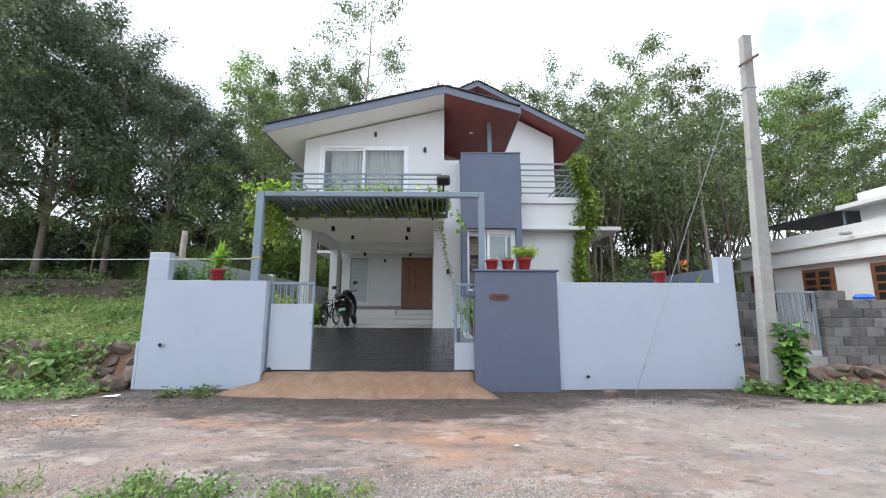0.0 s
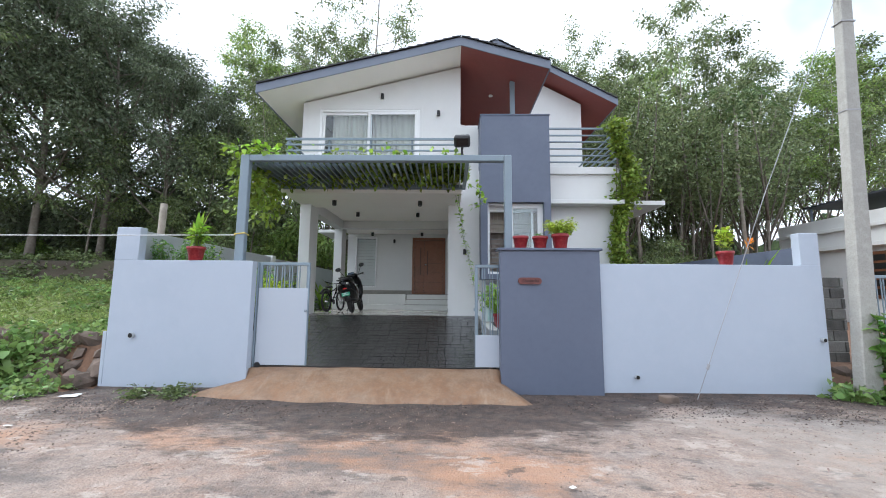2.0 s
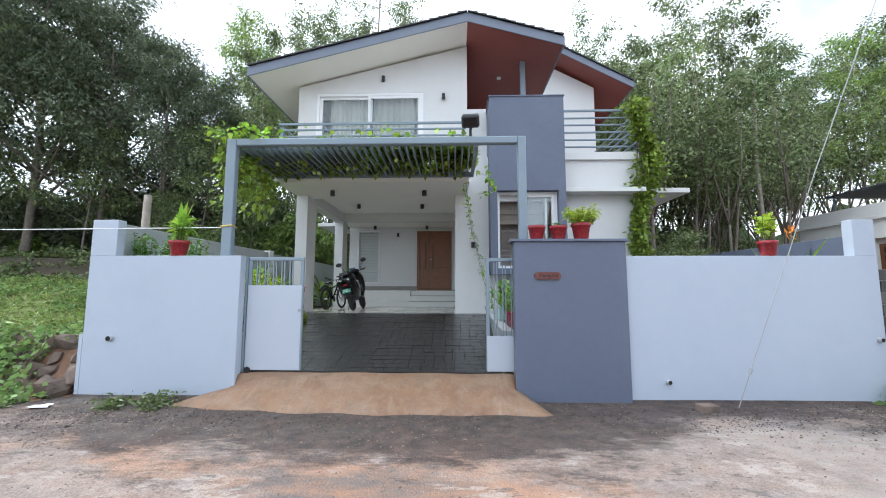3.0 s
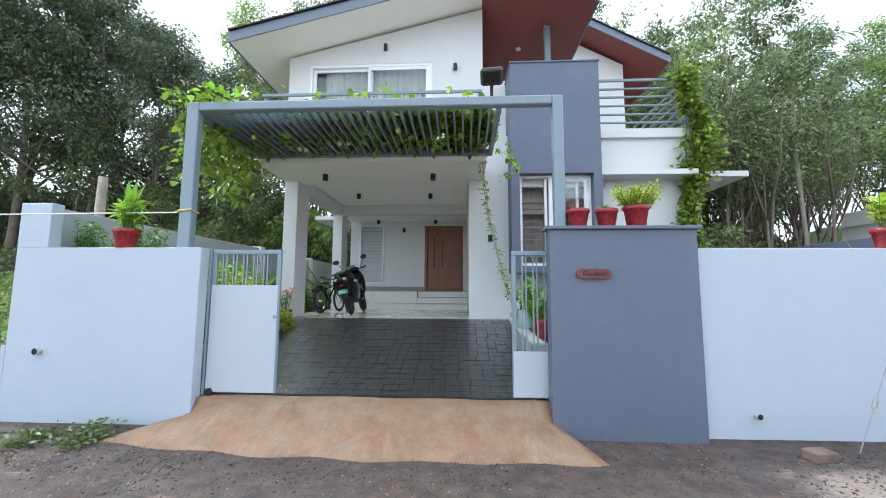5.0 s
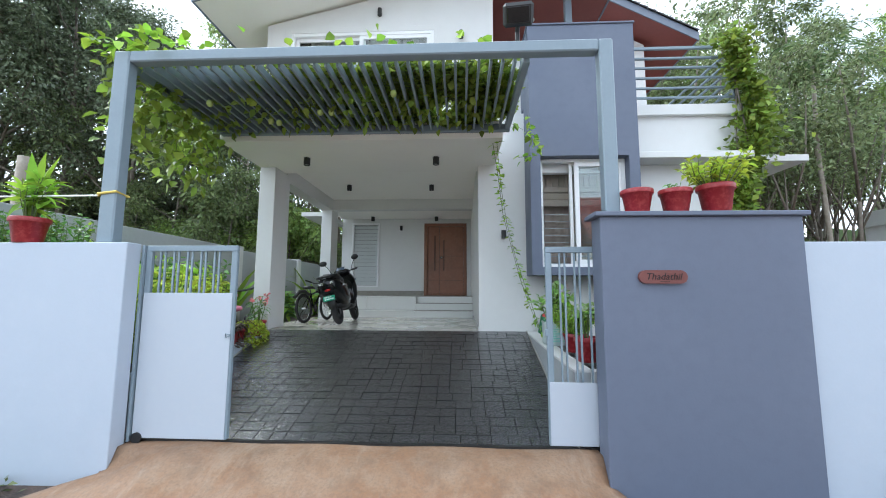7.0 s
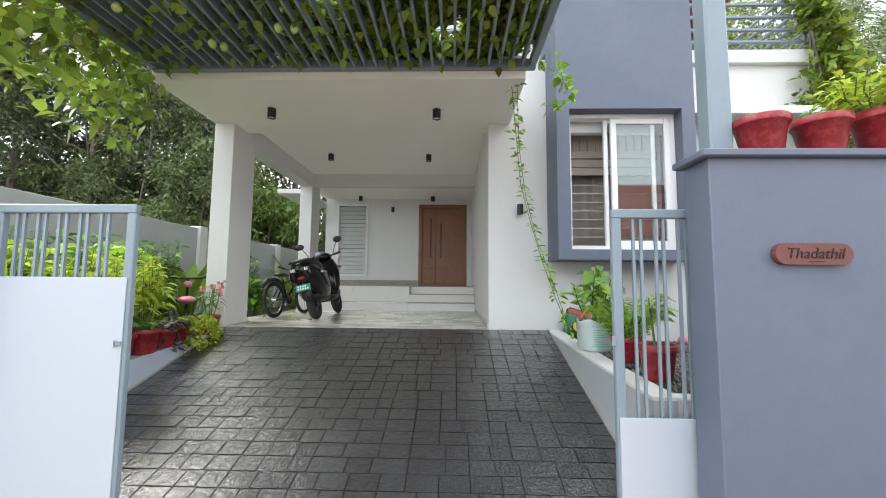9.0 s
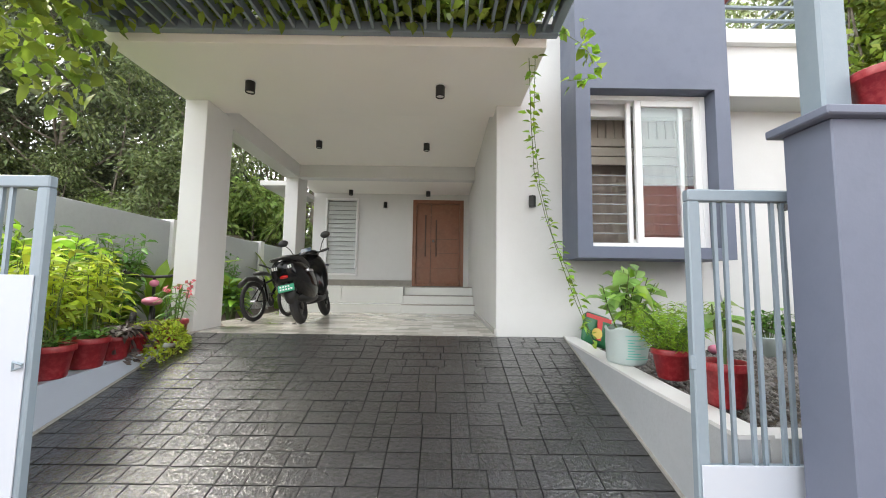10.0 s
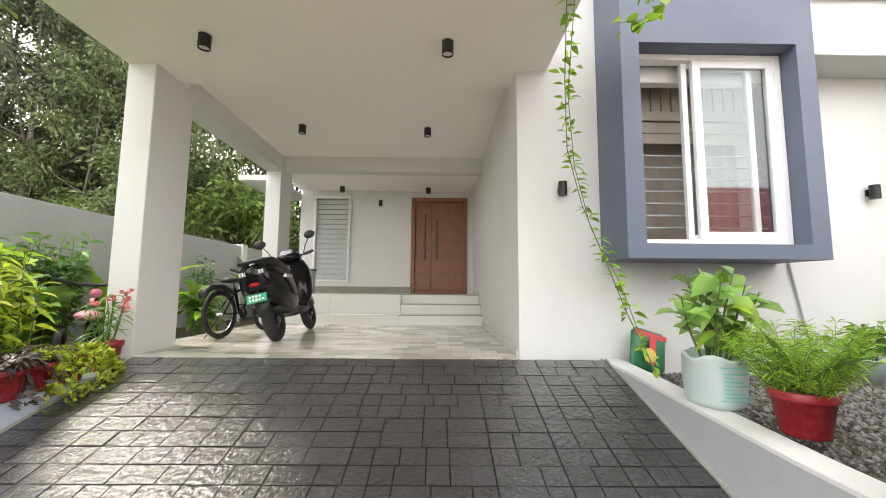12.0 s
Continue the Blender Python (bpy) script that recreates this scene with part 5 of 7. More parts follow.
fl = thing("flood_light", pose(0.33, 7.66, 4.04), "black floodlight on a bracket above the pergola beam", "lamp")
part("bracket", tubes(([(0, 0, 0), (0, 0, 0.12), (0, -0.05, 0.16)], 0.022)), M_BLACK, fl)
bm = boxes((-0.14, 0.14, -0.10, 0.04, -0.10, 0.10), bevel=0.025)
bmesh.ops.transform(bm, matrix=pose(0, -0.06, 0.26, 38, 0, -6), verts=bm.verts)
part("housing", bm, M_BLACK, fl)
bm = boxes((-0.10, 0.10, -0.106, -0.098, -0.065, 0.065), bevel=0.003)
bmesh.ops.transform(bm, matrix=pose(0, -0.06, 0.26, 38, 0, -6), verts=bm.verts)
part("lens", bm, M_GLOSSBLACK, fl)

# name plaque
pq = thing("name_plaque", pose(1.455, 7.478, 1.82), "red-brown rounded wooden name plaque on the pillar", "sign")
bm = bmesh.new()
outline = [(0.14 + 0.055 * math.cos(a), 0.055 * math.sin(a)) for a in np.linspace(-math.pi / 2, math.pi / 2, 9)] + [(-0.14 + 0.055 * math.cos(a), 0.055 * math.sin(a)) for a in np.linspace(math.pi / 2, 3 * math.pi / 2, 9)]
extrude_xz(bm, outline, -0.032, 0.0)
part("board", bm, M_PLAQUE, pq)
fc = bpy.data.curves.new("lettering", "FONT")
fc.body, fc.size, fc.shear, fc.extrude, fc.align_x, fc.align_y = "Thadathil", 0.078, 0.25, 0.0015, "CENTER", "CENTER"
tmp = bpy.data.objects.new("lettering", fc)
tm = bpy.data.meshes.new_from_object(tmp)
bpy.data.objects.remove(tmp)
tm.materials.append(M_LETTER)
lt = new("lettering", tm)
lt.parent = pq
lt.matrix_local = pose(0, -0.0335, 0, 90, 0, 0)
part("underline", boxes((-0.03, 0.05, -0.034, -0.032, -0.042, -0.038)), M_LETTER, pq)


def wall_pipe(x, z, r=0.045):
    d = thing("drain_pipe", pose(x, 7.53, z), "short plastic drain pipe through the boundary wall", "pipe", "drain pipes in the wall")
    bm = bmesh.new()
    lathe(bm, [(r, 0.0), (r, -0.06), (r * 0.86, -0.06), (r * 0.86, 0.0)], 16, (0, 0, 0), "y")
    part("spout", bm, M_PALEGREY, d)
    # black disc just inside the mouth paints the shade of the hollow pipe
    part("bore_shade_disc", lathe(bmesh.new(), [(0, -0.055), (r * 0.86, -0.055)], 16, (0, 0, 0), "y"), M_BORESHADE, d)


wall_pipe(-5.20, 0.86)
wall_pipe(3.17, 0.28, 0.035)
wall_pipe(6.20, 0.90, 0.035)
cb = thing("cement_block", pose(3.45, 7.12, 0.0, 0, 0, 8), "broken dark cement block at the foot of the wall", "block")
part("body", boxes((-0.12, 0.12, -0.08, 0.08, -0.01, 0.09), bevel=0.012), M_ROCK, cb)

# ---------- street pole, guy and rope ----------
pole = thing("utility_pole", pose(6.64, 7.33, 0), "weathered concrete utility pole leaning slightly", "pole")
bm = bmesh.new()
pv = []
for z, w, d, dx in ((-0.2, 0.15, 0.10, -0.01), (3.5, 0.125, 0.085, 0.15), (7.55, 0.095, 0.07, 0.34)):
    pv.append([bm.verts.new((dx + sx * w, sy * d, z)) for sx, sy in ((-1, -0.8), (-0.9, -1), (0.9, -1), (1, -0.8), (1, 0.8), (0.9, 1), (-0.9, 1), (-1, 0.8))])
for a, b in zip(pv, pv[1:]):
    for i in range(8):
        bm.faces.new((a[i], a[(i + 1) % 8], b[(i + 1) % 8], b[i]))
bm.faces.new(pv[-1])
part("shaft", bm, M_CEMENT, pole)
bm = boxes((-0.30, 0.22, -0.13, -0.08, -0.025, 0.025), bevel=0.004)
bmesh.ops.transform(bm, matrix=pose(0.31, 0, 6.93, 0, -33, 0), verts=bm.verts)
part("crossarm", bm, M_BROWNWIN, pole, "rusty angle-iron crossarm")
for z, dx in ((6.3, 0.28), (4.7, 0.205), (1.9, 0.075)):
    part("band", boxes((dx - 0.125, dx + 0.125, -0.088, 0.088, z, z + 0.02)), M_WIRE, pole)
guy = thing("guy_wire", pose(0, 0, 0), "thin stay wire from the pole to the ground", "wire")
part("wire", tubes(([(3.99, 7.3, 0.0), (5.3, 7.31, 3.27), (6.86, 7.31, 6.9)], 0.006), n=6), M_WIRE, guy)
part("turnbuckle", tubes(([(4.17, 7.3, 0.45), (4.2, 7.3, 0.53)], 0.022), n=8), M_WIRE, guy)
rp = thing("rope", pose(0, 0, 0), "pale nylon line tied to the pergola post", "rope")
part("line", tubes(([(-3.63, 7.585, 2.58), (-6.5, 7.50, 2.545), (-9.5, 7.45, 2.53), (-16, 7.4, 2.56)], 0.008), n=6), M_UPVC, rp)
dp = thing("wall_drain", pose(0, 0, 0), "thin grey pipe running down the front wall", "pipe")
part("pipe", tubes(([(2.60, 10.505, 1.95), (2.78, 10.505, 0.96)], 0.010), n=8), M_PALEGREY, dp)

# ---------- neighbouring plot ----------
bw = thing("block_wall", pose(0, 0, 0), "unplastered cement block wall and gate pier", "wall", "", "structure")
bmesh_block = boxes((0, 0.385, 0, 0.18, 0, 0.185), bevel=0.008)
blk = bpy.data.meshes.new("block")
bmesh_block.to_mesh(blk)
bmesh_block.free()
blk.materials.append(M_BLOCK)


def lay_blocks(parent, x0, x1, y, z0, courses, half):
    for c in range(courses):
        x = x0 - (0.2 if (c + half) % 2 else 0)
        while x < x1 - 0.05:
            xa, xb = max(x, x0), min(x + 0.395, x1)
            if xb - xa > 0.06:
                o = new("block", blk)
                o.parent = parent
                o.matrix_local = pose(xa, y + rnd.uniform(-0.008, 0.008), z0 + c * 0.2) @ Matrix.Diagonal(((xb - xa - 0.01) / 0.385, 1, 1, 1))
            x += 0.395


lay_blocks(bw, 8.62, 9.2, 8.14, 0.42, 8, 0)
lay_blocks(bw, 9.2, 14.0, 8.2, 0.42, 7, 1)
lay_blocks(bw, 6.35, 7.60, 8.5, 0.38, 8, 1)
structure("block_wall_mortar", boxes((8.63, 9.19, 8.16, 8.30, 0.2, 1.98), (9.2, 14.0, 8.22, 8.36, 0.2, 1.79), (6.36, 7.59, 8.52, 8.66, 0.2, 1.95), (7.6, 8.62, 8.16, 8.36, 0.2, 0.58)), M_CEMENT, "mortar core of the block wall", "wall")
ng = gate("neighbour_gate", 7.62, 8.58, 8.24, 0.60, 0.72, 2.0, "weathered grey barred steel gate in the block wall", True, True)
tarp = thing("blue_bundle", pose(9.75, 8.28, 1.82), "blue plastic bundle on the block wall", "bundle")
part("sheet", lathe(bmesh.new(), [(0.17, 0.0), (0.19, 0.05), (0.13, 0.11), (0, 0.13)], 10), M_BLUE, tarp)

NH = 1.58
nh = thing("neighbour_house", pose(0.25 * (1 - NH), -0.35 * (1 - NH), 1.56 * (1 - NH)) @ Matrix.Diagonal((NH, NH, NH, 1)), "white flat-roofed house with brown windows", "house")
for b_ in ((12.0, 12.2, 6.0, 14.5, 0.3, 4.02), (12.2, 19.0, 14.3, 14.5, 0.3, 4.02), (12.2, 19.0, 6.0, 6.2, 0.3, 4.02)):
    part("wall", boxes(b_), M_WHITE, nh)
part("band", boxes((11.82, 12.0, 6.0, 14.7, 3.0, 3.12), (11.9, 12.0, 6.0, 14.5, 3.56, 3.66), bevel=0.004), M_WHITE, nh)
part("roof", boxes((12.2, 19.0, 6.2, 14.3, 3.5, 3.6)), M_CEMENT, nh)
part("upper_block", boxes((12.6, 19.0, 5.0, 10.6, 3.6, 5.0), (12.2, 19.0, 5.0, 10.9, 4.55, 4.68), bevel=0.004), M_WHITE, nh)
shed = part("canopy", boxes((12.3, 17.0, 10.9, 13.8, 4.55, 4.60)), M_ROOFSHEET, nh, "dark sheet metal canopy")
for i in range(10):
    part("rib", boxes((12.3, 17.0, 10.95 + i * 0.31, 10.99 + i * 0.31, 4.60, 4.63)), M_ROOFSHEET, shed)
for y in (10.95, 13.7):
    part("canopy_post", boxes((12.5, 12.55, y, y + 0.05, 3.6, 4.55)), M_STEEL, nh)
for y in (9.0, 11.0, 13.1):
    w = part("window", boxes((11.95, 12.0, y, y + 1.0, 1.55, 2.85), bevel=0.004), M_BROWNWIN, nh, "brown wooden shuttered window")
    for k in range(2):
        for j in range(5):
            part("pane", boxes((11.942, 11.951, y + 0.12 + k * 0.44, y + 0.44 + k * 0.44, 1.65 + j * 0.235, 1.82 + j * 0.235)), M_BLACK, w)
part("spout", tubes(([(11.9, 10.3, 3.75), (11.6, 10.3, 3.72)], 0.05)), M_CEMENT, nh)

# house across the lane, behind the walk (it shows in the window glass)
oh = thing("red_roofed_house", pose(0, 0, 0), "two-storey white house with a red tiled roof across the lane", "house")
part("wall", boxes((8.0, 20.0, -14.0, -7.0, -0.1, 4.2)), M_WHITE, oh)
bm = bmesh.new()
extrude_yz(bm, [(-15, 4.1), (-10.5, 8.2), (-6.0, 4.3), (-6.0, 4.1), (-10.5, 8.0), (-15, 3.9)], 7.4, 20.6)
part("roof", bm, M_REDROOF, oh)
part("balcony_slab", boxes((9.0, 19.0, -7.0, -5.6, 3.0, 3.15)), M_WHITE, oh)
for k in range(26):
    part("baluster", boxes((9.1 + k * 0.39, 9.14 + k * 0.39, -5.68, -5.64, 3.15, 4.0)), M_WHITE, oh)
part("balcony_rail", boxes((9.0, 19.0, -5.70, -5.62, 4.0, 4.07)), M_WHITE, oh)
for x in (9.2, 12.4, 15.6, 18.8):
    part("porch_post", boxes((x - 0.12, x + 0.12, -5.9, -5.66, -0.1, 3.0)), M_WHITE, oh)
for x in (9.8, 13.0, 16.2):
    part("window", boxes((x, x + 1.4, -7.0, -6.95, 0.9, 2.4)), M_BROWNWIN, oh)

# ---------- plants ----------
def blades(rs, bases, azim, length, width, arch, rise, seg=5):
    """Long folded leaves: each rises from its base, then arches over."""
    vs, fs, k = [], [], 0
    for b, a, ln, w, ar, ri in zip(bases, azim, length, width, arch, rise):
        out, side = np.array([math.cos(a), math.sin(a), 0]), np.array([-math.sin(a), math.cos(a), 0])
        p = np.array(b, float)
        ang = ri
        pts = []
        for i in range(seg + 1):
            s = i / seg
            wd = w * (math.sin(math.pi * min(0.999, 0.16 + 0.84 * s)) ** 0.7) * (1 if i < seg else 0.05)
            d = out * math.cos(ang) + np.array([0, 0, 1]) * math.sin(ang)
            up = -out * math.sin(ang) + np.array([0, 0, 1]) * math.cos(ang)
            pts += [p - side * wd / 2 + up * wd * 0.16, p, p + side * wd / 2 + up * wd * 0.16]
            p = p + d * ln / seg
            ang -= ar / seg
        vs += pts
        for i in range(seg):
            o = k + i * 3
            fs += [(o, o + 1, o + 4, o + 3), (o + 1, o + 2, o + 5, o + 4)]
        k += 3 * (seg + 1)
    return np.array(vs), np.array(fs)


def rosette(rs, n, r0, ln, w, arch=1.6, rise=(0.7, 1.4), z=0.0, c=(0, 0)):
    az = np.arange(n) * 2.399 + rs.rand(n) * 0.5
    q = rs.rand(n)
    bases = np.stack([c[0] + r0 * np.cos(az) * rs.rand(n), c[1] + r0 * np.sin(az) * rs.rand(n), np.full(n, z)], 1)
    return blades(rs, bases, az, ln * (0.6 + 0.5 * rs.rand(n)), w * (0.7 + 0.5 * rs.rand(n)), arch * (0.6 + 0.7 * rs.rand(n)), rise[0] + (rise[1] - rise[0]) * q)


def stems(rs, n, spread, height, z=0.0, c=(0, 0), r=0.006):
    bm = bmesh.new()
    ends = []
    for i in range(n):
        a = rs.rand() * 6.28
        s = spread * math.sqrt(rs.rand())
        h = height * (0.7 + 0.35 * rs.rand())
        p0 = Vector((c[0] + 0.3 * s * math.cos(a), c[1] + 0.3 * s * math.sin(a), z))
        p1 = Vector((c[0] + 0.7 * s * math.cos(a), c[1] + 0.7 * s * math.sin(a), z + 0.55 * h))
        p2 = Vector((c[0] + s * math.cos(a + 0.2), c[1] + s * math.sin(a + 0.2), z + h))
        tube(bm, [p0, p1, p2], [r, r * 0.8, r * 0.4], 5, caps=False)
        ends.append((p0, p1, p2))
    return bm, ends


def leafy(rs, ends, per, ln, w, droop=0.25, start=0.25, lift=0.35):
    c, d, sz = [], [], []
    for p0, p1, p2 in ends:
        for k in range(per):
            s = start + (1 - start) * (k + rs.rand()) / per
            p = p0.lerp(p1, s * 2) if s < 0.5 else p1.lerp(p2, s * 2 - 1)
            a = k * 2.4 + rs.rand()
            c.append(tuple(p))
            d.append((math.cos(a), math.sin(a), lift + 0.5 * rs.normal()))
            sz.append(0.65 + 0.55 * rs.rand())
    sz = np.array(sz)
    if ln < 0.07:
        return leaf_cloud(c, d, ln * sz, w * sz, rs, 0.14, droop)
    return shaped_leaves(c, d, ln * sz, w * sz, rs, droop)


def pot_parts(t, r, h):
    prof = [(0, 0), (r * 0.66, 0), (r * 0.70, 0.01), (r * 0.90, h * 0.80), (r * 0.99, h * 0.81), (r, h * 0.83), (r, h * 0.98), (r * 0.97, h), (r * 0.90, h), (r * 0.88, h * 0.86)]
    bm = bmesh.new()
    lathe(bm, prof, 28)
    for v in bm.verts:
        rr = math.hypot(v.co.x, v.co.y)
        if rr > 0.01 and 0.005 < v.co.z < h * 0.8:
            k = 1 + 0.025 * math.sin(7 * math.atan2(v.co.y, v.co.x) + v.co.z / h * 5)
            v.co.x *= k
            v.co.y *= k
    part("pot", bm, M_POT, t, "red plastic flower pot", True)
    part("soil", lathe(bmesh.new(), [(0, h * 0.9), (r * 0.5, h * 0.89), (r * 0.88, h * 0.87)], 20), M_SOIL, t)


def potted(x, y, z, r, h, label, group="", turn=0):
    t = thing("potted_plant", pose(x, y, z, 0, 0, turn), label, "potted plant", group)
    pot_parts(t, r, h)
    return t


rs = np.random.RandomState(23)
CAPZ = 2.373
t = potted(1.335, 7.585, CAPZ, 0.135, 0.21, "red pot of bare soil on the grey pillar", "pots on the pillar")
t = potted(1.665, 7.585, CAPZ, 0.135, 0.21, "red pot with a small dry seedling on the pillar", "pots on the pillar")
bm, en = stems(rs, 6, 0.08, 0.08, 0.18)
part("stem", bm, M_STEM, t)
cloud("foliage", [leafy(rs, en, 8, 0.05, 0.02)], L_GREEN, t)
t = potted(2.01, 7.585, CAPZ, 0.148, 0.25, "red pot with a bushy lime-green fern on the pillar", "pots on the pillar")
bm, en = stems(rs, 48, 0.33, 0.29, 0.2)
part("stem", bm, M_STEM, t)
cloud("foliage", [leafy(rs, en, 15, 0.075, 0.032, 0.3, 0.2)], L_YELLOW, t)

t = potted(-4.29, 7.61, 2.131, 0.15, 0.24, "red pot with upright lime leaves on the boundary wall", "pots on the boundary wall")
bm, en = stems(rs, 15, 0.2, 0.4, 0.22)
part("stem", bm, M_STEM, t)
cloud("foliage", [leafy(rs, en, 9, 0.17, 0.045), rosette(rs, 6, 0.03, 0.62, 0.10, 0.3, (1.25, 1.54), 0.24)], L_LIME, t)
t = potted(4.80, 7.61, 2.121, 0.135, 0.23, "red pot with a mottled yellow-green plant on the wall", "pots on the boundary wall")
bm, en = stems(rs, 12, 0.13, 0.46, 0.18)
part("stem", bm, M_STEM, t)
cloud("foliage", [leafy(rs, en, 14, 0.10, 0.055)], L_YELLOW, t)


def bed_plant(x, y, z, label, group, chunks_leaf, stem_bm=None, extra=()):
    t = thing("garden_plant", pose(x, y, z), label, "plant", group)
    if stem_bm is not None:
        part("stem", stem_bm, M_STEM, t)
    for name, ch, m in chunks_leaf:
        ob = cloud(name, ch, m, t)
        if name == "flower":
            tagged(ob, kind="stuff")
    return t


# heliconia behind the wall, with orange flowers
bed_plant(5.75, 8.55, 0.93, "strap-leaved plant with orange flowers behind the wall", "", [("foliage", [rosette(rs, 9, 0.08, 1.75, 0.085, 0.5, (1.25, 1.5))], L_LIME),
          ("flower", [leaf_cloud(np.tile([[0.10, -0.1, 1.66]], (9, 1)) + rs.normal(size=(9, 3)) * 0.02, rs.normal(size=(9, 3)) + [0, 0, 0.7], 0.13, 0.045, rs)], L_ORANGE)])
# flowering bush and strap leaves behind the west wall
for x in (-5.2, -4.8, -4.45):
    bm, en = stems(rs, 30, 0.36, 1.62)
    bed_plant(x, 8.2, 0.9, "bushy green plant with small yellow flowers", "flowering bushes behind the wall", [("foliage", [leafy(rs, en, 44, 0.075, 0.035, 0.3, 0.45)], L_GREEN), ("flower", [leafy(rs, en[:9], 3, 0.05, 0.05, 0, 0.8)], L_YELLOW)], bm)
bed_plant(-3.85, 8.35, 0.9, "lime strap-leaved plant behind the wall", "", [("foliage", [rosette(rs, 12, 0.08, 1.45, 0.075, 0.55, (1.2, 1.5))], L_LIME)])

# row of pots on the west kerb
def kerb_w_z(y):
    return 0.88 + 0.12 * (y - 7.8) / 2.65


for i, (y, r, h, kind) in enumerate(((8.58, 0.15, 0.23, "croton"), (8.90, 0.15, 0.24, "croton"), (9.20, 0.15, 0.24, "croton"), (9.48, 0.12, 0.20, "purple"), (9.71, 0.11, 0.19, "purple"), (9.93, 0.11, 0.2, "trail"), (10.24, 0.12, 0.24, "rose"))):
    lab = {"croton": "red pot with tall yellow-green leaves on the planter kerb", "purple": "red pot with striped purple trailing leaves on the kerb", "trail": "red pot with lime creeper spilling over the kerb", "rose": "red pot with slender green leaves and pink flowers"}[kind]
    t = potted(-3.41, y, kerb_w_z(y), r, h, lab, "pots along the planter kerb", 0 if kind in ("trail", "purple") else 37 * i)
    if kind == "croton":
        bm, en = stems(rs, 7, 0.17, 0.72, 0.18)
        part("stem", bm, M_STEM, t)
        cloud("foliage", [leafy(rs, en, 17, 0.17, 0.045, 0.35, 0.3)], L_YELLOW, t)
        cloud("low_foliage", [leafy(rs, stems(rs, 8, 0.16, 0.15, 0.18)[1], 8, 0.08, 0.04)], L_GREEN, t)
    elif kind == "purple":
        cloud("foliage", [leafy(rs, stems(rs, 16, 0.19, 0.13, 0.15)[1], 9, 0.10, 0.04, 0.7)], L_PURPLE, t)
        c = np.stack([rs.normal(size=18) * 0.05 + 0.14, rs.normal(size=18) * 0.07, 0.12 - rs.rand(18) * 0.18], 1)
        tagged(cloud("trailing_shoot", [leaf_cloud(c, rs.normal(size=(18, 3)) + [0.3, 0, -0.5], 0.09, 0.035, rs)], L_PURPLE, t), kind="stuff")
    elif kind == "trail":
        n = 1500
        a, s = rs.rand(n) * 6.28, rs.rand(n)
        c = np.stack([0.10 + 0.13 * np.cos(a) * (0.5 + s), 0.3 * np.sin(a) * (0.6 + 0.5 * s), 0.23 - 0.46 * s * (np.cos(a) > -0.2) * (0.5 + 0.5 * np.sin(a * 3) ** 2)], 1)
        cloud("foliage", [leaf_cloud(c, rs.normal(size=(n, 3)) + [0.3, 0, -0.3], 0.05, 0.026, rs)], L_YELLOW, t)
    else:
        bm, en = stems(rs, 9, 0.16, 0.42, 0.18)
        part("stem", bm, M_STEM, t)
        cloud("foliage", [leafy(rs, en, 9, 0.15, 0.022, 0.5)], L_GREEN, t)
        cl = np.concatenate([np.array(e[2])[None] + rs.normal(size=(12, 3)) * 0.016 for e in en[:4]])
        tagged(cloud("flower", [leaf_cloud(cl, rs.normal(size=(len(cl), 3)), 0.045, 0.045, rs)], L_PINK, t), kind="stuff")

# planting behind the pots
spec = []
for i in range(7):
    spec.append((-3.75 - 0.28 * rs.rand(), 8.1 + i * 0.32, "yellow"))
for i in range(9):
    spec.append((-4.25 - 0.5 * rs.rand(), 8.1 + i * 0.30, "broad"))
for i in range(8):
    spec.append((-4.9 - 0.35 * rs.rand(), 8.5 + i * 0.42, "green"))
for x, y, kind in ((-4.65, 10.9, "dumb"), (-4.6, 10.2, "dumb"), (-4.1, 12.6, "dumb"), (-4.5, 13.4, "dumb"), (-5.0, 11.4, "green"), (-5.1, 14.4, "green"), (-4.4, 15.6, "dumb"), (-5.0, 16.6, "banana"), (-4.5, 17.4, "banana"), (-5.2, 12.4, "banana")):
    spec.append((x, y, kind))
for x, y, kind in spec:
    if kind == "yellow":
        bm, en = stems(rs, 7, 0.22, 1.0)
        bed_plant(x, y, 0.9, "upright shrub with yellow-green leaves in the bed", "planting along the side wall", [("foliage", [leafy(rs, en, 22, 0.17, 0.045, 0.35, 0.25)], L_YELLOW)], bm)
    elif kind == "broad":
        bm, en = stems(rs, 7, 0.24, 1.2)
        bed_plant(x, y, 0.9, "leafy shrub with broad lime leaves in the bed", "planting along the side wall", [("foliage", [leafy(rs, en, 16, 0.24, 0.08, 0.4, 0.25), rosette(rs, 7, 0.1, 0.8, 0.09, 1.2)], L_LIME)], bm)
    elif kind == "green":
        bm, en = stems(rs, 9, 0.28, 1.3)
        bed_plant(x, y, 0.9, "tall green shrub against the side wall", "planting along the side wall", [("foliage", [leafy(rs, en, 26, 0.17, 0.05, 0.35, 0.3)], L_GREEN)], bm)
    elif kind == "dumb":
        bm, en = stems(rs, 4, 0.12, 0.75, r=0.018)
        bed_plant(x, y, 0.9, "dumb cane with large mottled leaves", "planting along the side wall", [("foliage", [leafy(rs, en, 10, 0.34, 0.15, 0.35, 0.35)], L_GREEN), ("pale_leaf", [leafy(rs, en, 5, 0.30, 0.13, 0.35, 0.4)], L_LIME)], bm)
    else:
        bed_plant(x, y, 0.9, "clump of long arching banana-like leaves", "planting along the side wall", [("foliage", [rosette(rs, 9, 0.1, 1.9, 0.24, 1.1, (1.1, 1.5))], L_LIME)])

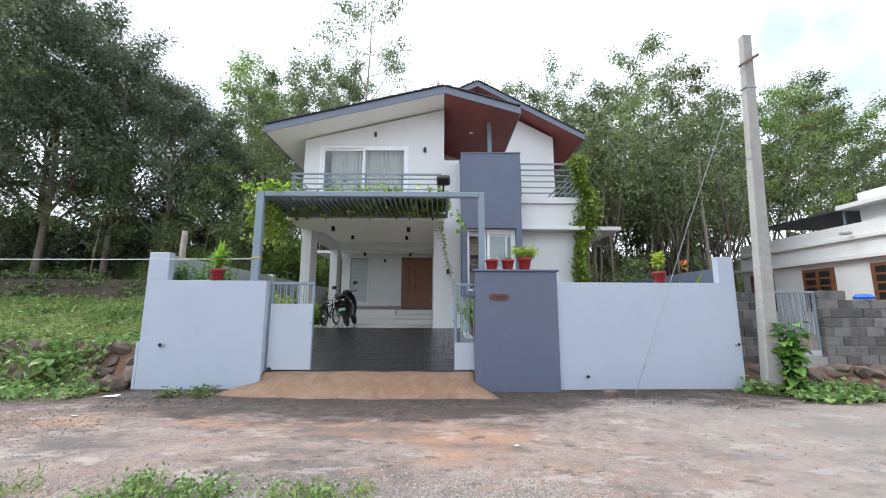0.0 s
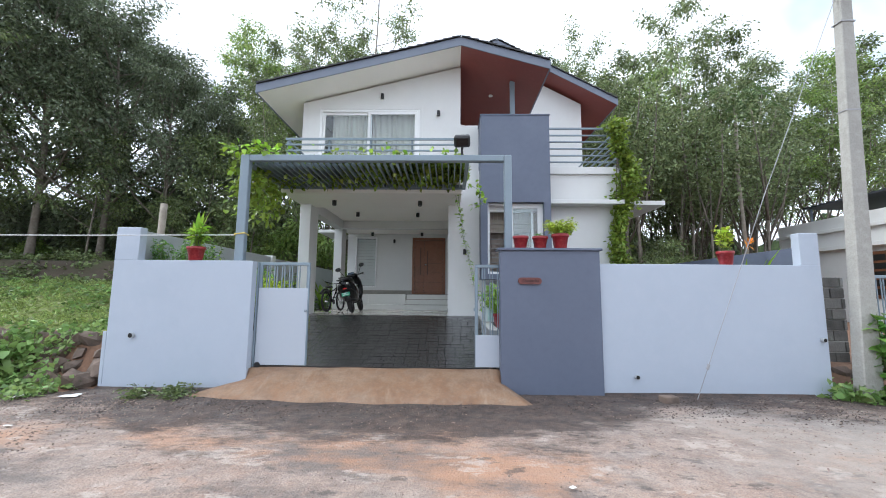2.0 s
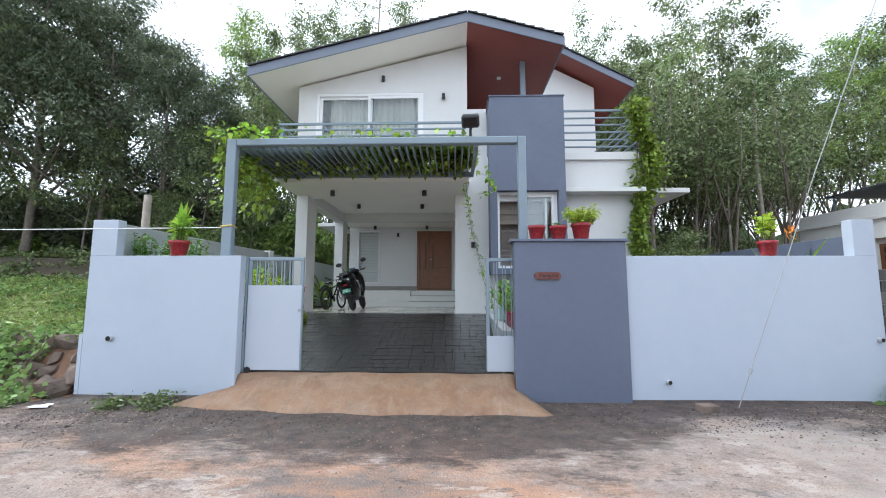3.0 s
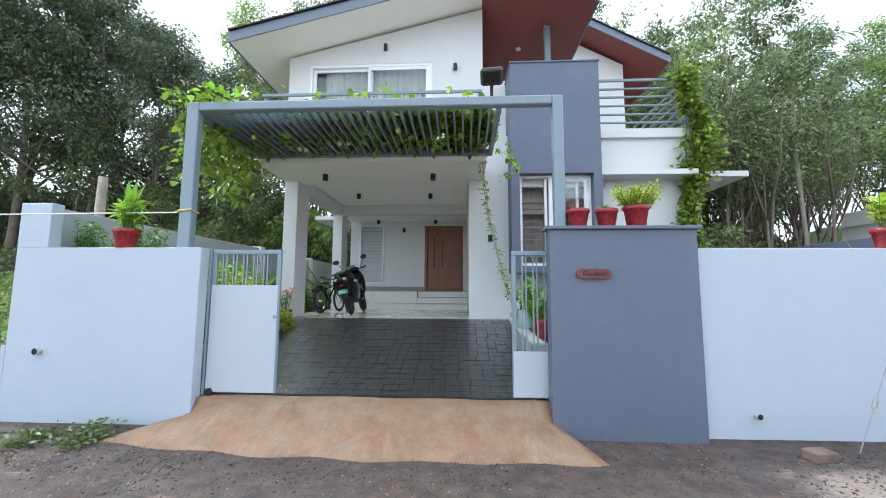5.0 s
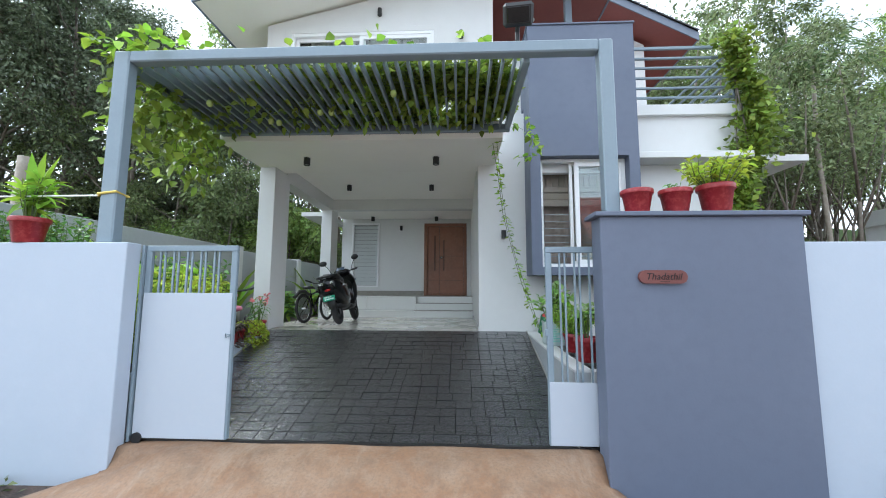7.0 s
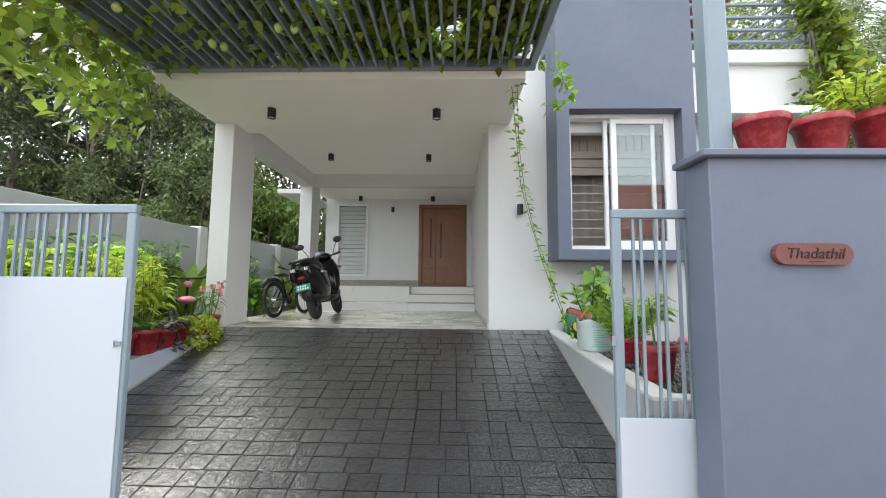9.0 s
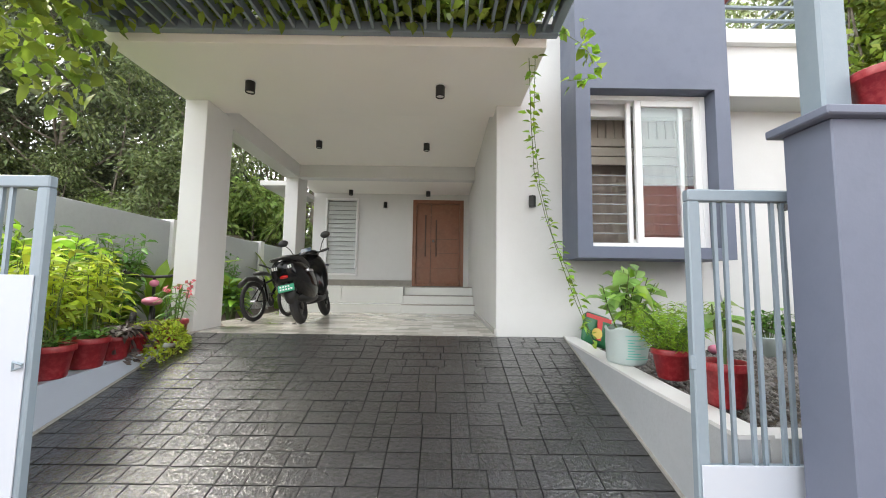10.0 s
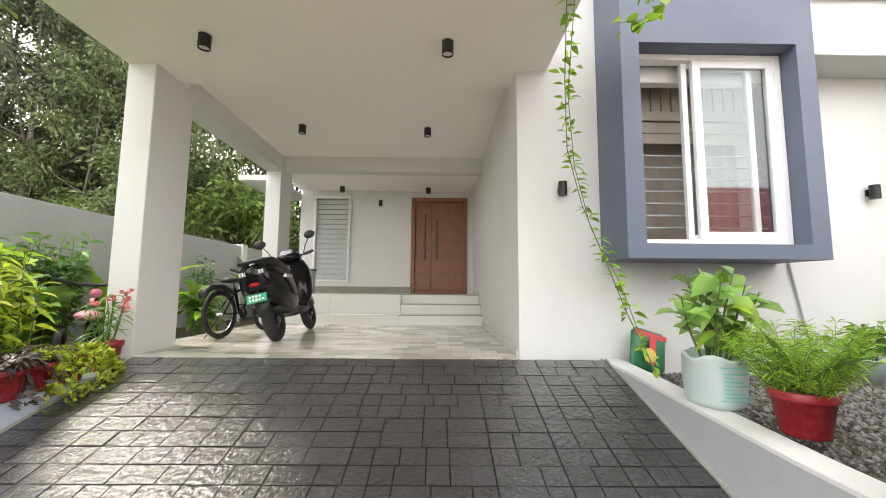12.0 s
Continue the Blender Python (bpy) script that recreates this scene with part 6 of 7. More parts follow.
# east bed: sack planter and pots
sk = thing("sack_planter", pose(1.0, 9.30, 1.02), "white woven sack planter with broad green leaves", "planter")
bm = bmesh.new()
lathe(bm, [(0, 0), (0.14, 0.0), (0.155, 0.03), (0.165, 0.16), (0.17, 0.25), (0.176, 0.27), (0.172, 0.29), (0.16, 0.285), (0.15, 0.26), (0, 0.24)], 26)
for v in bm.verts:
    a = math.atan2(v.co.y, v.co.x)
    k = 1 + 0.05 * math.sin(3 * a + v.co.z * 9) + 0.025 * math.sin(9 * a + v.co.z * 25)
    v.co.x, v.co.y = v.co.x * k, v.co.y * k
    v.co.z += 0.015 * math.sin(5 * a) * (v.co.z > 0.2)
part("sack", bm, M_BAG, sk, smooth=True)
bm = bmesh.new()
for j, (z0, z1, k0, k1) in enumerate([(0.055, 0.062, 0, 1), (0.235, 0.242, 0, 1)] + [(0.075 + i * 0.021, 0.083 + i * 0.021, 0.08, 0.85 - 0.25 * (i % 3)) for i in range(7)]):
    a0, a1 = -2.15 + 1.0 * k0 + 0.1, -2.15 + 1.0 * k1 + 0.1
    prev = None
    for i in range(9):
        a = a0 + (a1 - a0) * i / 8
        rr = 0.183 + 0.004 * math.sin(3 * a)
        cur = [bm.verts.new((rr * math.cos(a), rr * math.sin(a), z)) for z in (z0, z1)]
        if prev:
            bm.faces.new((prev[0], cur[0], cur[1], prev[1]))
        prev = cur
part("print", bm, M_TEAL, sk, "teal printed panel and bars")
bm, en = stems(rs, 9, 0.26, 0.52, 0.24, r=0.008)
part("stem", bm, M_STEM, sk)
cloud("foliage", [leafy(rs, en, 4, 0.21, 0.16, 0.4, 0.3, 0.1), leafy(rs, en, 7, 0.10, 0.075, 0.3, 0.3)], L_PALE, sk)
cloud("pale_leaf", [leafy(rs, en[:5], 4, 0.15, 0.10, 0.5, 0.1, -0.1)], L_LIME, sk)

t = potted(1.13, 8.88, 0.995, 0.14, 0.215, "red pot with feathery fern and strap leaves on the kerb", "pots in the east bed")
bm, en = stems(rs, 52, 0.32, 0.36, 0.17, r=0.0022)
part("stem", bm, M_STEM, t)
cloud("foliage", [leafy(rs, en, 75, 0.06, 0.007, 0.2, 0.15)], L_LIME, t)
cloud("strap_leaf", [rosette(rs, 8, 0.07, 0.46, 0.055, 0.8, (0.6, 1.2), 0.21)], L_GREEN, t)
t = potted(1.08, 8.29, 0.985, 0.132, 0.25, "red pot with a thin-stemmed broad-leaved seedling", "pots in the east bed")
bm, en = stems(rs, 2, 0.05, 0.5, 0.22, r=0.010)
part("stem", bm, M_STEM, t)
cloud("foliage", [leafy(rs, en, 6, 0.18, 0.12, 0.25, 0.4, 0.2)], L_PALE, t)
tb = thing("tub_planter", pose(2.9, 10.15, 0.932) @ Matrix.Diagonal((0.8, 0.8, 0.8, 1)), "pale blue plastic tub with a leafy green plant on the gravel", "planter")
part("tub", lathe(bmesh.new(), [(0, 0), (0.12, 0), (0.15, 0.24), (0.158, 0.25), (0.15, 0.26), (0.14, 0.25), (0.13, 0.2)], 22), M_BAG, tb, smooth=True)
part("soil", lathe(bmesh.new(), [(0, 0.215), (0.135, 0.21)], 18), M_SOIL, tb)
bm, en = stems(rs, 10, 0.2, 0.4, 0.2)
part("stem", bm, M_STEM, tb)
cloud("foliage", [leafy(rs, en, 14, 0.13, 0.05, 0.3)], L_GREEN, tb)
for x, y in ((3.3, 10.2), (3.75, 10.05), (4.0, 9.6)):
    bm, en = stems(rs, 9, 0.22, 0.5)
    bed_plant(x, y, 0.932, "low leafy green plant growing by the house wall", "plants by the house wall", [("foliage", [leafy(rs, en, 14, 0.13, 0.06, 0.3)], L_GREEN)], bm)
pk = thing("printed_packet", pose(1.13, 10.32, 0.99, -14, 16, 8), "green and red printed plastic packet leaning on the wall", "packet")
bm = boxes((-0.17, 0.17, -0.045, 0.045, 0, 0.36), bevel=0.04)
for v in bm.verts:
    v.co.y *= 1.25 - 1.6 * abs(v.co.z - 0.18) / 0.36
part("pouch", bm, M_DKGREENPACK, pk, smooth=True)
part("red_print", boxes((-0.155, 0.155, -0.032, -0.026, 0.29, 0.335), (-0.03, 0.03, -0.062, -0.055, 0.06, 0.29)), M_REDPACK, pk, "red printed band")
part("yellow_print", lathe(bmesh.new(), [(0, -0.064), (0.06, -0.062), (0.062, -0.056)], 16, (-0.02, 0, 0.13), "y"), M_ROPE, pk, "round yellow print")
toy = thing("pink_bag", pose(2.4, 10.25, 0.935), "crumpled pink plastic bag on the gravel", "bag")
bm = bmesh.new()
bmesh.ops.create_icosphere(bm, subdivisions=2, radius=0.065)
for v in bm.verts:
    v.co *= 1 + 0.25 * noise.noise(v.co * 17)
    v.co.z = max(v.co.z * 0.8 + 0.05, 0)
part("film", bm, M_PINKPLASTIC, toy, smooth=True)
mh = thing("manhole_cover", pose(2.6, 8.6, 0.932), "red painted square cover on the gravel", "cover")
part("slab", boxes((-0.3, 0.3, -0.3, 0.3, 0, 0.05), bevel=0.006), M_POT, mh)

# ---------- climbers ----------
vt = thing("wall_climber", pose(0, 0, 0), "dense leafy climber hanging down the house corner", "climber")
n = 3600
s = rs.rand(n)
zc = 5.95 - 4.2 * s
xc = 4.24 + 0.22 * np.sin(zc * 1.7) * (s > 0.2) + 0.18 * s
wd = 0.24 * (0.75 + 0.4 * np.sin(zc * 3.1 + 1)) * (1 - 0.35 * (s > 0.75))
c = np.stack([xc + rs.normal(size=n) * wd * 0.62, 10.32 + rs.normal(size=n) * 0.10, zc + rs.normal(size=n) * 0.06], 1)
cloud("foliage", [leaf_cloud(c, rs.normal(size=(n, 3)) * [1, 0.7, 0.6] + [0, -0.5, -0.5], 0.13 * (0.6 + 0.7 * rs.rand(n)), 0.075 * (0.6 + 0.7 * rs.rand(n)), rs)], L_VINE, vt)
part("stem", tubes(([(4.1, 10.44, 0.95), (4.35, 10.42, 2.2), (4.45, 10.36, 3.4), (4.3, 10.3, 4.4), (4.2, 10.36, 5.6)], 0.014), ([(4.3, 10.44, 0.95), (4.5, 10.40, 2.6), (4.2, 10.36, 4.0), (4.3, 10.34, 5.8)], 0.011), n=6), M_BARK, vt)

pv = thing("pergola_climber", pose(0, 0, 0), "fruiting passion vine spread over the pergola", "climber")
n = 9000
u, v_ = rs.rand(n), rs.rand(n) ** 0.8
c = np.stack([-3.62 + 4.05 * u, 7.95 + 1.5 * v_, 4.02 + 0.07 * np.abs(rs.normal(size=n)) + 0.06 * np.sin(u * 21) * np.sin(v_ * 9)], 1)
keep = (np.sin(u * 13 + 1) * np.sin(v_ * 7 + u * 4) > -0.75) | (u < 0.3)
cloud("foliage", [leaf_cloud(c[keep], rs.normal(size=(keep.sum(), 3)) * [1, 1, 0.35], 0.13 * (0.6 + 0.7 * rs.rand(keep.sum())), 0.10 * (0.6 + 0.7 * rs.rand(keep.sum())), rs)], L_VINE, pv)
n = 260
u = rs.rand(n)
c = np.stack([-3.5 + 3.8 * u, 8.3 + 0.95 * rs.rand(n), 3.86 + 0.12 * rs.rand(n)], 1)
tagged(cloud("hanging_leaf", [shaped_leaves(c, rs.normal(size=(n, 3)) * [1, 1, 0.5] + [0, 0, -0.5], 0.10, 0.075, rs)], L_VINE, pv), kind="stuff")
n = 800
s = rs.rand(n) ** 0.9
c = np.stack([-3.7 + rs.normal(size=n) * 0.16, 7.8 + 1.5 * rs.rand(n), 4.25 - 1.25 * s * (0.45 + 0.55 * np.abs(np.sin(np.arange(n) * 0.37)))], 1)
cloud("side_foliage", [shaped_leaves(c, rs.normal(size=(n, 3)) + [-0.2, -0.4, -0.6], 0.12 * (0.6 + 0.7 * rs.rand(n)), 0.09 * (0.6 + 0.7 * rs.rand(n)), rs)], L_VINE, pv)
n = 90
c = np.stack([-4.0 + 1.1 * rs.rand(n), 7.55 + 0.4 * rs.rand(n), 4.06 + 0.2 * rs.rand(n)], 1)
c2 = np.stack([-2.4 + 2.6 * rs.rand(22), 7.6 + 0.3 * rs.rand(22), 4.07 + 0.16 * rs.rand(22)], 1)
tagged(cloud("top_shoot", [shaped_leaves(np.concatenate([c, c2]), rs.normal(size=(n + 22, 3)) + [0, -0.3, 0.4], 0.12, 0.09, rs)], L_LIME, pv), kind="stuff")
sp = []
for i in range(26):
    sp.append(([(-3.6 + 3.9 * rs.rand(), 7.9, 4.03), (-3.6 + 3.9 * rs.rand(), 8.6, 4.05), (-3.6 + 3.9 * rs.rand(), 9.4, 4.03)], 0.006))
tagged(part("stem", tubes(*sp, n=5), M_STEM, pv), kind="stuff")
for x, y, z in ((-1.9, 8.55, 3.83), (-1.78, 8.6, 3.85), (-2.6, 8.75, 3.82), (-2.52, 8.8, 3.82), (-0.95, 8.2, 3.86), (-3.62, 8.1, 3.5), (-3.7, 8.3, 3.35), (-3.6, 8.5, 3.7), (-3.66, 7.95, 3.62), (-3.1, 8.3, 3.84)):
    part("fruit", lathe(bmesh.new(), [(0, -0.042), (0.022, -0.036), (0.036, -0.012), (0.036, 0.012), (0.022, 0.034), (0, 0.04)], 12, (x, y, z)), M_FRUIT, pv, "round pale green fruit", True)

tv = thing("thin_climber", pose(0, 0, 0), "thin climber trailing from the canopy to the planter", "climber")
path = [(0.24, 9.5, 3.82), (0.36, 9.95, 3.4), (0.45, 10.2, 2.9), (0.57, 10.2, 2.4), (0.66, 9.97, 1.9), (0.78, 9.9, 1.5), (0.92, 9.8, 1.1)]
path2 = [(0.30, 9.5, 3.82), (0.40, 10.0, 3.3), (0.51, 10.2, 2.75), (0.64, 10.2, 2.2), (0.74, 9.93, 1.75), (0.95, 9.85, 1.05)]
loop1 = [(0.50, 9.45, 4.05), (0.72, 9.5, 3.95), (0.92, 9.5, 3.72), (0.80, 9.5, 3.60), (0.6, 9.5, 3.57)]
loop2 = [(0.72, 9.4, 4.15), (0.76, 9.45, 3.9), (0.83, 9.45, 3.7)]
part("stem", tubes((path, 0.004), (path2, 0.0035), (loop1, 0.003), (loop2, 0.003), n=5), M_STEM, tv)
c = []
for p in (path, path2):
    for a, b in zip(p, p[1:]):
        for k in range(15):
            c.append(np.array(a) + (np.array(b) - np.array(a)) * rs.rand() + rs.normal(size=3) * 0.015)
c = np.array(c)
top = []
for p in (loop1, loop2):
    for a, b in zip(p, p[1:]):
        for k in range(7):
            top.append(np.array(a) + (np.array(b) - np.array(a)) * rs.rand() + rs.normal(size=3) * 0.02)
top = np.array(top)
cloud("foliage", [shaped_leaves(c, rs.normal(size=(len(c), 3)) * [1.6, 0.6, 0.35] + [0.2, -0.3, 0.0], 0.085 * (0.7 + 0.6 * rs.rand(len(c))), 0.042 * (0.7 + 0.6 * rs.rand(len(c))), rs, 0.25), shaped_leaves(top, rs.normal(size=(len(top), 3)) + [0, -0.4, -0.4], 0.10 * (0.7 + 0.5 * rs.rand(len(top))), 0.085 * (0.7 + 0.5 * rs.rand(len(top))), rs, 0.2)], L_LIME, tv)

# ---------- palm and loose trees ----------
def palm(x, y, h, label):
    t = thing("palm_tree", pose(x, y, float(ground_height(x, y)) - 0.1), label, "tree")
    part("trunk", tubes(([(0, 0, 0), (0.05, 0, h * 0.3), (-0.05, 0.05, h * 0.65), (0.1, 0.05, h)], [0.13, 0.10, 0.09, 0.075]), n=9), M_BARKPALE, t, smooth=True)
    bmr = bmesh.new()
    c, d = [], []
    for i in range(15):
        a = i * 2.4 + rs.rand() * 0.4
        el = 1.2 - 1.5 * (i / 15)
        p = Vector((0.1, 0.05, h))
        pts = [p.copy()]
        ang = el
        for k in range(9):
            p = p + Vector((math.cos(a) * math.cos(ang), math.sin(a) * math.cos(ang), math.sin(ang))) * 0.30
            ang -= 0.19
            pts.append(p.copy())
            for sgn in (-1, 1):
                for q in range(3):
                    c.append(tuple(pts[-2].lerp(p, q / 3)))
                    d.append((-math.sin(a) * sgn + 0.5 * math.cos(a), math.cos(a) * sgn + 0.5 * math.sin(a), -0.35 + 0.25 * rs.normal()))
        tube(bmr, pts, [0.02] * 5 + [0.012] * 5, 4, caps=False)
    part("rib", bmr, M_STEM, t)
    cloud("frond", [leaf_cloud(c, d, 0.55, 0.045, rs, 0.05, 0.25)], L_PALM, t)


palm(15.6, 21.4, 11.6, "tall thin areca palm with a sparse crown")
palm(8.2, 27.5, 13.4, "coconut palm behind the roof")
palm(11.4, 29.0, 12.2, "coconut palm among the rubber trees")
ds = thing("dead_trunk", pose(-5.82, 8.7, float(ground_height(-5.82, 8.7))), "pale bare sawn-off trunk beyond the wall", "trunk")
part("trunk", tubes(([(0, 0, -0.2), (0.02, 0, 1.2), (0.06, 0, 3.38 - float(ground_height(-5.82, 8.7)))], [0.085, 0.075, 0.065]), n=10), M_BARKPALE, ds, smooth=True)

# ---------- verge ----------
rw = thing("rubble_wall", pose(0, 0, 0), "low dry wall of laterite rubble below the grass", "wall", "", "structure")
rocks = []
for i in range(6):
    bm = bmesh.new()
    bmesh.ops.create_icosphere(bm, subdivisions=1, radius=1.0)
    for v in bm.verts:
        v.co *= 1 + 0.5 * noise.noise(v.co * 1.1 + Vector((i * 7, 0, 0)))
        v.co = Vector((round(v.co.x * 2.2) / 2.2 * 0.5 + v.co.x * 0.5, v.co.y, round(v.co.z * 2) / 2 * 0.5 + v.co.z * 0.5))
    me = bpy.data.meshes.new("rock")
    bm.to_mesh(me)
    bm.free()
    me.materials.append(M_ROCK)
    rocks.append(me)
for i in range(120):
    k = i / 120
    x = -5.95 - 9.0 * k + rs.normal() * 0.1
    lay = i % 4
    o = new("rock", rocks[i % 6])
    o.parent = rw
    s_ = 0.12 + 0.10 * rs.rand()
    o.matrix_local = pose(x, 7.84 + 0.25 * math.sin(x * 1.3) + lay * 0.12, 0.08 + lay * 0.21, rs.rand() * 50, rs.rand() * 50, rs.rand() * 360) @ Matrix.Diagonal((s_ * 1.25, s_, s_ * 0.85, 1))
for i in range(16):
    o = new("rock", rocks[i % 6])
    o.parent = rw
    s_ = 0.10 + 0.09 * rs.rand()
    x = 6.95 + 2.6 * rs.rand()
    o.matrix_local = pose(x, 7.85 + 0.25 * rs.rand(), 0.12 + 0.22 * rs.rand(), rs.rand() * 50, 0, rs.rand() * 360) @ Matrix.Diagonal((s_ * 1.3, s_, s_ * 0.8, 1))


def scatter(name, n, fx, label, category, material, ln, w, up=0.6, per=5, spread=0.05, droop=0.2, seed=1):
    r2 = np.random.RandomState(seed)
    xy = fx(r2, n)
    z = ground_height(xy[:, 0], xy[:, 1])
    b = np.repeat(np.column_stack([xy, z]), per, 0)
    m_ = len(b)
    b[:, :2] += r2.normal(size=(m_, 2)) * spread
    b[:, 2] += np.abs(r2.normal(size=m_)) * spread * 0.9
    d = r2.normal(size=(m_, 3)) * [1, 1, 0.4] + [0, 0, up]
    sc = 0.5 + 0.9 * r2.rand(m_)
    o = cloud(name, [leaf_cloud(b, d, ln * sc, w * sc, r2, 0.15, droop)], material)
    return tagged(o, label, category, "", "stuff")


def rect(x0, x1, y0, y1):
    return lambda r2, n: np.column_stack([x0 + (x1 - x0) * r2.rand(n), y0 + (y1 - y0) * r2.rand(n)])


def ragged(x0, x1, y0, y1, edge=0.5):
    """Clumped scatter with thin, uneven edges."""
    def f(r2, n):
        k = max(3, n // 30)
        c = np.column_stack([x0 + (x1 - x0) * r2.rand(k), y0 + (y1 - y0) * r2.rand(k)])
        p = c[r2.randint(0, k, n)] + r2.normal(size=(n, 2)) * edge * 0.5
        return p
    return f


scatter("slope_grass", 5200, rect(-16, -5.85, 8.5, 14.2), "rough green grass on the bank", "grass", L_GRASS, 0.16, 0.022, 0.7, 4, 0.06, seed=3)
scatter("slope_weed", 800, ragged(-16, -5.9, 8.2, 14, 0.7), "low broad-leaved weeds on the bank", "weeds", L_WEED, 0.12, 0.08, 0.4, 6, 0.10, seed=4)
scatter("bank_weed", 700, ragged(-20, -5.9, 13.4, 17.0, 0.6), "dark leafy weeds under the trees", "weeds", L_BUSH, 0.16, 0.09, 0.6, 7, 0.16, seed=21)
scatter("verge_weed", 1300, ragged(-14, -6.0, 6.9, 8.5, 0.45), "creeping green weeds along the lane", "weeds", L_WEED, 0.085, 0.065, 0.5, 6, 0.10, seed=5)
scatter("wall_foot_weed", 70, ragged(-4.9, -4.0, 7.0, 7.4, 0.25), "dark low weeds at the foot of the wall", "weeds", L_BUSH, 0.08, 0.03, 0.4, 8, 0.07, seed=6)
scatter("pole_weed", 330, ragged(6.4, 8.4, 6.75, 7.5, 0.3), "low leafy weeds round the pole", "weeds", L_WEED, 0.12, 0.08, 0.5, 7, 0.09, seed=7)
scatter("lane_grass", 170, ragged(-4.4, -0.4, 2.9, 3.5, 0.26), "tufts of grass on the gravel verge", "grass", L_GRASS, 0.085, 0.011, 1.1, 7, 0.035, seed=8)
scatter("verge_clover", 300, ragged(-5.2, -0.8, 2.8, 3.45, 0.3), "low bright weeds among the gravel verge", "weeds", L_WEED, 0.05, 0.03, 0.8, 9, 0.05, seed=19)
scatter("corner_grass", 190, ragged(-6.4, -3.0, 3.0, 3.7, 0.3), "tufts of grass beside the lane", "grass", L_GRASS, 0.09, 0.013, 1.1, 7, 0.04, seed=9)
n = 5200
xw = -5.95 - 8.5 * rs.rand(n)
hw = rs.rand(n)
thick = np.sin(xw * 2.3) + np.sin(xw * 5.7 + 1) * 0.6 + rs.normal(size=n) * 0.5
kw = thick > 0.15
cw = np.stack([xw, 7.62 + 0.25 * np.sin(xw * 1.3) + 0.42 * hw + rs.normal(size=n) * 0.05, 0.05 + 0.95 * hw], 1)[kw]
tagged(cloud("rubble_weed", [leaf_cloud(cw, rs.normal(size=(len(cw), 3)) + [0, -0.9, 0.1], 0.11 * (0.5 + rs.rand(len(cw))), 0.085 * (0.5 + rs.rand(len(cw))), rs, 0.1, 0.2)], L_WEED), "creepers hanging over the rubble wall", "weeds", "", "stuff")
pc = thing("pole_creeper", pose(6.95, 7.2, 0.0), "big-leaved creeper climbing beside the pole", "climber")
bm, en = stems(rs, 7, 0.25, 1.35, 0, r=0.01)
tagged(part("stem", bm, M_STEM, pc), kind="stuff")
cloud("foliage", [leafy(rs, en, 19, 0.24, 0.20, 0.5, 0.05, 0.1)], L_GREEN, pc)
cc = thing("rubble_creeper", pose(-7.6, 7.55, 0.3), "big-leaved creeper on the rubble", "climber")
bm, en = stems(rs, 8, 0.4, 0.45, 0, r=0.008)
part("stem", bm, M_STEM, cc)
cloud("foliage", [leafy(rs, en, 7, 0.22, 0.2, 0.5, 0.2, 0.1)], L_WEED, cc)


def pebbles(name, n, fx, zf, size, material, label, category, seed):
    r2 = np.random.RandomState(seed)
    xy = fx(r2, n)
    z = zf(xy)
    base = np.array([[1, 0, 0], [-0.5, 0.87, 0], [-0.5, -0.87, 0], [0.1, 0.1, 0.75], [0, 0, -0.4]])
    tri = np.array([[0, 1, 3], [1, 2, 3], [2, 0, 3], [1, 0, 4], [2, 1, 4], [0, 2, 4]])
    a = r2.rand(n) * 6.28
    ca, sa = np.cos(a), np.sin(a)
    sc = size * (0.4 + 1.0 * r2.rand(n) ** 2)
    j = base[None] * (0.75 + 0.5 * r2.rand(n, 5, 1))
    vx = j[..., 0] * ca[:, None] - j[..., 1] * sa[:, None]
    vy = j[..., 0] * sa[:, None] + j[..., 1] * ca[:, None]
    v = np.stack([vx, vy, j[..., 2]], -1) * sc[:, None, None] + np.column_stack([xy, z])[:, None]
    f = tri[None] + 5 * np.arange(n)[:, None, None]
    o = cloud(name, [(v.reshape(-1, 3), f.reshape(-1, 3))], material)
    return tagged(o, label, category, "", "stuff")


gz = lambda xy: ground_height(xy[:, 0], xy[:, 1])
pebbles("bed_gravel", 15000, rect(1.0, 4.6, 8.02, 10.5), lambda xy: 0.932 + 0 * xy[:, 0], 0.022, M_GRAVEL, "dark loose gravel over the garden bed", "gravel", 31)
pebbles("west_gravel", 5000, rect(-4.4, -3.72, 10.5, 14.5), lambda xy: 0.90 + 0 * xy[:, 0], 0.03, M_GRAVEL, "dark gravel beside the porch", "gravel", 32)
pebbles("lane_gravel", 30000, ragged(-5.5, 1.6, 2.6, 3.45, 0.45), gz, 0.012, M_GRIT, "loose gravel along the lane", "gravel", 33)
pebbles("lane_stones", 9000, ragged(-9, 9, 1.5, 7.2, 0.6), gz, 0.012, M_PEBBLE, "small stones strewn over the lane", "gravel", 34)
pebbles("west_lane_gravel", 6500, ragged(-9, -4.2, 4.6, 7.0, 0.7), gz, 0.014, M_PEBBLE, "pale grit at the lane's edge", "gravel", 35)
pebbles("wall_foot_rubble", 5200, ragged(-5.4, 6.2, 6.3, 7.4, 0.34), gz, 0.015, M_DARKSTONE, "dark broken stones and soil lumps along the wall foot", "gravel", 36)
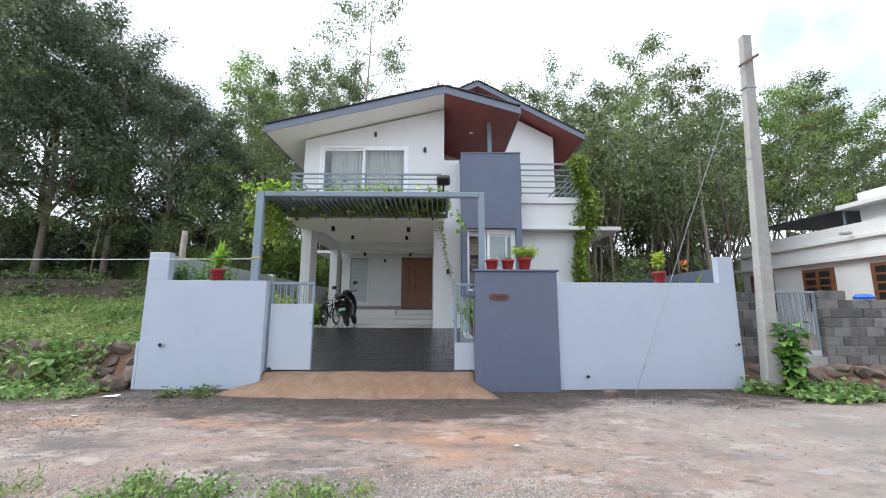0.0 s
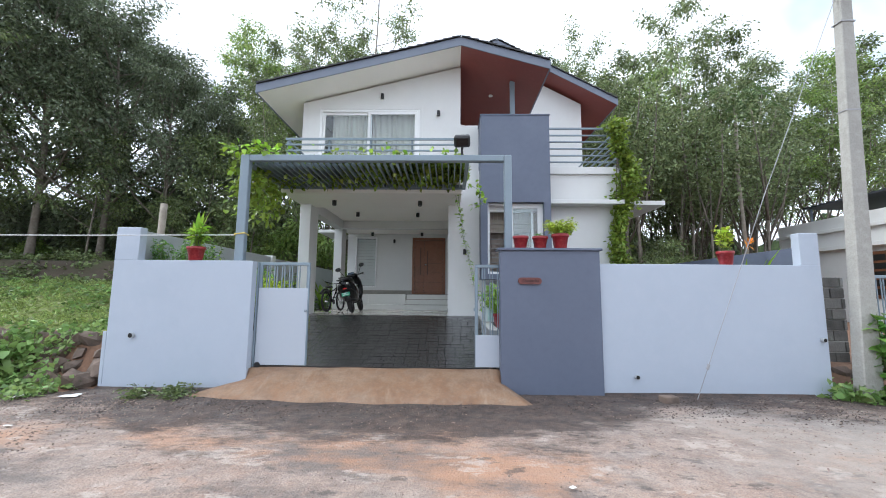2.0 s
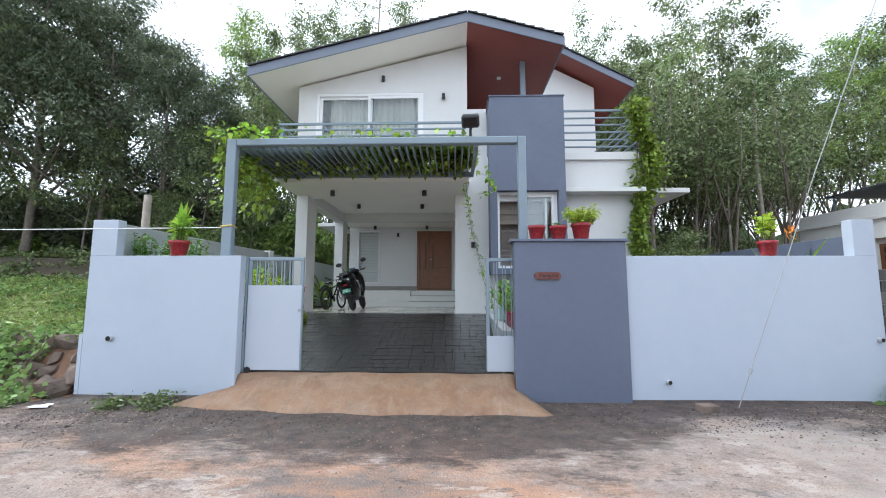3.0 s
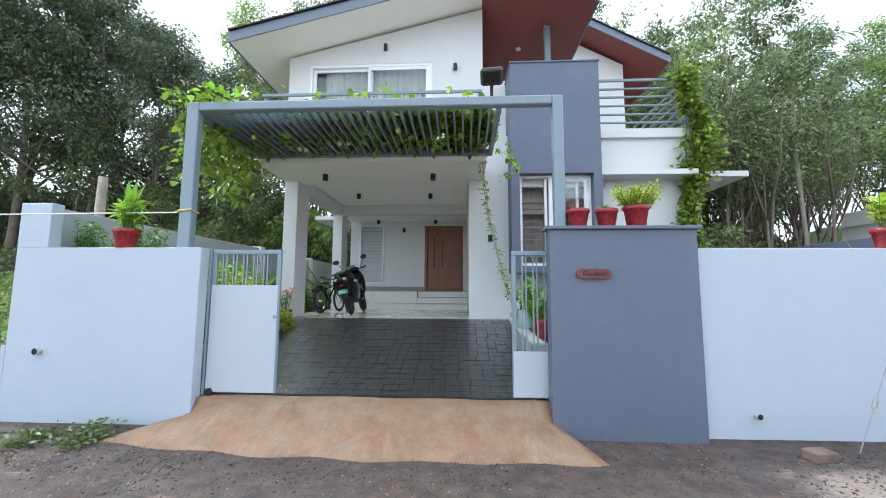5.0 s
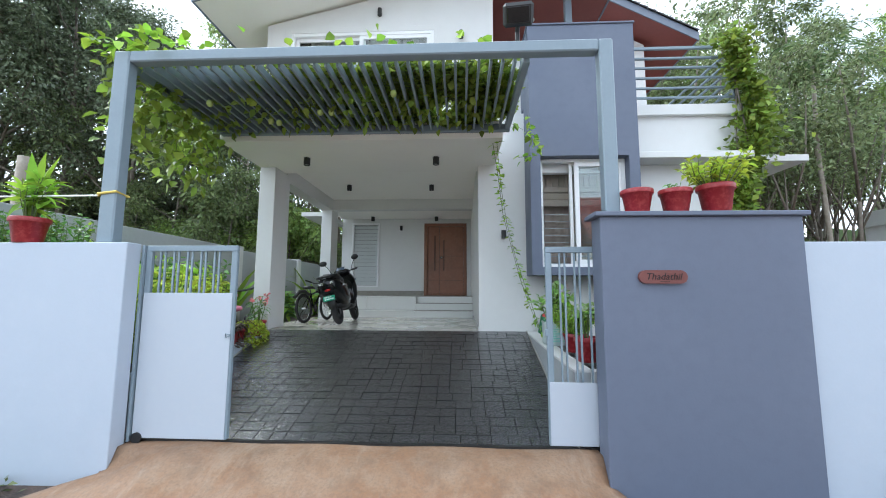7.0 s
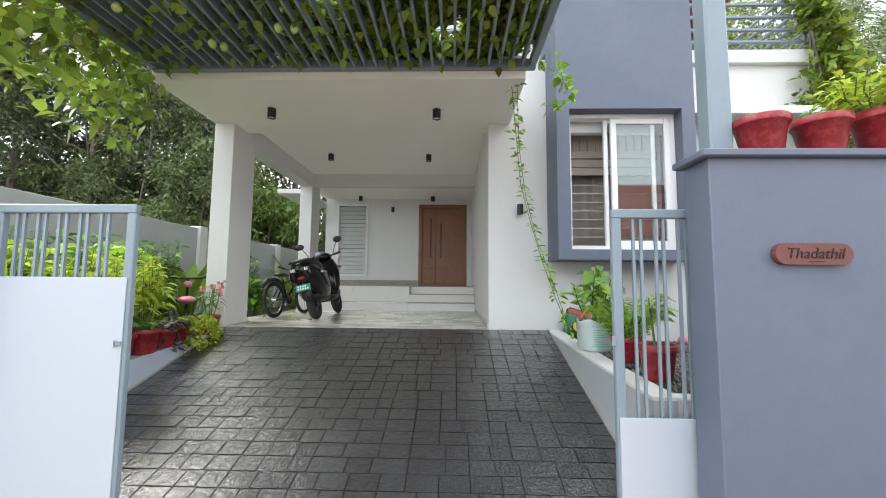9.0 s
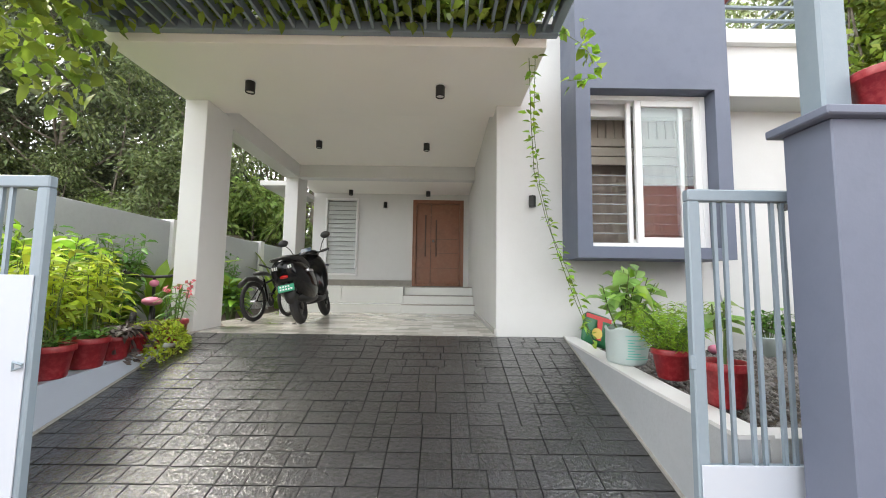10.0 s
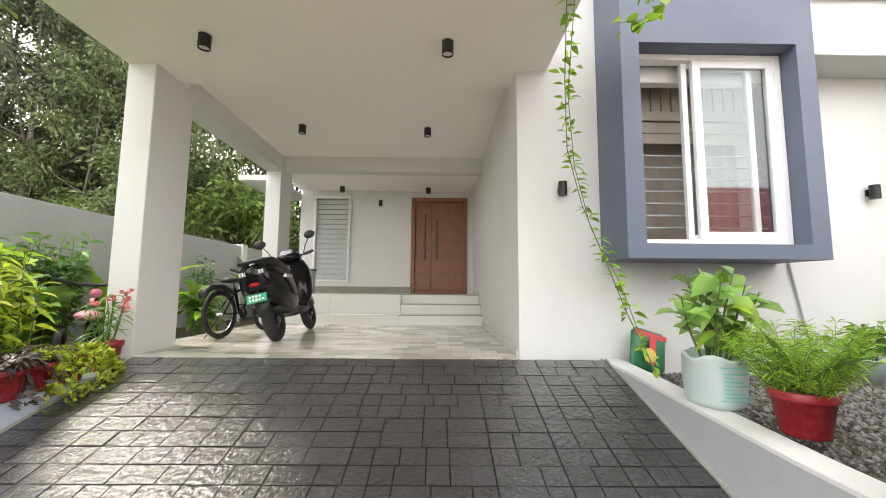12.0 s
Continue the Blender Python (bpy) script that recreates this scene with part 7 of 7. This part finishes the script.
for x, y, a, w in ((-5.6, 6.95, 20, 0.12), (-6.3, 6.9, 70, 0.12), (-5.0, 5.6, 10, 0.04), (1.15, 4.4, 40, 0.03)):
    sc_ = thing("scrap_paper", pose(x, y, float(ground_height(x, y)) + 0.006, 0, 0, a), "crumpled white paper scrap on the ground", "litter", "paper scraps")
    bm = bmesh.new()
    bmesh.ops.create_grid(bm, x_segments=6, y_segments=4, size=w)
    for v in bm.verts:
        v.co.z = 0.02 + 0.25 * w * noise.noise(v.co * 14 + Vector((x, y, 0)))
        v.co.y *= 0.6
    bmesh.ops.solidify(bm, geom=list(bm.faces), thickness=0.002)
    part("sheet", bm, M_PAPER, sc_)

# ---------- scooter and bicycle ----------
def loft(bm, sections, n=16, close=True, power=2.4):
    """Skin over rounded cross-sections (y, z, half width, half height) along y."""
    rows = []
    for y, z, rx, rz in sections:
        row = []
        for i in range(n):
            a = 2 * math.pi * i / n
            ca, sa = math.cos(a), math.sin(a)
            row.append(bm.verts.new((rx * math.copysign(abs(ca) ** (2 / power), ca), y, z + rz * math.copysign(abs(sa) ** (2 / power), sa))))
        rows.append(row)
    for a, b in zip(rows, rows[1:]):
        for i in range(n):
            bm.faces.new((a[i], b[i], b[(i + 1) % n], a[(i + 1) % n]))
    if close:
        bm.faces.new(rows[0])
        bm.faces.new(rows[-1][::-1])
    bmesh.ops.recalc_face_normals(bm, faces=bm.faces)
    return bm


def torus(bm, R, r, centre, n=32, k=10, squash=1.0):
    rows = []
    for i in range(n):
        a = 2 * math.pi * i / n
        rows.append([bm.verts.new((centre[0] + r * squash * math.sin(2 * math.pi * j / k), centre[1] + (R + r * math.cos(2 * math.pi * j / k)) * math.cos(a), centre[2] + (R + r * math.cos(2 * math.pi * j / k)) * math.sin(a))) for j in range(k)])
    for i in range(n):
        a, b = rows[i], rows[(i + 1) % n]
        for j in range(k):
            bm.faces.new((a[j], a[(j + 1) % k], b[(j + 1) % k], b[j]))
    bmesh.ops.recalc_face_normals(bm, faces=bm.faces)
    return bm


sco = thing("scooter", pose(-2.47, 11.42, 1.071, 0, -14, 3) @ Matrix.Diagonal((1.05, 1.05, 1.05, 1)), "black electric scooter parked on its side stand", "scooter")
for y, nm in ((0.0, "rear_wheel"), (1.30, "front_wheel")):
    w = part(nm, torus(bmesh.new(), 0.175, 0.058, (0, y, 0.232), squash=0.95), M_RUBBERTYRE, sco, "black tyre", True)
    part("rim", lathe(bmesh.new(), [(0, -0.03), (0.05, -0.032), (0.12, -0.02), (0.128, 0), (0.12, 0.02), (0.05, 0.032), (0, 0.03)], 20, (0, y, 0.232), "x"), M_SATINBLACK, w)
    part("hub", lathe(bmesh.new(), [(0, -0.06), (0.05, -0.055), (0.055, 0.055), (0, 0.06)], 14, (0, y, 0.232), "x"), M_BLACK, w)
bd = part("tail_body", loft(bmesh.new(), [(-0.34, 0.74, 0.06, 0.05), (-0.30, 0.70, 0.15, 0.14), (-0.18, 0.64, 0.205, 0.21), (0.02, 0.58, 0.235, 0.26), (0.22, 0.54, 0.235, 0.27), (0.42, 0.50, 0.20, 0.24), (0.58, 0.46, 0.13, 0.17)], 20), M_GLOSSBLACK, sco, "glossy black tail body", True)
part("seat", loft(bmesh.new(), [(-0.26, 0.845, 0.09, 0.03), (-0.18, 0.86, 0.15, 0.045), (0.05, 0.86, 0.165, 0.05), (0.35, 0.80, 0.15, 0.055), (0.58, 0.75, 0.09, 0.04)]), M_SATINBLACK, sco, "black padded seat", True)
part("grab_rail", tubes(([(-0.17, 0.0, 0.86), (-0.18, -0.18, 0.87), (-0.12, -0.31, 0.86), (0.12, -0.31, 0.86), (0.18, -0.18, 0.87), (0.17, 0.0, 0.86)], 0.014)), M_BLACK, sco)
part("floorboard", loft(bmesh.new(), [(0.48, 0.30, 0.14, 0.06), (0.7, 0.28, 0.15, 0.05), (0.95, 0.30, 0.15, 0.06)]), M_SATINBLACK, sco, smooth=True)
part("leg_shield", loft(bmesh.new(), [(0.80, 0.46, 0.17, 0.20), (0.88, 0.60, 0.235, 0.32), (0.97, 0.67, 0.24, 0.34), (1.06, 0.73, 0.19, 0.26), (1.12, 0.76, 0.10, 0.13)]), M_GLOSSBLACK, sco, "glossy black front apron", True)
part("front_fender", loft(bmesh.new(), [(1.06, 0.40, 0.07, 0.06), (1.2, 0.48, 0.085, 0.05), (1.38, 0.47, 0.08, 0.045), (1.52, 0.36, 0.06, 0.04)]), M_GLOSSBLACK, sco, smooth=True)
part("fork", tubes(([(0.07, 1.28, 0.24), (0.07, 1.10, 0.62)], 0.022), ([(-0.07, 1.28, 0.24), (-0.07, 1.10, 0.62)], 0.022)), M_SATINBLACK, sco)
part("side_fairing", loft(bmesh.new(), [(-0.05, 0.36, 0.10, 0.05), (0.2, 0.34, 0.15, 0.08), (0.5, 0.33, 0.15, 0.08), (0.62, 0.32, 0.1, 0.05)]), M_SATINBLACK, sco, smooth=True)
part("handlebar_cowl", loft(bmesh.new(), [(0.84, 1.0, 0.09, 0.035), (0.90, 1.0, 0.15, 0.06), (1.0, 0.99, 0.16, 0.085), (1.10, 0.96, 0.10, 0.06)]), M_GLOSSBLACK, sco, smooth=True)
bm = boxes((-0.085, 0.085, -0.055, 0.055, 0, 0.014), bevel=0.005)
bmesh.ops.transform(bm, matrix=pose(0, 0.90, 1.06, 38, 0, 0), verts=bm.verts)
part("display", bm, mat("dark_display_glass", (0.05, 0.07, 0.10), 0.08), sco, "dark glass instrument display")
part("handlebar", tubes(([(-0.33, 0.86, 1.01), (-0.2, 0.92, 1.0), (0, 0.96, 0.98), (0.2, 0.92, 1.0), (0.33, 0.86, 1.01)], 0.013)), M_BLACK, sco)
for sx in (-1, 1):
    part("grip", tubes(([(sx * 0.23, 0.908, 1.003), (sx * 0.35, 0.852, 1.012)], 0.02)), M_SATINBLACK, sco)
    part("brake_lever", tubes(([(sx * 0.2, 0.97, 1.0), (sx * 0.34, 0.93, 0.995)], 0.007), n=6), M_CHROME, sco)
    mr_ = part("mirror", lathe(bmesh.new(), [(0, -0.012), (0.05, -0.01), (0.058, 0.0), (0.05, 0.008), (0, 0.01)], 18, (0, 0, 0), "y"), M_BLACK, sco, "round black mirror", True)
    mr_.matrix_local = pose(sx * 0.33, 0.93, 1.25, 0, 0, -8 * sx) @ Matrix.Diagonal((1.35, 1, 0.95, 1))
    part("mirror_stalk", tubes(([(sx * 0.2, 0.94, 1.01), (sx * 0.25, 0.95, 1.13), (sx * 0.33, 0.935, 1.24)], 0.007), n=6), M_BLACK, sco)
bm = boxes((-0.10, 0.10, -0.012, 0.012, -0.045, 0.045), bevel=0.006)
bmesh.ops.transform(bm, matrix=pose(0, -0.325, 0.48, -16, 0, 0), verts=bm.verts)
npl = part("number_plate", bm, M_GREENPLATE, sco, "green number plate")
for r_ in range(2):
    for k in range(4 + r_):
        bm = boxes((-0.075 + k * 0.033, -0.055 + k * 0.033, -0.0145, -0.0125, 0.008 - r_ * 0.036, 0.030 - r_ * 0.036))
        bmesh.ops.transform(bm, matrix=pose(0, -0.325, 0.48, -16, 0, 0), verts=bm.verts)
        part("character_bar", bm, M_UPVC, npl)
part("plate_bracket", tubes(([(0, -0.22, 0.58), (0, -0.30, 0.50)], 0.03)), M_SATINBLACK, sco)
part("rear_mudguard", loft(bmesh.new(), [(-0.27, 0.38, 0.06, 0.10), (-0.2, 0.46, 0.085, 0.06), (-0.05, 0.5, 0.09, 0.04)]), M_SATINBLACK, sco, smooth=True)
part("tail_lamp", loft(bmesh.new(), [(-0.345, 0.62, 0.045, 0.018), (-0.29, 0.62, 0.055, 0.026)]), M_TAIL, sco, "red tail lamp", True)
strip = part("light_strip", boxes((-0.135, 0.135, -0.335, -0.27, 0.715, 0.765), bevel=0.008), M_SATINBLACK, sco)
for k in range(9):
    part("lettering_bar", boxes((-0.125 + k * 0.028, -0.107 + k * 0.028, -0.339, -0.334, 0.72, 0.76)), M_LENS, strip, "pale bar of unreadable lettering")
part("emblem_bar", boxes((0.20, 0.242, -0.05, 0.16, 0.655, 0.69), bevel=0.004), M_CHROME, sco, "pale bars of unreadable lettering")
part("side_stand", tubes(([(-0.12, 0.45, 0.26), (-0.24, 0.42, 0.015)], 0.011), n=6), M_BLACK, sco)

bike = thing("bicycle", pose(-3.22, 11.60, 1.071, 0, -5, -8), "small black bicycle leaning on its stand", "bicycle")
R = 0.285
for y, nm in ((0.0, "rear_wheel"), (0.92, "front_wheel")):
    w = part(nm, torus(bmesh.new(), R - 0.028, 0.028, (0, y, R), 36, 8), M_RUBBERTYRE, bike, "black tyre", True)
    part("rim", torus(bmesh.new(), R - 0.06, 0.009, (0, y, R), 36, 6), M_CHROME, w, smooth=True)
    bm = bmesh.new()
    for i in range(20):
        a = 2 * math.pi * i / 20
        sx = 0.018 if i % 2 else -0.018
        tube(bm, [(sx, y + 0.012 * math.cos(a), R + 0.012 * math.sin(a)), (0, y + (R - 0.062) * math.cos(a), R + (R - 0.062) * math.sin(a))], 0.0016, 4, caps=False)
    part("spokes", bm, M_CHROME, w)
    part("hub", tubes(([(-0.04, y, R), (0.04, y, R)], 0.016)), M_CHROME, w)
fr = part("frame", tubes(([(0, 0.36, 0.27), (0, 0.27, 0.60)], 0.016), ([(0, 0.36, 0.27), (0, 0.72, 0.62)], 0.018), ([(0, 0.28, 0.54), (0, 0.71, 0.66)], 0.017),
                         ([(0, 0.71, 0.60), (0, 0.695, 0.70)], 0.019), ([(0.05, 0, R), (0.03, 0.36, 0.27)], 0.009), ([(-0.05, 0, R), (-0.03, 0.36, 0.27)], 0.009),
                         ([(0.05, 0, R), (0.02, 0.27, 0.56)], 0.009), ([(-0.05, 0, R), (-0.02, 0.27, 0.56)], 0.009)), M_GLOSSBLACK, bike)
part("frame_decal", boxes((0.017, 0.0195, 0.44, 0.62, 0.575, 0.592)), M_CHROME, fr)
part("fork", tubes(([(0.045, 0.92, R), (0.045, 0.74, 0.60), (0, 0.71, 0.64)], 0.012), ([(-0.045, 0.92, R), (-0.045, 0.74, 0.60), (0, 0.71, 0.64)], 0.012)), M_CHROME, bike)
part("handlebar", tubes(([(0, 0.695, 0.70), (0, 0.68, 0.78)], 0.013), ([(-0.28, 0.62, 0.86), (-0.13, 0.68, 0.79), (0.13, 0.68, 0.79), (0.28, 0.62, 0.86)], 0.011)), M_BLACK, bike)
for sx in (-1, 1):
    part("grip", tubes(([(sx * 0.19, 0.656, 0.82), (sx * 0.30, 0.61, 0.87)], 0.017)), M_SATINBLACK, bike)
part("saddle", loft(bmesh.new(), [(0.12, 0.69, 0.085, 0.03), (0.22, 0.69, 0.09, 0.032), (0.34, 0.685, 0.045, 0.025), (0.42, 0.675, 0.025, 0.018)]), M_SATINBLACK, bike, smooth=True)
part("seat_post", tubes(([(0, 0.27, 0.58), (0, 0.255, 0.67)], 0.012)), M_CHROME, bike)
bm = bmesh.new()
tube(bm, [(0, -0.30, 0.50), (0, -0.15, 0.60), (0, 0.05, 0.61), (0, 0.22, 0.54)], 0.035, 8)
part("mudguard", bm, M_SATINBLACK, bike, smooth=True)
part("chainring", lathe(bmesh.new(), [(0, 0.045), (0.075, 0.045), (0.075, 0.05), (0, 0.05)], 22, (0, 0.36, 0.27), "x"), M_BLACK, bike)
for sx, dz in ((-1, 0.11), (1, -0.11)):
    part("crank", tubes(([(sx * 0.055, 0.36, 0.27), (sx * 0.07, 0.36 + dz * 0.7, 0.27 - dz)], 0.009), n=6), M_CHROME, bike)
    part("pedal", boxes((sx * 0.07 if sx > 0 else -0.15, 0.15 if sx > 0 else -0.07, 0.33 + dz * 0.7, 0.39 + dz * 0.7, 0.26 - dz, 0.28 - dz), bevel=0.004), M_BLACK, bike)
part("kick_stand", tubes(([(-0.05, 0.05, 0.25), (-0.17, -0.05, 0.018)], 0.007), n=6), M_BLACK, bike)
hs_ = thing("garden_hose", pose(-3.95, 12.1, 0.905), "coiled teal garden hose beside the porch", "hose")
hp = []
for i in range(60):
    a = i * 0.42
    hp.append((0.2 * math.cos(a) * (1 + 0.2 * math.sin(i)), 0.24 * math.sin(a), 0.015 + 0.0012 * i))
part("coil", tubes((hp, 0.011), n=6), M_TEAL, hs_)

# child's tricycle parked between the pots
tc = thing("child_tricycle", pose(-4.33, 11.12, 0.90, 0, 0, 35) @ Matrix.Diagonal((1.4, 1.4, 1.4, 1)), "pink and black child's tricycle among the pots", "tricycle")
for x, y in ((-0.12, -0.26), (0.12, -0.26), (0, 0.26)):
    w = part("wheel", torus(bmesh.new(), 0.11, 0.022, (x, y, 0.132)), M_RUBBERTYRE, tc, "", True)
part("frame", tubes(([(-0.12, -0.26, 0.13), (0.12, -0.26, 0.13)], 0.012), ([(0, -0.26, 0.13), (0, -0.1, 0.28), (0, 0.16, 0.34)], 0.016), ([(0, 0.26, 0.13), (0, 0.14, 0.56)], 0.014), n=8), M_SATINBLACK, tc)
part("handlebar", tubes(([(-0.22, 0.02, 0.60), (-0.12, 0.12, 0.57), (0, 0.14, 0.56), (0.12, 0.12, 0.57), (0.22, 0.02, 0.60)], 0.014), n=8), M_SATINBLACK, tc)
for nm, c, sc in (("seat", (0, -0.14, 0.34), (0.08, 0.10, 0.04)), ("grip_pod", (0, 0.14, 0.50), (0.04, 0.03, 0.035))):
    bm = bmesh.new()
    bmesh.ops.create_uvsphere(bm, u_segments=16, v_segments=10, radius=1.0)
    bmesh.ops.transform(bm, matrix=Matrix.Translation(c) @ Matrix.Diagonal((*sc, 1)), verts=bm.verts)
    part(nm, bm, M_PINKPLASTIC, tc, "", True)

# ---------- stone setts of the ramp ----------
def sett_mesh(i):
    bm = bmesh.new()
    r = random.Random(40 + i)
    b = 0.004
    lo = [bm.verts.new((x, y, -0.5)) for x, y in ((0, 0), (1, 0), (1, 1), (0, 1))]
    mi = [bm.verts.new((x, y, 0.975)) for x, y in ((0, 0), (1, 0), (1, 1), (0, 1))]
    hi = [bm.verts.new((x, y, 1.0 + r.uniform(-0.02, 0.03))) for x, y in ((b, b * 1.6), (1 - b, b * 1.6), (1 - b, 1 - b * 1.6), (b, 1 - b * 1.6))]
    ce = bm.verts.new((0.5 + r.uniform(-0.15, 0.15), 0.5 + r.uniform(-0.15, 0.15), 1.0 + r.uniform(-0.04, 0.10)))
    for k in range(4):
        j = (k + 1) % 4
        bm.faces.new((lo[k], lo[j], mi[j], mi[k])).material_index = 1
        bm.faces.new((mi[k], mi[j], hi[j], hi[k])).material_index = 1
        bm.faces.new((hi[k], hi[j], ce))
    me = bpy.data.meshes.new("sett")
    bm.to_mesh(me)
    bm.free()
    me.materials.append(M_STONE)
    me.materials.append(M_JOINT)
    return me


setts = [sett_mesh(i) for i in range(6)]
slope = math.atan2(RZ1 - RZ0, RY1 - RY0)
run = math.hypot(RY1 - RY0, RZ1 - RZ0)
base_m = pose(RX0, RY0, RZ0 - 0.022, math.degrees(slope), 0, 0)
n_rows = 19
rh, wide_ = run / n_rows, RX1 - RX0 - 0.008
rp2 = random.Random(5)
cuts = []
for r_ in range(n_rows):
    old = [c for c in cuts if rp2.random() < 0.55]
    cuts, x = [0.0], 0.0
    while x < wide_ - 0.02:
        nxt = x + rp2.choice((0.13, 0.15, 0.17, 0.20, 0.25))
        near_ = [c for c in old if x + 0.11 < c < x + 0.27]
        x = min(near_[0] if near_ else nxt, wide_)
        if wide_ - x < 0.08:
            x = wide_
        cuts.append(x)
    for xa, xb in zip(cuts, cuts[1:]):
        o = new("sett", rp2.choice(setts))
        o.parent = ramp
        gap = rp2.uniform(0.005, 0.008)
        o.matrix_local = base_m @ pose(0.004 + xa + gap / 2, r_ * rh + gap / 2, 0) @ Matrix.Diagonal((xb - xa - gap, rh - gap, 0.026 + rp2.uniform(-0.002, 0.002), 1))
for x0_, x1_ in ((RX1 - 0.012, 0.8235), (RX0 - 0.0035, RX0 + 0.010)):
    bm = bmesh.new()
    extrude_yz(bm, [(RY0 - 0.05, RZ0 - 0.1), (RY0 - 0.05, RZ0 + 0.012), (RY1, RZ1 + 0.014), (RY1, RZ1 - 0.1)], x0_, x1_)
    part("mortar_fillet", bm, M_CEMENT, ramp, "rough cement fillet along the kerb")

# ---------- porch floor tiles ----------
floor_t = thing("porch_floor", pose(0, 0, 0), "glossy grey-beige porch floor tiles", "floor", "", "structure")
bm = boxes((0, 1, 0, 1, 0, 1))
tile_me = bpy.data.meshes.new("tile")
bm.to_mesh(tile_me)
bm.free()
tile_me.materials.append(M_TILE)
ty, row = 10.405, 0
while ty < 13.44:
    x = -3.68 - (0.15 if row % 2 else 0)
    while x < 0.06:
        xa, xb = max(x, -3.365 if ty < 11.04 else -3.68), min(x + 0.30, 0.06)
        if xb - xa > 0.03:
            o = new("tile", tile_me)
            o.parent = floor_t
            o.matrix_local = pose(xa + 0.002, ty, 1.045) @ Matrix.Diagonal((xb - xa - 0.004, min(0.146, 13.446 - ty), 0.026, 1))
        x += 0.30
    ty += 0.15
    row += 1
